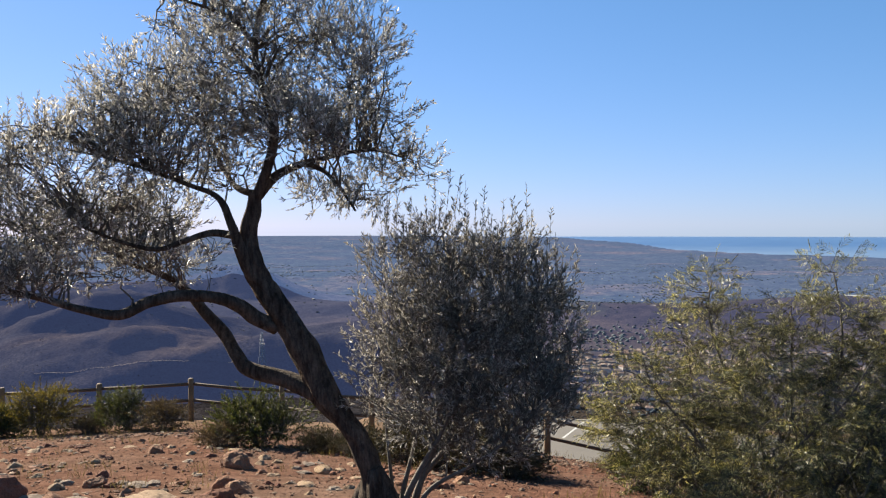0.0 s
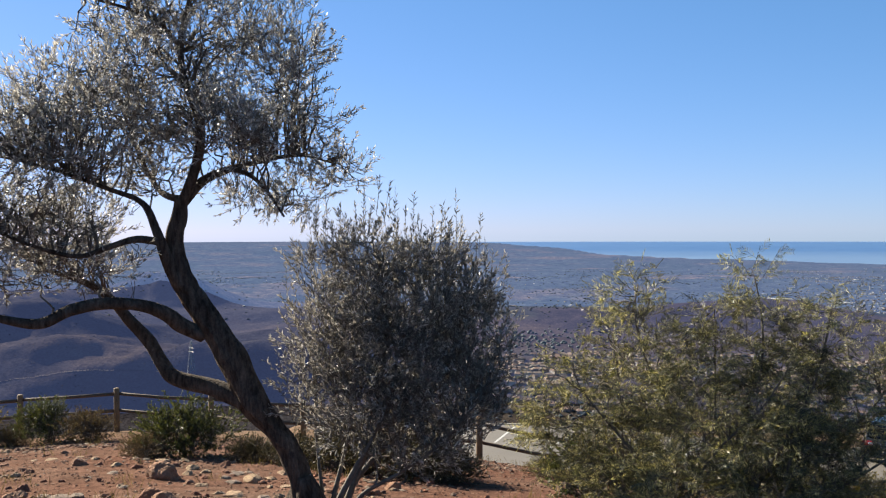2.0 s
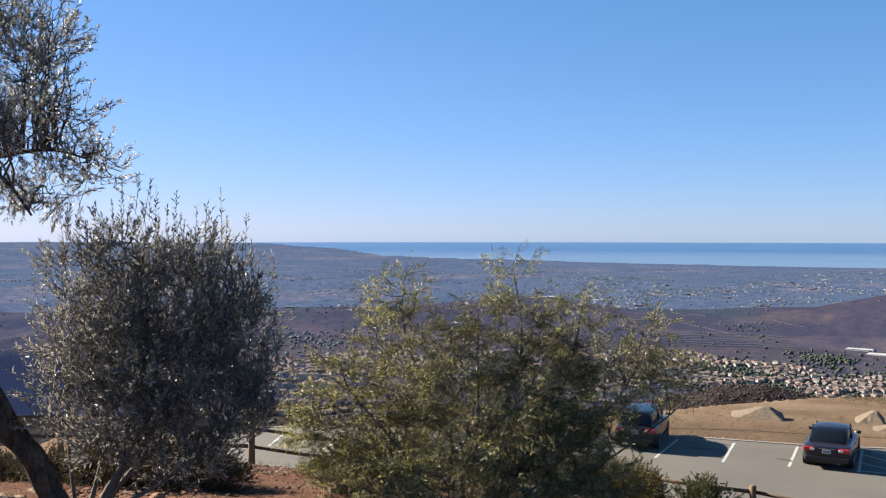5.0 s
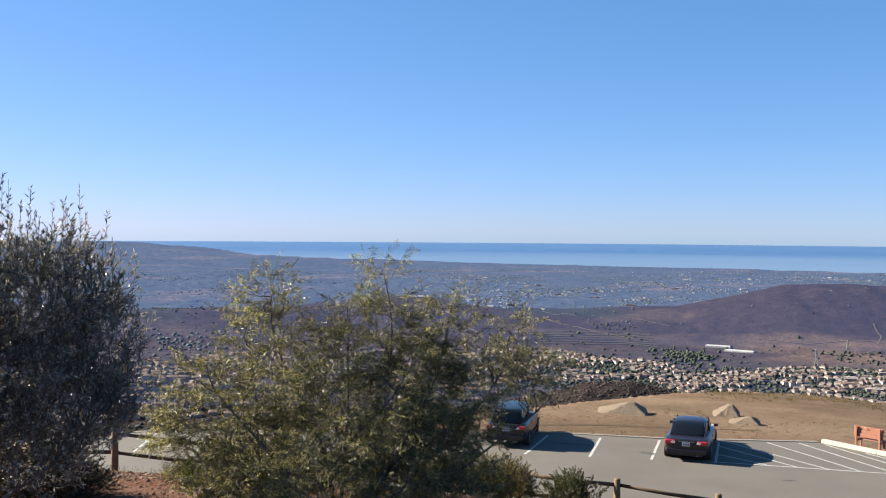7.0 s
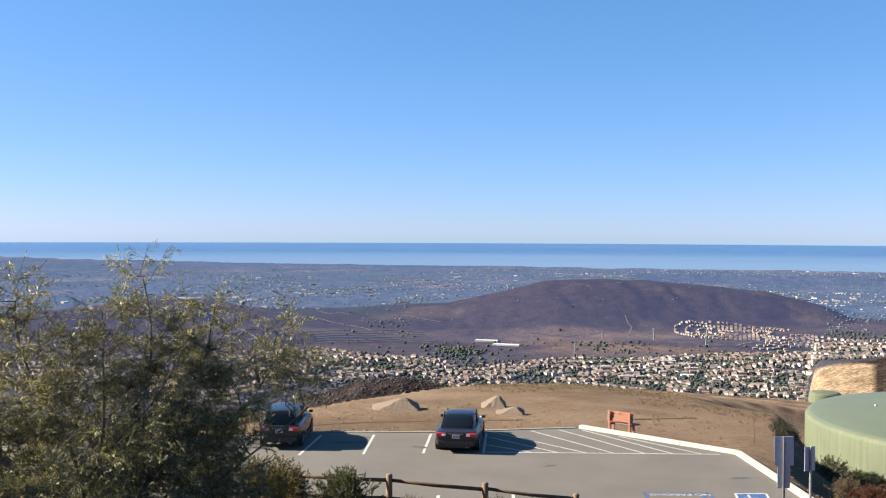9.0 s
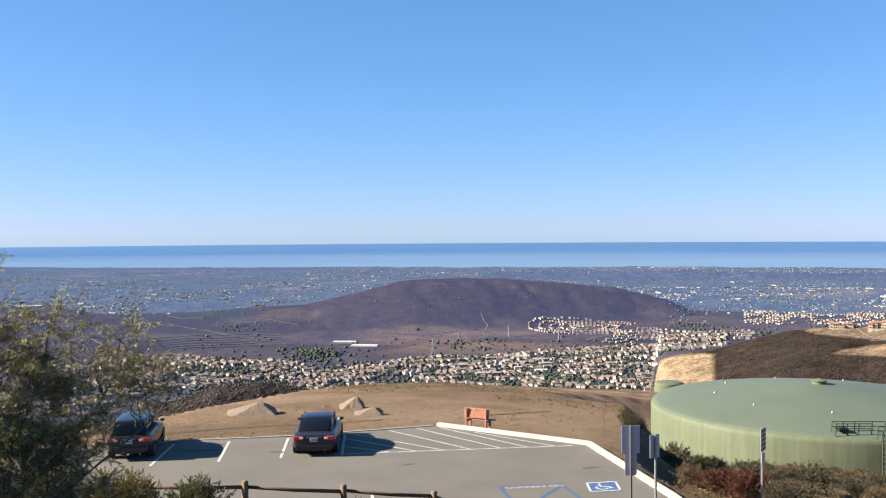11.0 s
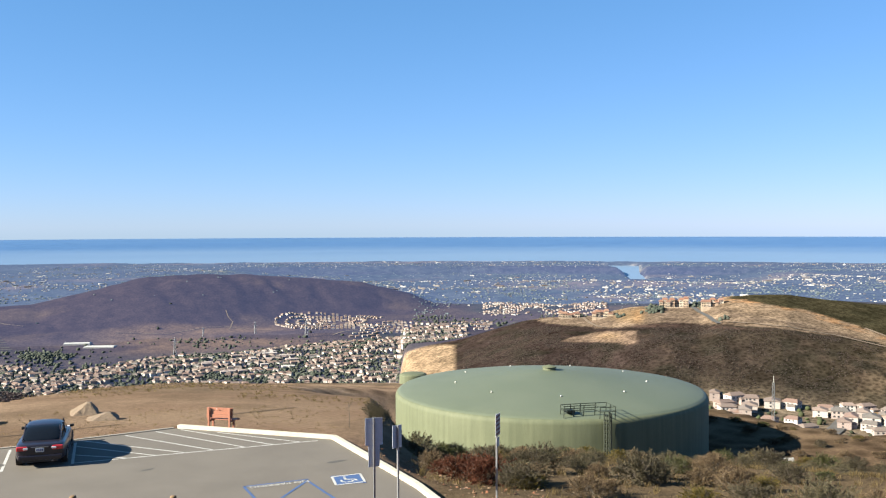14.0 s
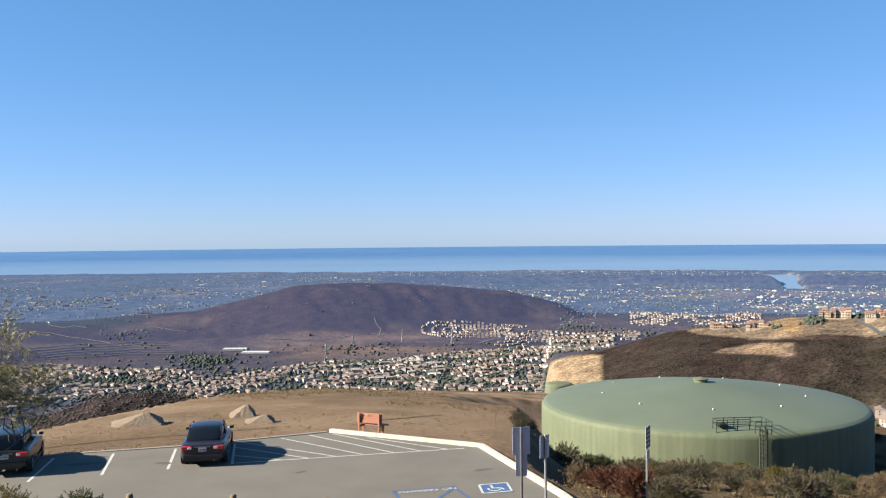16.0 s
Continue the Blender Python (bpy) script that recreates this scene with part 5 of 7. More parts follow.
    for k in range(110):
        u = rng.uniform(-1.35, -.45)
        p = planted(f, u, .52 - .35 * (u + 1.15) + rng.uniform(-.12, .05), rng.uniform(-.2, .3))
        hanging.append((*p, rng.uniform(-.9, .9), rng.uniform(-.9, .9), -1.0, rng.uniform(.12, .30)))
    crown(t, L, blobs, olive_leaf, 11, 420, 5000, 15, 0.054, 0.0112, 0.20, 1.0, twig_bark, [h for h in hanging if h[6] > .2])
    ends = np.array(hanging)
    v, q = twig_tubes(ends[:, :3], ends[:, :3] + unit(ends[:, 3:6]) * ends[:, 6:], 0.003, 0.001)
    bare = new("hanging_twig", from_arrays("hanging_twig", v, q, twig_bark))
    bare.parent, bare["kind"] = t, "stuff"
    # the flared, furrowed foot
    for k, (u, d, r) in enumerate(((-.74, .1, .11), (-.42, -.08, .13), (-.55, -.16, .12))):
        limb("root_flare", t, f, [(u * 1.02, -2.85, d), (u, -2.45, d * .8), (-.58, -2.05, d * .35)], [r, r * .8, r * .5], bark, 20 + k, 9, 5, .12)


olive_tree()


def olive_bush():
    f = level_frame(46.6, 8.3)
    t = thing("olive_bush", "dense young olive bush with grey-green leaves and pale stems", "bush")
    L = []
    for k, (pts, r) in enumerate((
            ([(-.36, -2.75, -.1), (-.33, -2.35, -.1), (-.2, -2.05, -.12), (-.06, -1.80, -.15), (.12, -1.4, -.2), (.2, -1.0, -.2)], .034),
            ([(-.38, -2.75, 0), (-.35, -2.3, .05), (-.28, -2.0, .1), (-.2, -1.6, .15), (-.28, -1.1, .2)], .028),
            ([(-.33, -2.75, .05), (-.22, -2.25, .1), (.0, -1.95, .15), (.35, -1.6, .2), (.65, -1.2, .25), (.8, -.8, .25)], .030),
            ([(-.32, -2.75, -.05), (-.15, -2.25, -.1), (.2, -2.0, -.2), (.55, -1.75, -.25), (.85, -1.4, -.3)], .024),
            ([(-.4, -2.75, .1), (-.45, -2.2, .15), (-.5, -1.7, .2), (-.5, -1.2, .25)], .022),
            ([(-.33, -2.75, 0), (-.2, -2.2, 0), (.02, -1.6, 0), (.1, -.9, 0), (.08, -.3, 0)], .030))):
        L.append(limb("stem", t, f, pts, [r * (1 - .7 * i / (len(pts) - 1)) for i in range(len(pts))], pale_bark, 40 + k, 8, 6, .08))
    B = lambda u, w, d, ru, rw, rd: blob(f, u, w, d, ru, rw, rd)
    blobs = [B(.2, -1.05, 0, .72, .55, .6), B(.35, -.65, 0, .62, .45, .55), B(-.3, -.95, .1, .45, .5, .45), B(.75, -1.0, 0, .42, .5, .45), B(.55, -1.5, 0, .6, .38, .5), B(-.1, -1.5, 0, .55, .35, .45), B(-.05, -.3, 0, .38, .32, .35), B(-.42, -.35, 0, .2, .3, .25), B(.5, -.3, 0, .3, .25, .3), B(.9, -.5, 0, .16, .25, .2), B(1.0, -1.35, 0, .22, .3, .25), B(-.55, -1.35, 0, .22, .3, .25), B(.35, -1.85, .0, .5, .2, .4)]
    rng = random.Random(5)
    shoots = []
    for u, w, n in ((.08, .05, 5), (-.02, .12, 4), (.29, -.02, 3), (.66, -.04, 3), (-.26, -.02, 3), (-.43, -.06, 3), (.95, -.42, 4), (.5, -.12, 3), (.75, -.25, 2), (.17, .08, 2), (-.15, .0, 2), (.4, -.1, 2), (-.35, .1, 2), (1.12, -.75, 2), (-.68, -.42, 2), (.58, -.06, 3), (.22, .02, 3), (-.08, .16, 3), (.84, -.18, 3), (-.5, .02, 2), (1.05, -.55, 3), (.36, .04, 2)):
        for k in range(n):
            p = planted(f, u + rng.uniform(-.05, .05), w - .18 * k + rng.uniform(-.05, .02), rng.uniform(-.15, .15))
            shoots.append((*p, rng.uniform(-.15, .15), rng.uniform(-.15, .15), 1.0, rng.uniform(.22, .40)))
    # the twigs take pale bark to look sunlit inside the bush
    crown(t, L, blobs, bush_leaf, 17, 240, 3000, 15, 0.054, 0.0112, 0.21, 1.2, pale_bark, shoots)


olive_bush()


def feathery_shrub():
    f = level_frame(21.56, 8.6)
    t = thing("feathery_shrub", "green feathery acacia shrub with thin dark stems", "shrub")
    k = 8.3 / 1678
    P = lambda x, y, d=0.0: ((x - 784) * k, (410 - y) * k, d)
    L = []
    stems = (
        ([P(600, 985), P(590, 880), P(560, 760), P(500, 640), P(480, 560), P(485, 505)], .020),
        ([P(610, 985, .1), P(630, 860, .15), P(660, 740, .2), P(690, 640, .2), P(690, 560, .2), P(678, 490, .2)], .022),
        ([P(620, 985, -.1), P(680, 850, -.15), P(740, 740, -.2), P(780, 640, -.2), P(800, 535, -.2)], .020),
        ([P(625, 985, .1), P(720, 870, .2), P(810, 780, .3), P(880, 690, .3), P(925, 600, .3)], .018),
        ([P(630, 985), P(760, 880), P(860, 800), P(950, 730), P(985, 690)], .015),
        ([P(595, 985, -.1), P(540, 870, -.2), P(470, 770, -.3), P(400, 690, -.3), P(380, 640, -.3)], .017),
        ([P(590, 985, .1), P(500, 880, .2), P(410, 800, .3), P(330, 730, .3)], .014),
        ([P(605, 985, .2), P(600, 860, .3), P(610, 740, .35), P(610, 640, .35), P(612, 565, .3)], .016),
        ([P(470, 985, 0), P(462, 880, 0), P(458, 780, 0), P(452, 690, 0), P(440, 600, 0)], .016),
        ([P(585, 985, -.2), P(570, 880, -.35), P(620, 780, -.4), P(700, 690, -.4), P(740, 620, -.4)], .016))
    for i, (pts, r) in enumerate(stems):
        L.append(limb("stem", t, f, pts, [r * (1 - .75 * j / (len(pts) - 1)) for j in range(len(pts))], twig_bark, 60 + i, 7, 6, .05))
    def B(x, y, rx, ry, d=0.0, rd=.4):
        u, w, _ = P(x, y)
        return blob(f, u, w, d, rx * k, ry * k, rd)
    blobs = [B(620, 800, 280, 110, 0, .8), B(640, 720, 200, 70, 0, .6), B(480, 640, 85, 95, 0, .35), B(480, 545, 45, 50, 0, .2), B(690, 590, 60, 60, .1, .3), B(675, 505, 22, 32, .2, .12), B(790, 610, 75, 65, 0, .3), B(800, 540, 28, 22, -.2, .12), B(860, 690, 110, 75, .2, .4), B(925, 610, 35, 40, .3, .18), B(945, 675, 50, 42, .2, .25), B(390, 720, 80, 90, -.1, .4), B(330, 760, 50, 60, .1, .3), B(610, 590, 40, 45, .2, .2), B(560, 650, 70, 60, 0, .35), B(730, 680, 80, 70, 0, .4), B(560, 860, 280, 90, 0, .8), B(825, 800, 55, 55, .1, .3), B(765, 815, 100, 80, 0, .45), B(730, 870, 170, 70, .1, .5)]
    crown(t, L, blobs, acacia_leaf, 23, 260, 1150, 9, 0.125, 0.0058, 0.26, 0.25, twig_bark, (), True, 0.006)


feathery_shrub()

# ---- bushes, dry plants, stones ----
leaf_kinds = {
    "green": leafy("bright_bush_leaf", [(0.022, 0.027, 0.008), (0.042, 0.048, 0.014), (0.080, 0.080, 0.027)], 0.5, 0.35, 0.25),
    "yellow": leafy("yellow_bush_leaf", [(0.037, 0.035, 0.009), (0.086, 0.066, 0.015), (0.148, 0.108, 0.025)], 0.6, 0.3, 0.3),
    "grey": leafy("grey_bush_leaf", [(0.048, 0.043, 0.026), (0.078, 0.068, 0.042), (0.115, 0.099, 0.062)], 0.6, 0.2, 0.2),
    "dry": leafy("dry_bush_leaf", [(0.061, 0.041, 0.025), (0.106, 0.075, 0.047), (0.166, 0.121, 0.078)], 0.8, 0.1, 0.15),
    "dark": leafy("dark_bush_leaf", [(0.032, 0.028, 0.017), (0.054, 0.045, 0.028), (0.086, 0.071, 0.045)], 0.6, 0.2, 0.15),
    "rust": leafy("rust_bush_leaf", [(0.040, 0.016, 0.011), (0.068, 0.025, 0.016), (0.108, 0.042, 0.026)], 0.8, 0.1, 0.15),
}
bush_words = {"green": "round bright green bush", "yellow": "yellow-green flowering bush with dry tips", "grey": "dull grey-green scrub bush", "dry": "brown dried-out twiggy bush", "dark": "dark olive scrub bush", "rust": "rust-red dead bush"}


def bush_model(kind, wide, high, seed, sprays, leaves, long, broad, lean=0.0):
    """A bush of that breadth and height, its foot at the origin."""
    b = thing("bush", bush_words[kind] + " on the dry slope", "bush", group="scrub bushes")
    rng = random.Random(seed)
    lines = []
    for k in range(7):
        a, out = k * 0.9 + rng.uniform(-.3, .3), rng.uniform(.25, .75) * wide / 2
        pts = [(0.03 * math.cos(a), 0.03 * math.sin(a), -0.12), (out * .35 * math.cos(a), out * .35 * math.sin(a), high * .3), (out * math.cos(a), out * math.sin(a), high * rng.uniform(.6, .85))]
        line, rad = smooth_line(pts, [.016, .011, .005], 4)
        bm = bmesh.new()
        tube(bm, line, rad, 5)
        part("stem", bm, twig_bark, b)
        lines.append([tuple(p) for p in line])
    blobs = []
    for k in range(9):
        a, o = rng.uniform(0, 6.28), rng.uniform(0, .62) * wide / 2
        r = wide * rng.uniform(.15, .27)
        hz = high * (0.72 - 0.45 * (o / (wide / 2)) ** 1.5) * rng.uniform(.65, 1.05)
        blobs.append((o * math.cos(a), o * math.sin(a), max(hz * .75, r * .5), r, r, max(.12, high * rng.uniform(.20, .32))))
    blobs.append((0, 0, high * .28, wide * .42, wide * .42, high * .26))
    crown(b, lines, blobs, leaf_kinds[kind], seed, 26, sprays, leaves, long, broad, 0.20 * max(wide, high) / 1.2, .6, twig_bark, (), False, .006)
    return b


def stand(b, yaw, dist, scale=1.0, turn=0.0, first=False, tall=1.0):
    p = place(yaw, dist, 0)
    m = pose(p.x, p.y, height_at(p.x, p.y) - 0.03, 0, 0, turn)
    if first:
        c = b
        c.matrix_world = m
    else:
        c = copy_thing(b, m)
    c.scale = (scale, scale, scale * tall)
    return c


# by the log fence
stand(bush_model("yellow", 1.9, 1.55, 101, 620, 26, .05, .016), 69.4, 23.0, first=True)
stand(bush_model("green", 1.55, 1.15, 102, 560, 24, .045, .016), 64.8, 22.4, first=True)
stand(bush_model("green", 1.75, 1.15, 103, 693, 26, .045, .018), 57.4, 16.6, first=True)
stand(bush_model("dry", 1.2, .85, 104, 462, 22, .045, .012), 62.9, 21.4, first=True)
stand(bush_model("dark", 1.8, 1.1, 105, 672, 24, .045, .018), 44.6, 13.6, first=True)
near_dry = bush_model("dry", 1.5, .8, 106, 504, 22, .045, .012)
stand(near_dry, 59.6, 16.3, .6, first=True)
near_dark = stand(bush_model("dark", 1.6, 1.0, 107, 630, 24, .045, .018), 42.0, 13.0, .6, first=True)
near_green = stand(bush_model("green", 1.3, 1.1, 108, 546, 24, .045, .020), 33.5, 12.6, first=True)
near_yellow = stand(bush_model("yellow", 1.3, 1.1, 109, 504, 24, .045, .016), 31.0, 13.5, first=True)
for kind, yaw, d, s in ((near_dark, 47.6, 14.2, .9), (near_dry, 66.9, 22.5, .6), (near_dark, 53.6, 15.6, .55), (near_dry, 36.4, 15.5, .5), (near_yellow, 73.5, 23.5, 1.2), (near_green, 71.6, 23.0, .8),
                        (near_green, 14.0, 22.3, 1.15), (near_yellow, 17.6, 21.5, 1.1), (near_yellow, 19.0, 20.0, 1.0), (near_dry, 4.6, 22.5, .8), (near_green, 22.5, 20.0, 1.1), (near_yellow, 26.5, 17.0, 1.0), (near_dry, 49.8, 15.5, .7), (near_dark, 51.0, 15.0, .6), (near_dry, 10.0, 22.6, .6)):
    stand(kind, yaw, d, s, yaw * 7)
# the scrub slope between the car park and the tank
models = [bush_model("dry", 1.9, 1.0, 121, 300, 26, .075, .022), bush_model("grey", 2.0, 1.1, 122, 300, 26, .07, .026), bush_model("dark", 2.1, 1.2, 123, 320, 26, .07, .028), bush_model("dry", 1.6, .85, 124, 260, 26, .075, .020), bush_model("green", 1.7, 1.1, 125, 280, 26, .07, .028), bush_model("yellow", 1.8, .95, 126, 280, 26, .07, .024)]
rust = bush_model("rust", 1.9, 1.15, 127, 300, 24, .085, .034)
stand(rust, -17.0, 37.5, 1.0, 0, True)
stand(rust, -18.4, 36.2, 1.1, 80)
stand(rust, -16.0, 40.0, .7, 150)
SLOPE = random.Random(77)
first = set()
for k, (m, yaw, d, s) in enumerate([(0, -15.2, 42, 1.0), (2, -20.3, 35, .9), (2, -21.5, 42, 1.2), (1, -14.2, 52, 1.2), (2, -11.9, 56, .8), (2, -11.6, 60, .8), (5, -26.4, 60, .9), (4, -32.4, 62, 1.1), (4, -37.9, 110, 2.0), (4, -35.4, 100, 1.2), (5, -33.9, 70, 1.3), (2, -27.4, 38, 1.2), (4, -29.5, 45, .9)]):
    stand(models[m], yaw, d, s, k * 47, m not in first)
    first.add(m)
spots = []
while len(spots) < 190:
    yaw, d = SLOPE.uniform(-60, -14.5), 31 + 95 * SLOPE.random() ** 1.35
    p, c = place(yaw, d, 0), place(TANK_YAW, TANK_DIST, 0)
    if (p - c).length < TANK_R + 2 or (yaw > -16.5 and d < 48) or (yaw > -24 and d < 33):
        continue
    if any((p - q).length < 1.1 for q in spots):
        continue
    spots.append(p)
    m = SLOPE.choices(range(6), (28, 14, 24, 22, 5, 12))[0]
    stand(models[m], yaw, d, SLOPE.uniform(.45, .95) * (1 + d / 220), SLOPE.uniform(0, 360), m not in first, SLOPE.uniform(.7, 1.0))
    first.add(m)

# brush on the shelf beside and behind the tank
k = 0
while k < 75:
    yaw, d = SLOPE.uniform(-50, -30), SLOPE.uniform(118, 160)
    p = place(yaw, d, 0)
    if (p - place(TANK_YAW, TANK_DIST, 0)).length < TANK_R + 9 or d > float(curve(yaw, MESA_EDGE)) - 2:
        continue
    stand(models[SLOPE.choices(range(6), (36, 16, 18, 26, 4, 6))[0]], yaw, d, SLOPE.uniform(.6, 1.4), SLOPE.uniform(0, 360), False, SLOPE.uniform(.6, .9))
    k += 1

def marker(yaw, dist):
    p = place(yaw, dist, 0)
    t = thing("marker_post", "small white marker board on a short post in the scrub", "marker", pose(p.x, p.y, height_at(p.x, p.y), 0, 0, yaw + 20))
    part("post", box(bmesh.new(), (.10, .10, 1.5), (.25, 0, .5), bevel=.01), line_white, t)
    part("board", box(bmesh.new(), (1.1, .06, .30), (-.2, -.08, 1.05), bevel=.02), line_white, t)


marker(-35.95, 108)


# a bare sapling and thin weeds by the kerb
def sapling(yaw, dist, high, seed):
    rng = random.Random(seed)
    p = place(yaw, dist, 0)
    t = thing("sapling", "thin bare sapling on the dry bank", "sapling", pose(p.x, p.y, height_at(p.x, p.y)))
    bm = bmesh.new()
    tube(bm, [(0, 0, -.1), (.02, .01, high * .4), (-.02, .03, high * .8), (.03, 0, high)], [.018, .014, .008, .004], 6)
    part("trunk", bm, twig_bark, t)
    for k in range(12):
        z, a = high * rng.uniform(.3, .95), rng.uniform(0, 6.28)
        bm = bmesh.new()
        tube(bm, [(0, 0, z), (.14 * math.cos(a), .14 * math.sin(a), z + .12), (.24 * math.cos(a), .24 * math.sin(a), z + .28)], [.006, .004, .002], 4)
        part("branch", bm, twig_bark, t)


sapling(-10.15, 47.5, 1.5, 3)


# dry grass
straw = leafy("dry_grass", [(0.068, 0.048, 0.023), (0.116, 0.085, 0.045), (0.170, 0.129, 0.071)], 0.8, 0.1, 0.3)


def grass(name, label, spots, blades, high, wide, seed):
    """Tufts of thin blades at the given places."""
    rng = np.random.default_rng(seed)
    feet = np.repeat(np.array(spots), blades, 0) + rng.normal(size=(len(spots) * blades, 3)) * [.09, .09, 0]
    way = rng.normal(size=feet.shape) * [.35, .35, 0] + [0, 0, 1]
    v, t = leaf_blades(feet, way, high * rng.uniform(.4, 1.1, len(feet)), wide, rng, .1)
    return tagged(new(name, from_arrays(name, v, t, straw)), label, "grass", kind="stuff")


def scatter(n, yaw0, yaw1, d0, d1, seed, keep=None):
    rng = random.Random(seed)
    out = []
    while len(out) < n:
        yaw, d = rng.uniform(yaw0, yaw1), math.sqrt(rng.uniform(d0 * d0, d1 * d1))
        p = place(yaw, d, 0)
        if keep and not keep(p):
            continue
        out.append((p.x, p.y, height_at(p.x, p.y)))
    return out


grass("dry_grass", "sparse dry grass on the red knoll", scatter(200, 30, 80, 10, 24, 5), 12, .18, .005, 6)
grass("dry_grass", "dry straw-coloured grass on the scrub slope", scatter(1500, -60, -14, 27, 80, 8, lambda p: outside(p.x, p.y, LOT_RIM) > .6), 12, .36, .022, 9)
grass("dry_grass", "dry weeds along the edge of the field", scatter(500, -12, 30, 44, 70, 12, lambda p: outside(p.x, p.y, LOT_RIM) > .4), 9, .16, .016, 13)
grass("dry_grass", "patchy dry weeds over the graded field", scatter(1600, -14, 16, 55, 165, 22, lambda p: float(fbm(np.array(p.x * .06), np.array(p.y * .06), 3, 23)) > .03), 9, .22, .035, 23)

def rock(name, colours, seed):
    """Weathered rock: each piece of its own tone, blotched, with a rough broken skin."""
    m, n, l, b = material(name, 0.92, 0.0, 0.15)
    tone = ramp(n, l, n.new("ShaderNodeObjectInfo").outputs["Random"], [((i + 0.5) / len(colours), scaled_base(c)) for i, c in enumerate(colours)])
    v = coords(n, l)
    blotch, grit = noise_tex(n, l, v, 2.6, 6.0, 0.7), noise_tex(n, l, v, 14.0, 5.0, 0.7)
    col = blend(n, l, 1.0, tone, ramp(n, l, blotch, [(0.32, (0.66, 0.63, 0.62)), (0.55, (1.0, 1.0, 1.0)), (0.75, (1.35, 1.30, 1.25))]), "MULTIPLY")
    col = blend(n, l, 1.0, col, ramp(n, l, grit, [(0.35, (0.7,) * 3), (0.65, (1.2,) * 3)]), "MULTIPLY")
    l.new(col, b.inputs["Base Color"])
    bumped(n, l, b, grit, 0.5, 0.03)
    return m


red_stone = rock("red_stone", [(0.24, 0.105, 0.070), (0.31, 0.15, 0.092), (0.36, 0.20, 0.125), (0.28, 0.125, 0.080)], 1)
grey_stone = rock("grey_stone", [(0.34, 0.265, 0.205), (0.29, 0.225, 0.178), (0.37, 0.285, 0.215)], 2)
tan_stone = rock("tan_stone", [(0.46, 0.32, 0.20), (0.41, 0.285, 0.185)], 3)
pebble_stone = per_object("pebbles", [(0.14, 0.068, 0.044), (0.21, 0.105, 0.062), (0.27, 0.17, 0.11), (0.17, 0.135, 0.105), (0.24, 0.10, 0.055)], 0.9, 0.2, True, 0.3)


def stone_mesh(seed, flat, cuts, mat):
    """A stone broken along a few flat faces, its edges rounded by weather."""
    rng = random.Random(seed)
    planes = []
    for _ in range(cuts):
        n = Vector((rng.uniform(-1, 1), rng.uniform(-1, 1), rng.uniform(-.4, 1))).normalized()
        planes.append((n, rng.uniform(.55, .85)))
    bm = bmesh.new()
    bmesh.ops.create_icosphere(bm, subdivisions=4, radius=1)
    for v in bm.verts:
        n = v.co.normalized()
        d = 1 + 0.22 * noise.noise(n * 1.3 + Vector((seed * 3.1, 0, 0)))
        for m, cut in planes:
            k = n.dot(m)
            if k > 0.05:
                d = min(d, cut / k)
        d += 0.07 * noise.noise(n * 3.1 + Vector((0, seed * 1.7, 0))) + 0.05 * noise.noise(n * 8 + Vector((0, 0, seed))) + 0.02 * noise.noise(n * 19)
        v.co = Vector((n.x * d, n.y * d * .8, n.z * d * flat))
    return link_mesh("stone", bm, mat)


stone_models = {"red": [stone_mesh(k, .5 + .07 * (k % 4), 5, red_stone) for k in range(5)], "grey": [stone_mesh(k + 10, .3 + .12 * (k % 3), 8, grey_stone) for k in range(4)], "tan": [stone_mesh(k + 20, .28 + .15 * (k % 3), 6, tan_stone) for k in range(3)], "dome": [stone_mesh(33, .8, 0, red_stone)]}
stone_words = {"red": "rust-red weathered stone half sunk in red earth", "grey": "flat grey broken stone on red earth", "tan": "flat tan stone slab on red earth", "dome": "smooth dark red rounded boulder on red earth"}


def stone(yaw, dist, size, kind, k, turn, sink=.12):
    p = place(yaw, dist, 0)
    pool = stone_models[kind]
    ob = new("stone", pool[k % len(pool)])
    ob.matrix_world = pose(p.x, p.y, height_at(p.x, p.y) + size * sink, turn % 13 - 6, turn % 17 - 8, turn) @ Matrix.Scale(size, 4)
    return tagged(ob, stone_words[kind], "stone", "stones on the knoll")


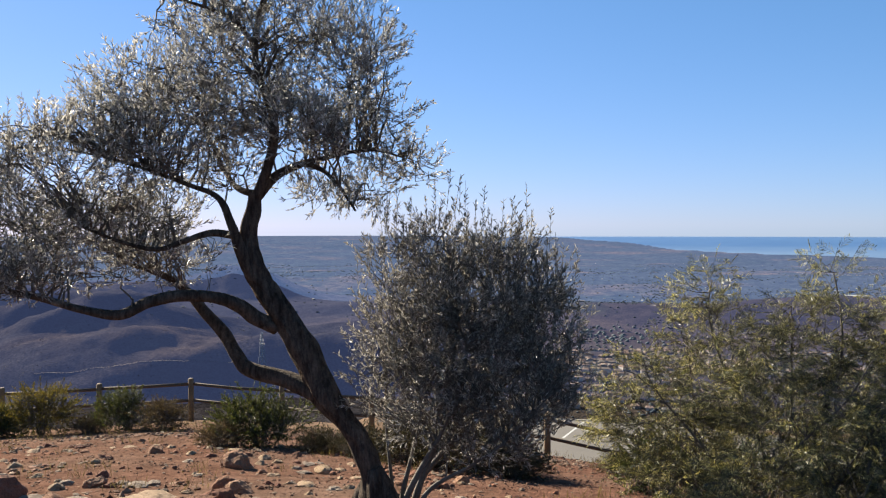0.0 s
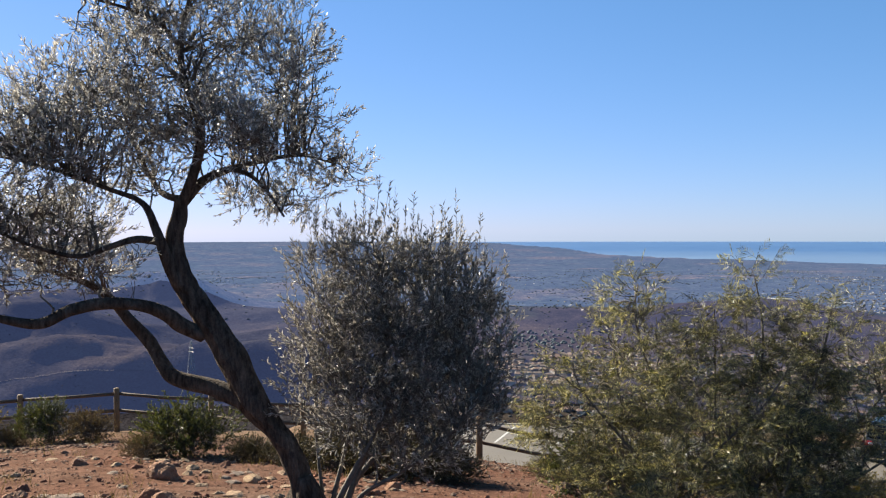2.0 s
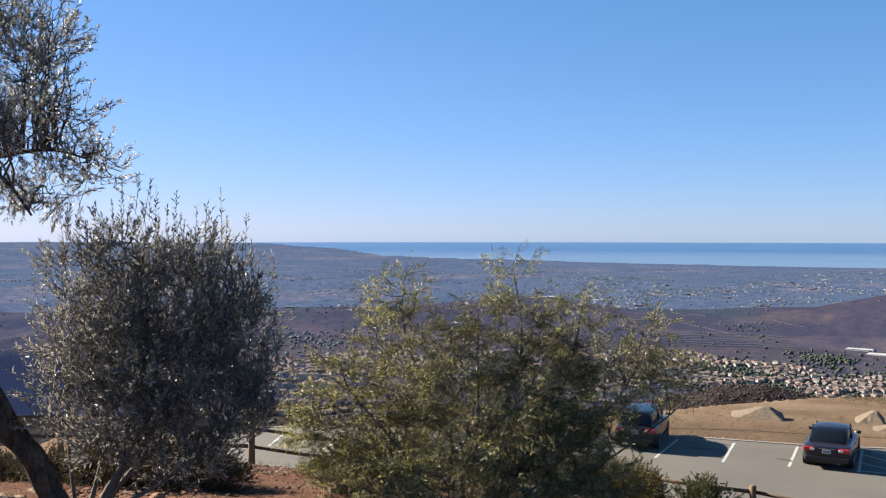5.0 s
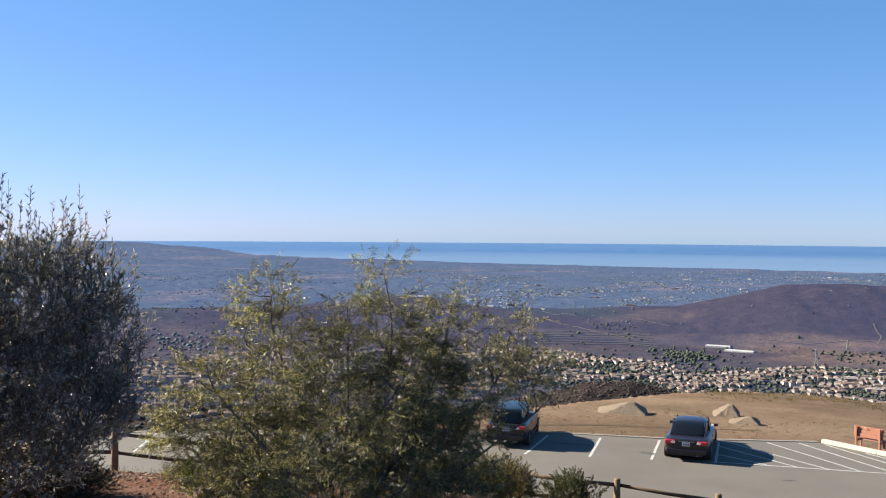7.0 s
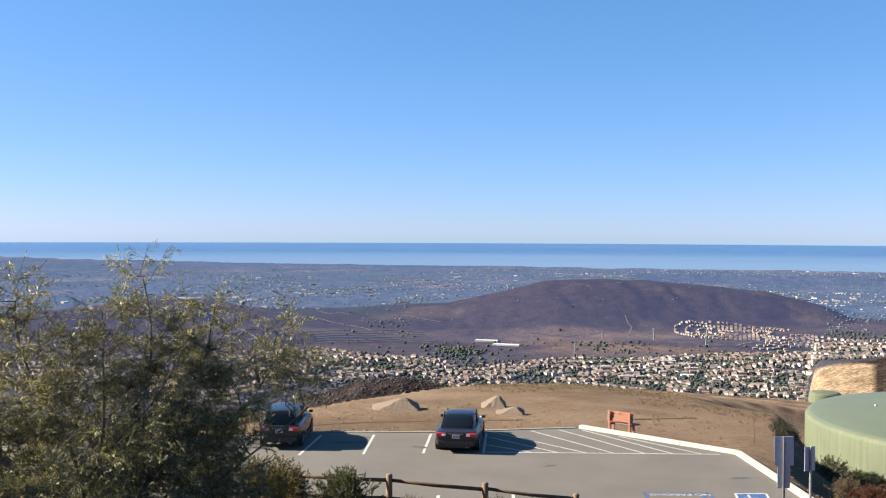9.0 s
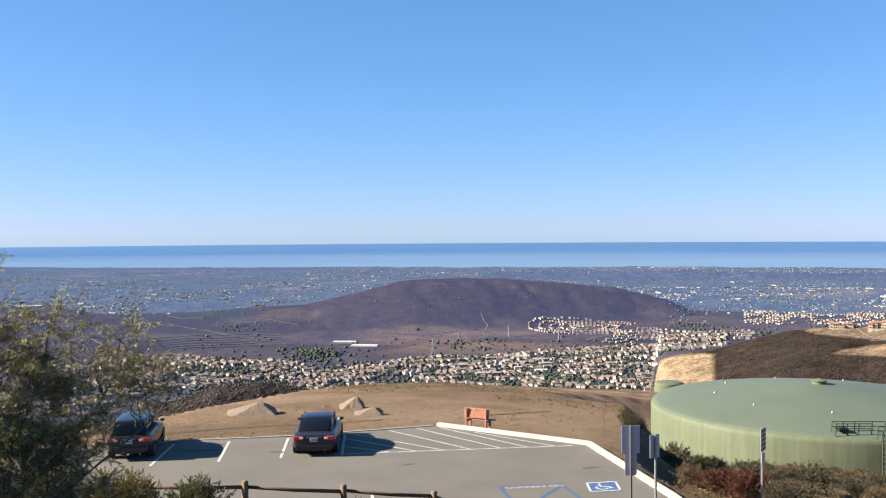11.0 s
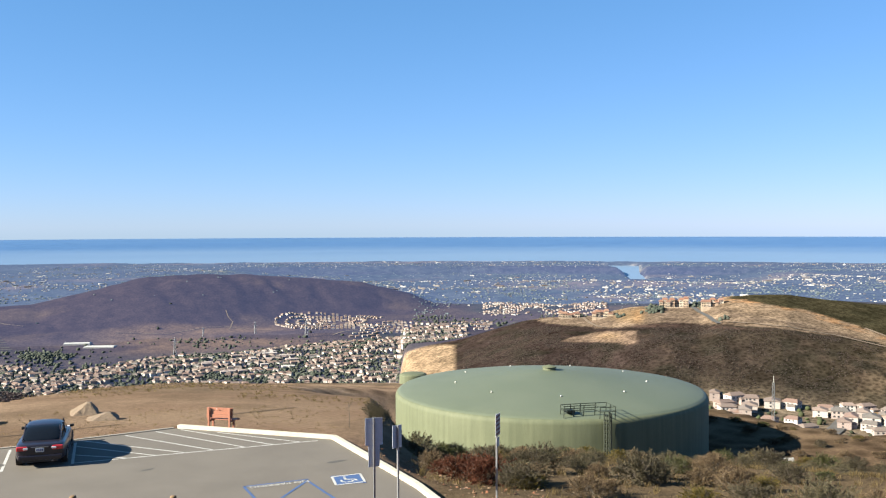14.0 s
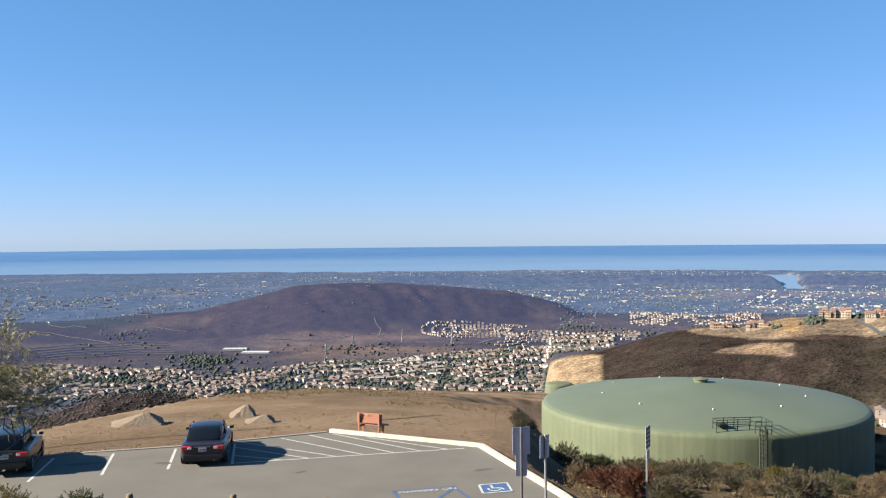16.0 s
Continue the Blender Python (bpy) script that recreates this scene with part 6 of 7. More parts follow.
for yaw, d, s, kind, k in ((71.3, 10.7, .30, "dome", 0), (69.3, 10.5, .24, "grey", 0), (67.2, 10.0, .24, "grey", 1), (68.4, 10.3, .15, "red", 2), (65.9, 10.1, .10, "grey", 2), (63.2, 9.7, .34, "tan", 0), (64.6, 9.8, .18, "tan", 1), (60.6, 9.7, .17, "red", 0), (61.6, 9.6, .13, "red", 3), (59.6, 10.0, .17, "red", 1), (58.6, 10.4, .19, "red", 4), (59.2, 10.7, .15, "dome", 0), (57.6, 9.8, .12, "grey", 2), (56.8, 9.7, .14, "grey", 3),
                           (58.7, 13.1, .23, "dome", 0), (64.1, 11.5, .15, "grey", 3), (64.8, 11.7, .10, "grey", 1), (63.3, 11.6, .11, "grey", 2), (66.4, 11.6, .15, "red", 2), (65.7, 11.5, .10, "red", 0), (54.8, 12.6, .11, "grey", 0), (53.6, 12.7, .16, "tan", 2), (54.6, 13.7, .11, "grey", 3), (55.2, 13.0, .08, "grey", 1), (52.7, 12.9, .08, "tan", 0),
                           (67.3, 17.4, .13, "red", 1), (64.7, 16.7, .10, "tan", 0), (63.3, 15.0, .14, "red", 3), (60.2, 14.5, .10, "red", 4), (61.3, 14.8, .09, "tan", 1), (67.0, 19.6, .08, "tan", 2), (56.6, 12.2, .09, "tan", 0), (69.4, 12.9, .09, "tan", 1), (62.4, 16.0, .09, "red", 0), (57.4, 13.6, .09, "tan", 2), (56.4, 13.9, .10, "tan", 1), (48.2, 12.2, .12, "red", 1), (46.6, 12.6, .10, "tan", 1), (44.2, 13.1, .08, "red", 2), (45.5, 11.8, .12, "red", 3), (49.6, 11.3, .09, "grey", 0), (47.3, 11.2, .10, "red", 4)):
    stone(yaw, d, s, kind, k, yaw * 37)
STONES = random.Random(31)
for k in range(60):
    stone(STONES.uniform(43, 76), 9.2 + 9 * STONES.random(), STONES.uniform(.06, .12), STONES.choice(("red", "red", "tan", "tan", "grey")), k, STONES.uniform(0, 360))
for k in range(230):
    stone(STONES.uniform(41, 77), 8.8 + 12 * STONES.random(), STONES.choice((.025, .03, .04, .05, .05, .07)), STONES.choice(("red", "red", "red", "tan", "tan", "grey")), k, STONES.uniform(0, 360))


def pebbles(name, label, spots, size, seed):
    """Many small stones in one mesh."""
    rng = np.random.default_rng(seed)
    bm = bmesh.new()
    bmesh.ops.create_icosphere(bm, subdivisions=1, radius=1)
    base = np.array([v.co for v in bm.verts])
    tri = np.array([[v.index for v in f.verts] for f in bm.faces])
    bm.free()
    n = len(spots)
    r = size * rng.uniform(.4, 1.3, (n, 1, 1)) * rng.uniform(.6, 1.2, (n, 1, 3)) * [1, 1, .6]
    v = (base[None] * (1 + .25 * rng.normal(size=(n, len(base), 1))) * r + np.array(spots)[:, None] + [0, 0, size * .1]).reshape(-1, 3)
    t = (tri[None] + np.arange(n)[:, None, None] * len(base)).reshape(-1, 3)
    return tagged(new(name, from_arrays(name, v, t, pebble_stone)), label, "stones", kind="stuff")


pebbles("gravel", "loose red gravel on the bare knoll", scatter(9000, 36, 80, 8.5, 23, 15), .020, 16)
pebbles("gravel", "loose red clods on the bare knoll", scatter(1300, 36, 80, 8.8, 22, 17, lambda p: float(fbm(np.array(p.x * .6), np.array(p.y * .6), 3, 19)) > .02), .045, 18)
pebbles("rubble", "pale rubble along the edge of the car park", scatter(420, -1, 22, 43, 49, 25, lambda p: .25 < outside(p.x, p.y, LOT_RIM) < 1.6), .075, 26)
pebbles("gravel", "loose stones on the bank beside the kerb", scatter(260, -22, -11, 28, 45, 35, lambda p: .3 < outside(p.x, p.y, LOT_RIM) < 5), .06, 36)

# ---- the far slopes and towns ----
def meet(yaw, el, lo=60.0, hi=14000.0):
    """The true distance at which a line of sight first meets the land."""
    r = np.geomspace(lo, hi, 1500)
    up = np.degrees(np.arctan2(height(np.full(r.shape, float(yaw)), r) - EYE, r))
    hit_ = np.where(up >= el)[0]
    return float(r[hit_[0]]) if len(hit_) else hi


WALLS = [(0.37, 0.32, 0.30), (0.52, 0.49, 0.47), (0.29, 0.225, 0.205), (0.66, 0.64, 0.62), (0.33, 0.265, 0.245)]
ROOFS = [(0.235, 0.165, 0.142), (0.175, 0.140, 0.124), (0.270, 0.205, 0.178), (0.150, 0.138, 0.130), (0.220, 0.148, 0.124)]
stucco = per_object("stucco", WALLS, 0.9, 0.2)
roof_tile = per_object("roof_tile", ROOFS, 0.9, 0.2)
stucco_mass = per_object("stucco_mass", WALLS, 0.9, 0.2, True)
roof_mass = per_object("roof_mass", ROOFS, 0.9, 0.2, True)
pale_mass = per_object("pale_building", [(0.22, 0.19, 0.175), (0.36, 0.34, 0.32), (0.66, 0.64, 0.61), (0.17, 0.13, 0.11)], 0.9, 0.2, True)
window_dark, _, _, wb = material("window_glass", 0.1, 0.0, 0.5)
wb.inputs["Base Color"].default_value = (0.02, 0.025, 0.03, 1)
garage_white = mottled("garage_door", (0.36, 0.34, 0.31), (0.46, 0.44, 0.40), 2.0, 0.7)


def roof_shape(bm, w, d, z, high, over=0.5, hip=0.35):
    a, b = w / 2 + over, d / 2 + over
    low = [bm.verts.new(p) for p in ((-a, -b, z), (a, -b, z), (a, b, z), (-a, b, z))]
    eave = [bm.verts.new((v.co.x, v.co.y, z - .25)) for v in low]
    top = [bm.verts.new((-a * (1 - 2 * hip * .5), 0, z + high)), bm.verts.new((a * (1 - 2 * hip * .5), 0, z + high))]
    bm.faces.new((low[0], low[1], top[1], top[0]))
    bm.faces.new((low[2], low[3], top[0], top[1]))
    bm.faces.new((low[1], low[2], top[1]))
    bm.faces.new((low[3], low[0], top[0]))
    for k in range(4):
        bm.faces.new((eave[k], eave[(k + 1) % 4], low[(k + 1) % 4], low[k]))
    bm.faces.new(eave[::-1])
    return bm


def house_model(w, d, high, wing, seed):
    """A stucco house with a tiled hip roof, windows and a garage."""
    rng = random.Random(seed)
    h = thing("house", "cream stucco house with a red-brown tiled roof", "house", group="houses of the valley town")
    part("wall", box(bmesh.new(), (w, d, high + 3), (0, 0, high / 2 - 1.5)), stucco, h)
    part("roof", roof_shape(bmesh.new(), w, d, high, 2.1), roof_tile, h)
    if wing:
        part("wing", box(bmesh.new(), (w * .5, d * .6, high * .55 + 3), (w * .22, -d * .6, high * .275 - 1.5)), stucco, h)
        part("wing_roof", roof_shape(bmesh.new(), w * .5, d * .65, high * .55, 1.4), roof_tile, h).location = (w * .22, -d * .6, 0)
        part("garage_door", box(bmesh.new(), (w * .34, .12, 2.2), (w * .22, -d * .9 - .03, 1.1)), garage_white, h)
    for x in (-.32, -.08, .2):
        for z in ((1.6, 4.4) if high > 4.5 else (1.6,)):
            if wing and x > .1 and z < 3:
                continue
            part("window", box(bmesh.new(), (1.5, .12, 1.3), (x * w, -d / 2 - .03, z)), window_dark, h)
    for z in ((1.7, 4.4) if high > 4.5 else (1.7,)):
        for s in (-1, 1):
            part("window", box(bmesh.new(), (.12, 1.4, 1.2), (s * (w / 2 + .03), d * .1, z)), window_dark, h)
    return h


def set_down(model, yaw, r, turn, used, size=1.0):
    p, s = ground_at(yaw, r)
    m = Matrix.Translation(p) @ Matrix.Rotation(radians(turn), 4, "Z")
    if id(model) in used:
        c = copy_thing(model, m)
    else:
        c = model
        c.matrix_world = m
        used.add(id(model))
    c.scale = (s * size,) * 3
    return c


# the close suburb below the scrub slope
used = set()
near_models = [house_model(13, 11, 6.0, True, 1), house_model(12, 12, 5.8, False, 2), house_model(15, 10, 6.2, True, 3), house_model(16, 11, 3.4, True, 4)]
rng = random.Random(12)
for row, (y0, y1, r0, r1) in enumerate(((-31.3, -36.5, 850, 835), (-37.3, -48, 845, 830), (-34.2, -36.8, 745, 775), (-35.0, -37.5, 715, 740), (-38.6, -47.5, 790, 780), (-40.2, -47.5, 735, 720), (-32.0, -34.0, 800, 790), (-35.6, -37.6, 690, 700), (-42.4, -48, 690, 680), (-31.6, -34.5, 825, 815), (-37.0, -48, 815, 805), (-38.0, -41, 765, 757))):
    n = max(2, int(radians(abs(y1 - y0)) * r0 / 15))
    for k in range(n):
        f = (k + .5) / n
        yaw, r = y0 + (y1 - y0) * f + rng.uniform(-.08, .08), r0 + (r1 - r0) * f + rng.uniform(-6, 6)
        set_down(near_models[rng.choice((0, 1, 2, 0, 1, 2, 3))], yaw, r, yaw + rng.choice((0, 15, 90, -90, -20, 40)), used, rng.uniform(.82, 1.08))
# frames of a house under construction
def timber_house(yaw, r):
    p, s = ground_at(yaw, r)
    t = thing("unfinished_house", "bare timber frame of a house being built", "house", Matrix.Translation(p) @ Matrix.Rotation(radians(yaw), 4, "Z"))
    t.scale = (s,) * 3
    wood = mottled("fresh_timber", (0.28, 0.155, 0.06), (0.36, 0.21, 0.09), 1.0, 0.9)
    for z in (0, 3, 6):
        for y in (-6, 6):
            part("plate", box(bmesh.new(), (16, .35, .35), (0, y, z)), wood, t)
        for x in (-8, 0, 8):
            part("beam", box(bmesh.new(), (.35, 12, .35), (x, 0, z)), wood, t)
    for k in range(9):
        for y in (-6, 6):
            part("stud", box(bmesh.new(), (.35, .35, 8), (-8 + 2 * k, y, 2)), wood, t)


timber_house(-40.9, 800)

# the valley town, its nearer houses one by one and the rest together
town_models = [house_model(13, 11, 6.0, False, 5), house_model(12, 10, 5.6, True, 6), house_model(16, 11, 3.4, False, 7)]


def mass_houses(name, label, spots, seed, walls, roofs, flat=False):
    """Many small houses in one mesh of walls and one of roofs: yaw, true distance, width, depth, height, turn."""
    wv, wf, rv, rf = [], [], [], []
    for yaw, r, w, d, h, turn in spots:
        p, s = ground_at(yaw, r)
        m = Matrix.Translation(p) @ Matrix.Rotation(radians(turn), 4, "Z") @ Matrix.Scale(s, 4)
        k = len(wv)
        wv += [m @ Vector((x * w / 2, y * d / 2, z)) for z in (-3, h) for x, y in ((-1, -1), (1, -1), (1, 1), (-1, 1))]
        wf += [(k, k + 1, k + 5, k + 4), (k + 1, k + 2, k + 6, k + 5), (k + 2, k + 3, k + 7, k + 6), (k + 3, k, k + 4, k + 7), (k + 4, k + 5, k + 6, k + 7)]
        if not flat:
            k = len(rv)
            a, b = w / 2 + .5, d / 2 + .5
            rv += [m @ Vector(q) for q in ((-a, -b, h), (a, -b, h), (a, b, h), (-a, b, h), (-a * .6, 0, h + 2.2), (a * .6, 0, h + 2.2))]
            rf += [(k, k + 1, k + 5, k + 4), (k + 2, k + 3, k + 4, k + 5), (k + 1, k + 2, k + 5, k + 5), (k + 3, k, k + 4, k + 4)]
    top = new(name, from_arrays(name, np.array(wv), np.array(wf), walls))
    tagged(top, label, "houses", kind="stuff")
    if rv:
        bm = bmesh.new()
        vs = [bm.verts.new(v) for v in rv]
        for q in rf:
            bm.faces.new([vs[i] for i in dict.fromkeys(q)])
        ob = part("roofs", bm, roofs, top)
        ob["kind"] = "stuff"
    return top


belt_lo = [(42, 1640), (34, 1570), (26, 1560), (18, 1620), (16, 1690), (12, 1720), (10, 1740), (8, 1570), (6, 1530), (2, 1530), (-2, 1530), (-8, 1540), (-12, 1560), (-17, 1560)]
belt_hi = [(42, 1960), (34, 2060), (26, 2090), (18, 2120), (16, 2150), (12.8, 2050), (10, 1980), (8, 1895), (5, 1945), (1.4, 2040), (-2, 2110), (-5, 2150), (-8.4, 2200), (-12, 2280), (-17, 2380)]
rng = random.Random(40)
rows_, rest = [], []
for i in range(17):
    yaw = 42.0
    while yaw > -17:
        lo, hi = float(curve(yaw, belt_lo)), float(curve(yaw, belt_hi))
        r = lo + (hi - lo) * (i + (.78 if i % 2 == 0 else .36)) / 17 + 30 * math.sin(yaw * .8 + (i // 2) * .9) + rng.uniform(-3, 3)
        step = math.degrees(11.0 / r)
        yaw -= step * rng.uniform(.8, 1.6)
        r += rng.gauss(0, 7)
        gap = float(fbm(np.array(yaw * .42), np.array((i // 2) * .62), 3, 301))
        if gap < (-0.30 if yaw < 9 else -0.16 if yaw < 18 else -0.05) or (6 < yaw < 12 and i < 2 and rng.random() < .6):
            continue
        rows_.append((yaw, r, i))
near_rows = sorted((q for q in rows_ if q[0] < 14), key=lambda q: q[1])[:230]
for yaw, r, i in near_rows:
    set_down(town_models[rng.randrange(3)], yaw, r, yaw + 40 * math.cos(yaw * 1.3 + i) + rng.choice((0, 0, 90, 45)), used, rng.uniform(.72, 1.0))
chosen = set(near_rows)
rest += [(yaw, r, rng.uniform(8, 14), rng.uniform(7, 11), rng.choice((3.2, 4.6, 5.4)), yaw + 40 * math.cos(yaw * 1.3 + i) + rng.choice((0, 0, 90, 30))) for yaw, r, i in rows_ if (yaw, r, i) not in chosen]
# left part of the town, beyond the shrubs
for i in range(8):
    yaw = 43.0
    while yaw > 17.5:
        r = 1290 + 62 * i + 22 * math.sin(yaw * .9 + i) + rng.uniform(-6, 6) + 9 * (43 - yaw)
        yaw -= math.degrees(18 / r) * rng.uniform(.9, 1.3)
        if float(fbm(np.array(yaw * .4), np.array(i * .5), 3, 311)) > -0.12:
            rest.append((yaw, r, rng.uniform(11, 16), 11, rng.choice((3.4, 5.8)), yaw))
# slope suburb and the oval of rows under the central hill
for i in range(11):
    yaw = -8.5 - .35 * i
    while yaw > -18.5:
        r = 2110 + 62 * i + 30 * math.sin(yaw * 1.1 + i * .3)
        yaw -= math.degrees(11 / r) * rng.uniform(.8, 1.5)
        r += rng.gauss(0, 6)
        if float(fbm(np.array(yaw * .8), np.array(i * .45), 3, 321)) > -0.2:
            rest.append((yaw, r, rng.uniform(6.5, 10), 7, rng.uniform(2.8, 4.2), yaw + 25 * math.cos(yaw * 1.1)))
for ring in (.30, .48, .66, .83, 1.0):
    n = int(92 * ring)
    for k in range(n):
        a = 2 * math.pi * k / n
        if rng.random() < .15 or math.cos(a) < -.8 and ring > .6:
            continue
        rest.append((-9.45 + 3.65 * ring * math.cos(a), 2800 + 235 * ring * math.sin(a) + rng.uniform(-12, 12), rng.uniform(6.5, 9), 7, rng.uniform(2.6, 3.6), -9.45 + math.degrees(math.atan2(.9 * math.cos(a), -1.6 * math.sin(a)))))
for i in range(8):
    for k in range(44):
        yaw = -18.3 - k * .17 + rng.uniform(-.05, .05)
        if float(fbm(np.array(yaw * .7), np.array(i * .6), 3, 331)) > -0.15:
            rest.append((yaw, 2980 + 90 * i + 60 * math.sin(yaw * 1.2) + rng.uniform(-30, 30), rng.uniform(6, 11), 7, rng.uniform(2.4, 3.8), yaw + rng.choice((25, -30, 50, 70))))
mass_houses("town_houses", "cream houses with red-brown roofs in curving rows", rest, 1, stucco_mass, roof_mass)
# larger flat-roofed buildings in the middle of the town
halls = []
for k in range(24):
    yaw = rng.uniform(-7.2, -1.6)
    halls.append((yaw, 1830 + rng.uniform(0, 270), rng.uniform(12, 32), rng.uniform(10, 20), rng.uniform(3.5, 6), yaw + rng.choice((8, 8, -20))))
mass_houses("town_halls", "pale flat-roofed shops and halls in the town", halls, 3, stucco_mass, None, True)
# pale buildings over the plain
rng = random.Random(41)
dots = []
while len(dots) < 8500:
    yaw, r = rng.uniform(-52, 74), math.exp(rng.uniform(math.log(3500), math.log(12900)))
    if abs(yaw - LAGOON_YAW) < 1.8 and r > 8300 or r < 4100 and -15 < yaw < 10:
        continue
    dense = float(fbm(np.array(yaw * .22), np.array(math.log(r) * 7), 4, 341)) + (.16 if yaw < 26 else -.22) + (.30 if r > 10300 and yaw < 8 else -.45 if 9250 < r < 10200 and -36 < yaw < -4 else 0)
    if rng.random() > max(.02, dense * 2.6 - .12):
        continue
    big = rng.random() < .03
    dots.append((yaw, r, rng.uniform(22, 40) if big else rng.uniform(5, 9), rng.uniform(12, 20) if big else rng.uniform(5, 8), rng.uniform(4, 6) if big else rng.uniform(2.2, 3.6), yaw + rng.uniform(-30, 30)))
mass_houses("coastal_town", "pale low buildings scattered over the coastal plain", dots, 2, pale_mass, None, True)

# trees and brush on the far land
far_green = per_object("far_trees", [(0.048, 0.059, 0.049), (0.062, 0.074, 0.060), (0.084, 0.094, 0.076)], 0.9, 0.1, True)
# pale blue of the haze is mixed into these tree colours
haze_tinted_green = per_object("plain_trees", [(0.115, 0.148, 0.165), (0.140, 0.172, 0.185), (0.165, 0.192, 0.200)], 0.9, 0.1, True)
far_brush = per_object("far_brush", [(0.042, 0.032, 0.029), (0.052, 0.039, 0.034), (0.064, 0.048, 0.041), (0.044, 0.039, 0.030)], 0.95, 0.1, True)


def clumps(name, label, spots, mat, seed, flat=0.75):
    """Uneven leafy clumps standing on the far land: yaw, true distance, size."""
    rng = np.random.default_rng(seed)
    bm = bmesh.new()
    bmesh.ops.create_icosphere(bm, subdivisions=1, radius=1)
    base = np.array([v.co for v in bm.verts])
    tri = np.array([[v.index for v in f.verts] for f in bm.faces])
    bm.free()
    at = np.array(spots)
    r = at[:, 1]
    s = squeeze(r) / r
    z = EYE + (height(at[:, 0], r) - EYE) * s
    a = np.radians(at[:, 0])
    c = np.stack([-np.sin(a) * r * s, np.cos(a) * r * s, z], -1)
    k = len(base)
    shape = base[None] * (1 + .30 * rng.normal(size=(len(at), k, 1))) * rng.uniform(.7, 1.3, (len(at), 1, 3)) * [1, 1, flat]
    v = shape * (at[:, 2] * s)[:, None, None] + c[:, None] + [0, 0, 1] * (at[:, 2] * s * flat * .5)[:, None, None]
    t = (tri[None] + np.arange(len(at))[:, None, None] * k).reshape(-1, 3)
    return tagged(new(name, from_arrays(name, v.reshape(-1, 3), t, mat, True)), label, "brush" if "brush" in name else "trees", kind="stuff")


rng = random.Random(43)
trees_ = []
while len(trees_) < 21000:
    yaw, r = rng.uniform(-52, 75), math.exp(rng.uniform(math.log(1250), math.log(11500)))
    g = float(fbm(np.array(yaw * .35), np.array(math.log(r) * 9), 4, 351))
    town_ = -17 < yaw < 18 and float(curve(yaw, belt_lo)) - 40 < r < float(curve(yaw, belt_hi)) + 25
    hill_ = 2450 < r < 4000 and (-14 < yaw < 10 or 14 < yaw < 32)
    ridge_ = yaw < -15 and r < 2200
    if rng.random() > (.75 if town_ else .004 if hill_ or ridge_ else max(.03, g * 1.5)):
        continue
    if yaw > 43 and r < 2600 or yaw > 27 and rng.random() < .55 or yaw < -11 and r < 1540:
        continue
    trees_.append((yaw, r, rng.uniform(1.7, 3.6) * (1 + r / 9000)))
trees_ += [(y_, float(curve(y_, belt_lo)) * (1 - f_) + float(curve(y_, belt_hi)) * f_, rng.uniform(1.8, 3.8)) for y_, f_ in ((rng.uniform(-12.4, 16), rng.uniform(-.12, 1)) for _ in range(3600))]
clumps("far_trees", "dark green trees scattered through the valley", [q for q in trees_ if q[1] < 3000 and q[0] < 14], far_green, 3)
clumps("plain_trees", "trees scattered over the coastal plain, paled and blued by painted haze", [q for q in trees_ if q[1] >= 3000 and q[0] < 27], haze_tinted_green, 6, .5)
# a darker haze-blue copy of the tree colours, for the left
clumps("plain_trees", "dark trees in the hazy valley, tinted blue by painted haze", [q for q in trees_ if q[1] < 3000 and 14 <= q[0] < 27 or q[0] >= 27], per_object("haze_tinted_trees", [(0.050, 0.066, 0.080), (0.066, 0.084, 0.098), (0.085, 0.104, 0.116)], 0.9, 0.1, True), 16, .5)
grove = [(7.0 + rng.gauss(0, .75), 2140 + rng.gauss(0, 75), rng.uniform(2.5, 5)) for _ in range(260)] + [(9.0 + rng.gauss(0, .5), 1700 + rng.gauss(0, 25), rng.uniform(2, 4)) for _ in range(90)] + [(-1.2 + rng.gauss(0, .8), 2060 + rng.gauss(0, 40), rng.uniform(2.5, 5)) for _ in range(90)]
clumps("grove", "dark groves of tall trees on the valley floor", grove, far_green, 4, .8)
clumps("grove", "grove on the hazy valley floor, paled and blued by painted haze", [(36.5 + rng.gauss(0, 2.2), 2350 + rng.gauss(0, 110), rng.uniform(2.5, 5)) for _ in range(160)], haze_tinted_green, 8, .7)
many = np.random.default_rng(45)
yaw_, r_ = many.uniform(-58, -17, 60000), 640 + 640 * many.random(60000) ** 0.8
el_ = np.degrees(np.arctan2(height(yaw_, r_) - EYE, r_))
open_ = curve(yaw_, [(-17, -7.2), (-20, -5.9), (-23.6, -6.1), (-25, -6.15), (-27.2, -6.05), (-32.3, -5.8), (-35.1, -5.9), (-38.5, -6.3), (-40.4, -6.65), (-43.2, -7.4), (-58, -9)])
bare_pad = (yaw_ > -27.4) & (yaw_ < -22.9) & (el_ > -6.95)
keep_ = (el_ < open_) & ~bare_pad & ~((r_ < 866) & (yaw_ < -30.5)) & (fbm(yaw_ * .9, r_ / 60, 3, 361) > -.22) & ~((yaw_ < -39) & (many.random(60000) < .5))
brush_ = [(a, b, c) for a, b, c in zip(yaw_[keep_], r_[keep_], many.uniform(.4, .95, 60000)[keep_])][:19000]
clumps("far_brush", "dark chaparral brush covering the slopes", brush_, far_brush, 5, .45)
brush_ = []
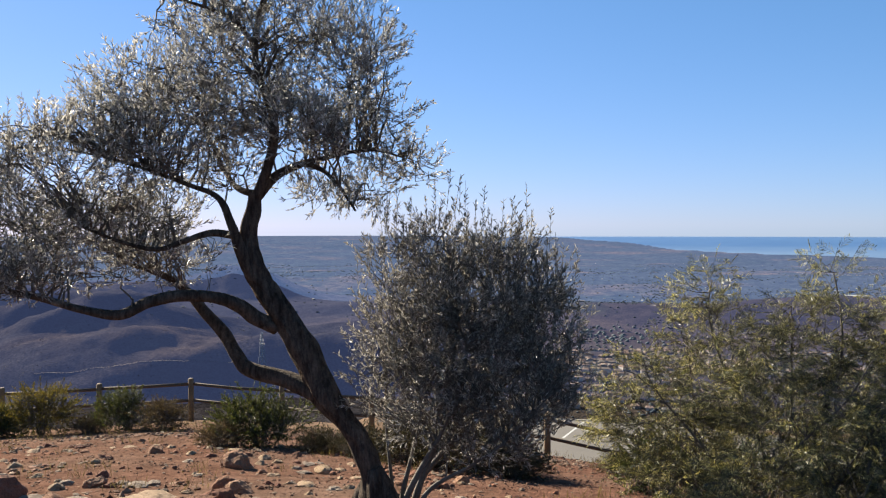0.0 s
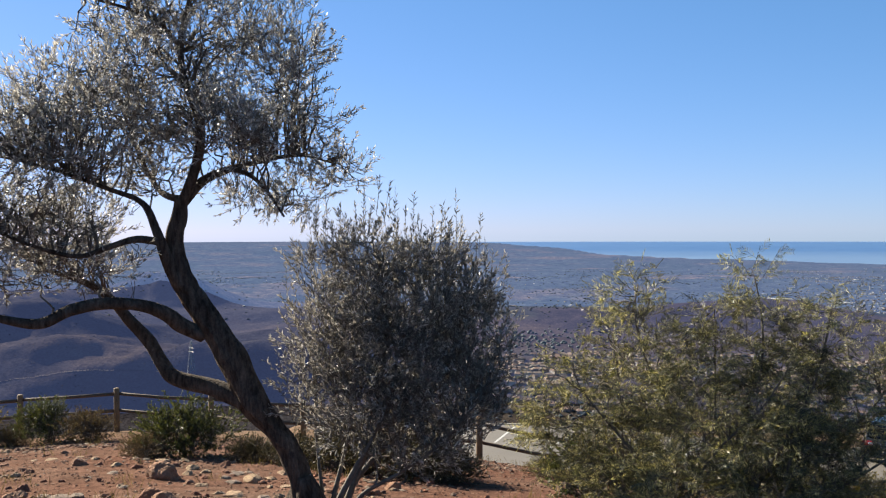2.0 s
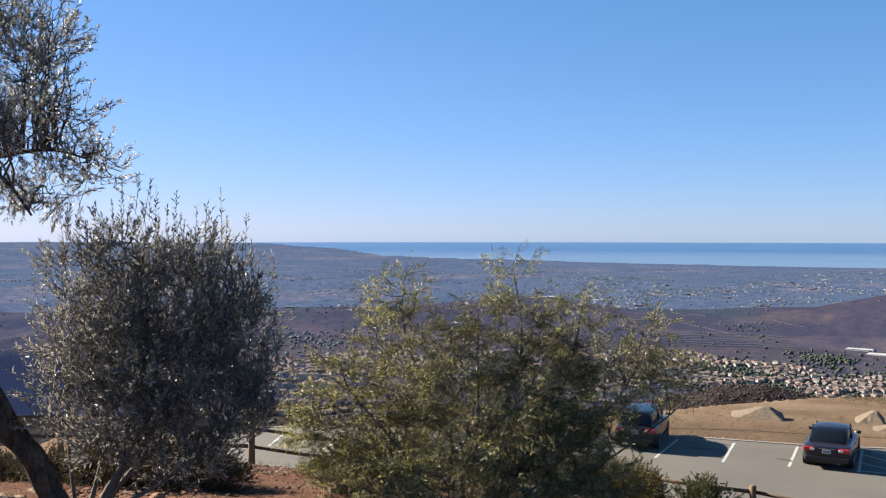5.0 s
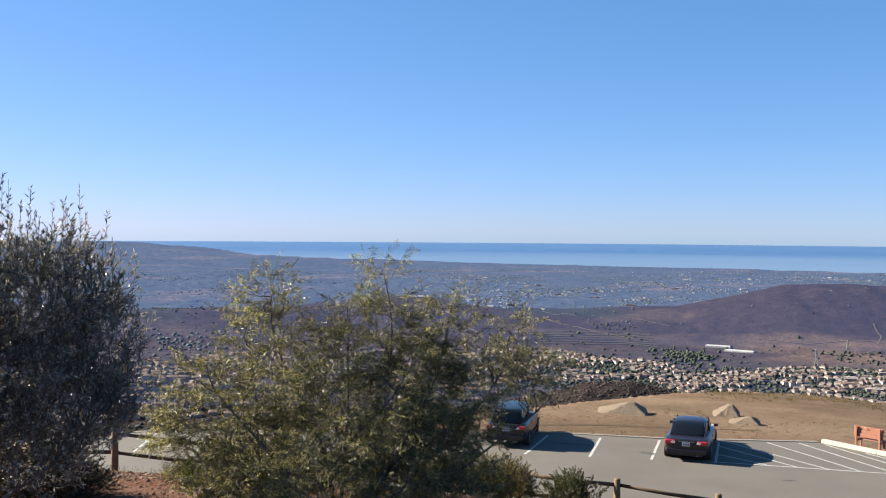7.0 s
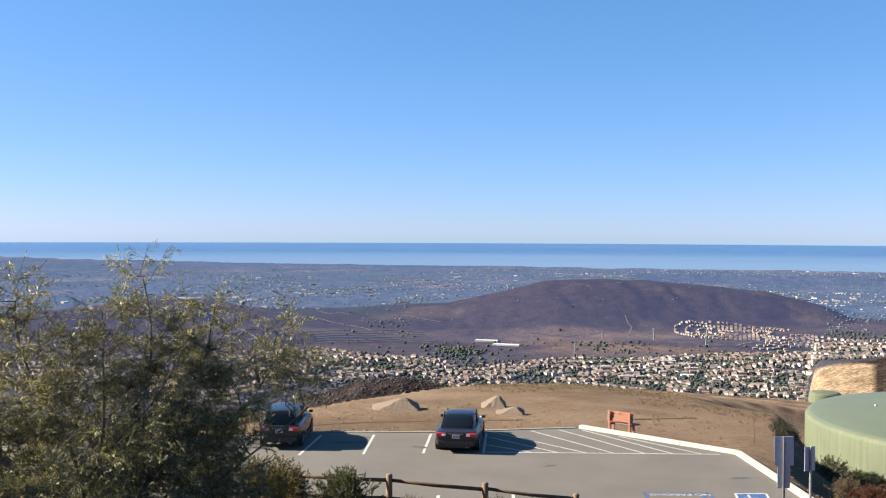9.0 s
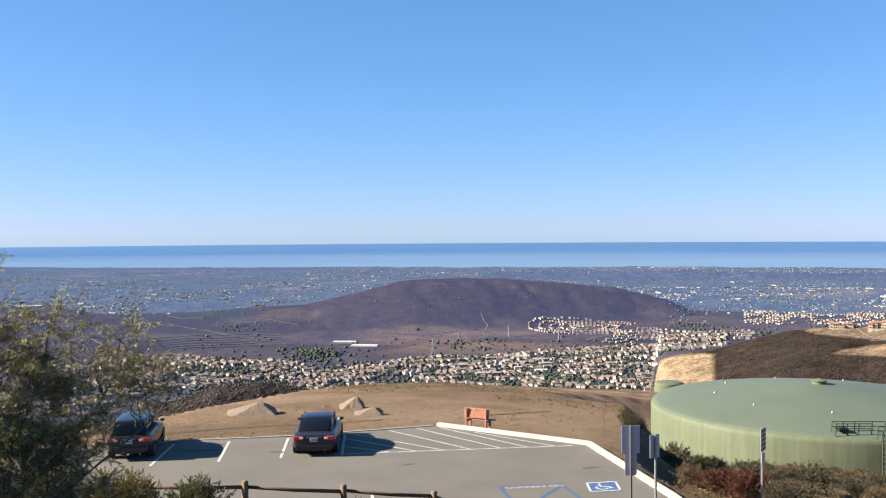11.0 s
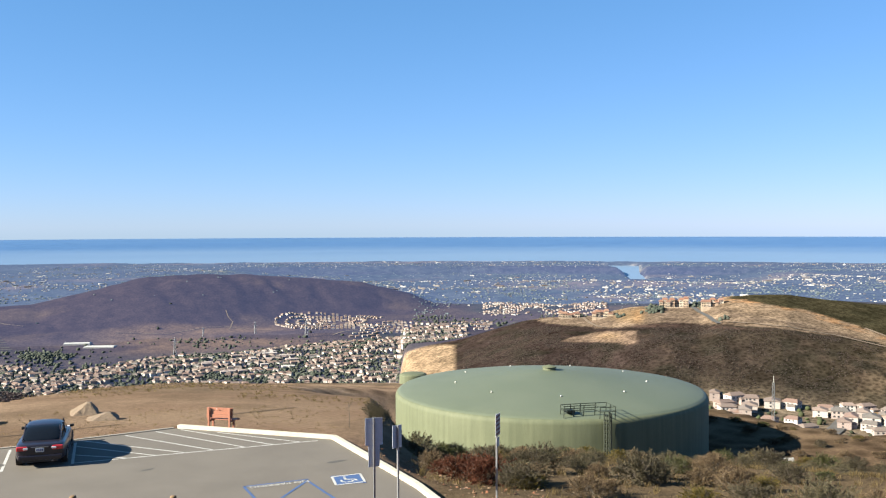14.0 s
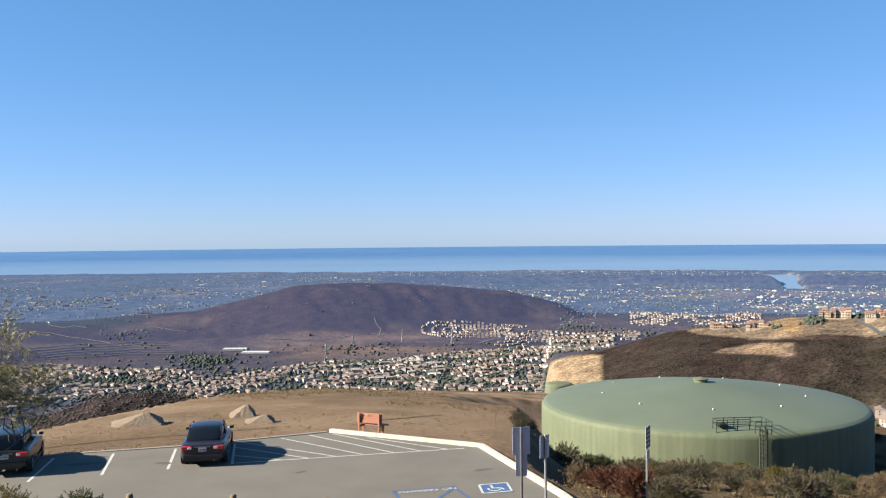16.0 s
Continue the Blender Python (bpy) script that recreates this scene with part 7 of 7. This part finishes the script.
while len(brush_) < 15000:
    yaw, r = rng.uniform(43, 76), math.exp(rng.uniform(math.log(450), math.log(2300)))
    if rng.random() < .15:
        brush_.append((rng.uniform(2, 24), rng.uniform(380, 740), rng.uniform(.4, .9)))
    if float(fbm(np.array(yaw * .5), np.array(r / 110), 3, 371)) > -.08:
        brush_.append((yaw, r, rng.uniform(.35, .85) * (.7 + r / 2600)))
thick_brush = [(rng.uniform(5.5, 22), rng.uniform(420, 790), rng.uniform(.5, 1.2)) for _ in range(3200)]
clumps("spur_brush", "dark purple-brown brush on the spur below the field", thick_brush, per_object("spur_brush", [(0.072, 0.056, 0.057), (0.088, 0.067, 0.066), (0.105, 0.080, 0.076), (0.062, 0.062, 0.054)], 0.95, 0.1, True), 12, .6)
# brush colours raised to make up for dark back-lit sides
clumps("slope_brush", "grey-brown chaparral brush on the shaded valley slopes, colour lightened against back light", brush_, per_object("slope_brush", [(0.052, 0.047, 0.052), (0.066, 0.060, 0.064), (0.084, 0.076, 0.078)], 0.95, 0.1, True), 7, .4)


# roads and tracks over the land
def ribbon(name, label, points, wide, mat, lift=0.6, steps=14):
    """A strip laid over the land through (bearing, true distance) points."""
    bm = bmesh.new()
    fine = []
    for (y0, r0), (y1, r1) in zip(points, points[1:]):
        fine += [(y0 + (y1 - y0) * k / steps, r0 * (r1 / r0) ** (k / steps)) for k in range(steps)]
    fine.append(points[-1])
    line = []
    for yaw, r in fine:
        p, s = ground_at(yaw, r)
        line.append((p + Vector((0, 0, lift * s)), s))
    prev = None
    for i, (p, s) in enumerate(line):
        along = line[min(i + 1, len(line) - 1)][0] - line[max(i - 1, 0)][0]
        side = along.cross(Vector((0, 0, 1))).normalized() * wide * s / 2
        pair = (bm.verts.new(p - side), bm.verts.new(p + side))
        if prev:
            bm.faces.new((prev[0], pair[0], pair[1], prev[1]))
        prev = pair
    bmesh.ops.recalc_face_normals(bm, faces=bm.faces)
    return tagged(part(name, bm, mat), label, "road", kind="structure")


dark_line_soil = mottled("dark_line_soil", (0.115, 0.082, 0.058), (0.15, 0.108, 0.076), 0.5, 0.98, spec=0.05)
hill_track = mottled("hill_track", (0.12, 0.092, 0.075), (0.17, 0.13, 0.105), 0.1, 0.95)
dirt_road = mottled("dirt_road", (0.17, 0.12, 0.078), (0.23, 0.165, 0.11), 0.1, 0.95)
grey_road = mottled("grey_road", (0.075, 0.072, 0.068), (0.10, 0.097, 0.092), 0.1, 0.9)
mansion_wall = per_object("mansion_wall", [(0.56, 0.46, 0.36), (0.40, 0.31, 0.23), (0.64, 0.55, 0.46), (0.46, 0.33, 0.24)], 0.9, 0.2)
terrace_wall = mottled("terrace_wall", (0.34, 0.26, 0.19), (0.44, 0.35, 0.27), 0.3, 0.9)
villa_roof = per_object("villa_roof", [(0.28, 0.15, 0.105), (0.23, 0.13, 0.10), (0.30, 0.18, 0.13)], 0.9, 0.2)
terrace_green = mottled("terrace_green", (0.026, 0.026, 0.026), (0.040, 0.038, 0.036), 0.1, 0.95)
def seen(*angles):
    return [(y, meet(y, e, 650.0)) for y, e in angles]


ribbon("road", "grey road winding over the brown ridge", seen((-30.3, -4.6), (-30.6, -4.85), (-31.2, -5.2), (-31.8, -5.6), (-32.1, -5.75)), 7, grey_road, 1.2)
ribbon("dirt_track", "pale dirt track along the brown ridge", seen((-32.2, -5.66), (-35.1, -5.76), (-37.1, -6.0), (-38.5, -6.2), (-41, -6.72), (-43.2, -7.2)), 5, dirt_road, .5)
ribbon("dirt_track", "pale dirt track below the green heath", seen((-39.8, -5.72), (-41.0, -6.15), (-42.3, -6.65), (-43.2, -6.87)), 4, dirt_road, .5)
ribbon("dirt_track", "pale dirt track down from the ridge houses", seen((-24.2, -5.5), (-24.6, -5.8), (-25.1, -6.02), (-25.6, -6.07)), 5, dirt_road, .6)
ribbon("dirt_track", "pale dirt track over the farm hill", seen((19.5, -5.3), (18.0, -5.25), (16.4, -5.1), (15.5, -5.2), (14.4, -5.5), (13.5, -5.65), (12.3, -5.95), (10.5, -6.2)), 6, hill_track, 1.0)
for step_ in range(6):
    el_ = -5.95 - .135 * step_
    ribbon("terrace_row", "dark terrace row planted along the farm slope", seen((16.5 - .2 * step_, el_ - .05), (14.6, el_ + .02), (12.6, el_ - .02), (10.8, el_ + .03), (9.2 - .1 * step_, el_ - .10)), 11, terrace_green, 1.2)
for pts_ in (((11.0, -5.02), (9.9, -5.1), (8.9, -5.32), (8.1, -5.45)), ((15.6, -4.75), (14.8, -4.95), (14.2, -4.85), (13.6, -5.0)), ((3.3, -6.05), (0.5, -6.2), (-2.8, -5.85), (-4.6, -6.1)), ((-9.2, -6.5), (-12.5, -5.9), (-16, -6.0))):
    ribbon("dirt_track", "pale dirt track winding over the brown hills", seen(*pts_), 5, hill_track, 1.0)
ribbon("dirt_track", "pale dirt track on the brown valley slope", seen((21.0, -5.5), (20.0, -5.8), (19.6, -6.0), (19.1, -6.3), (19.6, -6.45)), 6, hill_track, 1.0)
ribbon("dirt_track", "pale dirt track on the dark left slope", seen((70, -8.2), (66, -8.0), (62, -7.9), (57, -8.1), (53, -8.0)), 1.6, hill_track, .3)
ribbon("dirt_track", "pale dirt track on the flank of the hill", seen((-2.9, -4.9), (-3.05, -5.3), (-3.3, -5.6), (-3.1, -6.0)), 3, hill_track, .5)
ribbon("road", "grey street through the close suburb", [(-38.6, 860), (-38.9, 800), (-38.3, 745), (-37.6, 700), (-36.0, 672)], 12, grey_road, .8)
ribbon("road", "grey street through the close suburb", [(-38.9, 812), (-42, 758), (-48, 750)], 10, grey_road, .8)
# dark strip painted where a low berm throws its shadow line
ribbon("dirt_track", "thin dark strip laid as a berm's shadow line across the dry field", [(-2.9, 60), (-4.5, 63), (-7, 68)], .30, dark_line_soil, .03)
ribbon("dirt_track", "thin dark line along the edge of the dry field", [(17, 51), (12, 53), (7, 54), (3, 56)], .22, dark_line_soil, .03)


# single buildings
def big_house(yaw, el, w, seed, label, tall=1.2, tiers=1):
    """Several hip-roofed masses side by side, with windows, over terrace walls."""
    p, s = ground_at(yaw, meet(yaw, el, 900.0))
    h = thing("mansion", label, "house", Matrix.Translation(p) @ Matrix.Rotation(radians(yaw), 4, "Z"))
    h.scale = (s,) * 3
    rng = random.Random(seed)
    x, low = -w / 2, 0.0
    while x < w / 2 - 2:
        ww, hh, dd, y = rng.uniform(4.5, 8.5), rng.choice((4.6, 6.2, 7.4)) * tall, rng.uniform(9, 13), rng.uniform(-2.5, 2.5)
        part("wall", box(bmesh.new(), (ww, dd, hh + low + 4), (x + ww / 2, y, (hh + low) / 2 - 2)), mansion_wall, h)
        part("roof", roof_shape(bmesh.new(), ww, dd, hh + low, 2.3, .9, .5), villa_roof, h).location = (x + ww / 2, y, 0)
        for z in (1.7, 4.9, 8.1)[:max(1, int(hh / 3.1))]:
            for q in (.22, .5, .78):
                tall_ = rng.choice((1.3, 2.0, 2.2))
                part("window", box(bmesh.new(), (ww * .15, .25, tall_), (x + ww * q, y - dd / 2 - .02, low + z)), window_dark, h)
        x += ww * .86
    for k in range(tiers):
        part("retaining_wall", box(bmesh.new(), (w * (.75 + .22 * k), .6, 3.2), (rng.uniform(-3, 3), -11 - 9 * k, -.6 - 2.2 * k)), terrace_wall, h)


big_house(-29.45, -4.80, 36, 1, "large cream hilltop mansion with terrace walls", 1.7, 2)
big_house(-31.6, -4.76, 25, 2, "large tan hilltop mansion with a tiled roof", 1.6, 2)
big_house(-23.3, -5.50, 25, 3, "cream villa on the shoulder of the ridge", 1.05)
big_house(-25.4, -5.46, 29, 4, "tan villa on the shoulder of the ridge", 1.25)
clumps("suburb_trees", "green garden trees between the houses of the close suburb", [(rng.uniform(-47, -31.3), rng.uniform(690, 856), rng.uniform(1.1, 2.4)) for _ in range(170)], per_object("garden_green", [(0.050, 0.062, 0.030), (0.075, 0.088, 0.042), (0.040, 0.046, 0.030)], 0.9, 0.1, True), 18, 1.1)
clumps("hilltop_trees", "dark green garden trees round the hilltop houses", [(-28.4 + rng.gauss(0, .3), meet(-28.4, -5.0, 900.0) + rng.gauss(0, 25), rng.uniform(2, 4)) for _ in range(45)] + [(-30.7 + rng.gauss(0, .22), meet(-30.7, -4.75, 900.0) + rng.gauss(0, 12), rng.uniform(2, 4)) for _ in range(22)] + [(y + rng.gauss(0, .12), meet(y, -5.4, 900.0) + rng.gauss(0, 10), rng.uniform(1.5, 3)) for y in (-24.2, -26.4, -32.4) for _ in range(8)], far_green, 14, .9)
white_sheet = mottled("white_sheeting", (0.50, 0.50, 0.49), (0.58, 0.58, 0.57), 0.1, 0.6)
def long_shed(yaw, el, w, d, turn, label):
    p, s = ground_at(yaw, meet(yaw, el, 1300.0))
    t = thing("greenhouse", label, "greenhouse", Matrix.Translation(p) @ Matrix.Rotation(radians(yaw + turn), 4, "Z"))
    t.scale = (s,) * 3
    part("wall", box(bmesh.new(), (w, d, 5), (0, 0, -.3)), white_sheet, t)
    part("roof", roof_shape(bmesh.new(), w, d, 2.2, 1.6, .3, .1), white_sheet, t)


long_shed(5.3, -6.55, 62, 26, -12, "long white-roofed greenhouse on the valley floor")
long_shed(4.1, -6.78, 70, 30, -16, "long white-roofed greenhouse on the valley floor")
long_shed(23.0, -3.95, 75, 30, 0, "white farm building on a brown hilltop")


pylon_grey = mottled("pylon_grey", (0.34, 0.35, 0.37), (0.46, 0.47, 0.49), 0.5, 0.6)
def pylon(yaw, el_top, el_foot, lo=900.0):
    r = meet(yaw, el_foot, lo)
    p, s = ground_at(yaw, r)
    high = r * (math.tan(radians(-el_foot)) - math.tan(radians(-el_top)))
    t = thing("power_pylon", "grey lattice power pylon in the valley", "pylon", Matrix.Translation(p), "power pylons")
    t.scale = (s,) * 3
    w = high * .09
    ends = [(w, w), (-w, w), (-w, -w), (w, -w)]
    thick = .42 * r / 1500
    for x, y in ends:
        part("leg", rod(bmesh.new(), (x, y, -2), (x * .12, y * .12, high), thick, sides=5), pylon_grey, t)
    for k in range(6):
        f0, f1 = 1 - .88 * k / 6, 1 - .88 * (k + 1) / 6
        bm = bmesh.new()
        for (ax, ay), (bx, by) in zip(ends, ends[1:] + ends[:1]):
            rod(bm, (ax * f0, ay * f0, high * k / 6), (bx * f1, by * f1, high * (k + 1) / 6), thick * .6, sides=4)
        part("bracing", bm, pylon_grey, t)
    for f, l in ((.66, .15), (.78, .13), (.9, .10)):
        part("cross_arm", rod(bmesh.new(), (-high * l, 0, high * f), (high * l, 0, high * f), thick * .9, sides=5), pylon_grey, t)


for yaw, top, foot in ((57.45, -6.35, -8.2), (0.0, -6.4, -7.5), (-7.6, -5.6, -6.6), (-1.6, -5.9, -6.4), (-4.6, -5.6, -6.3)):
    pylon(yaw, top, foot)
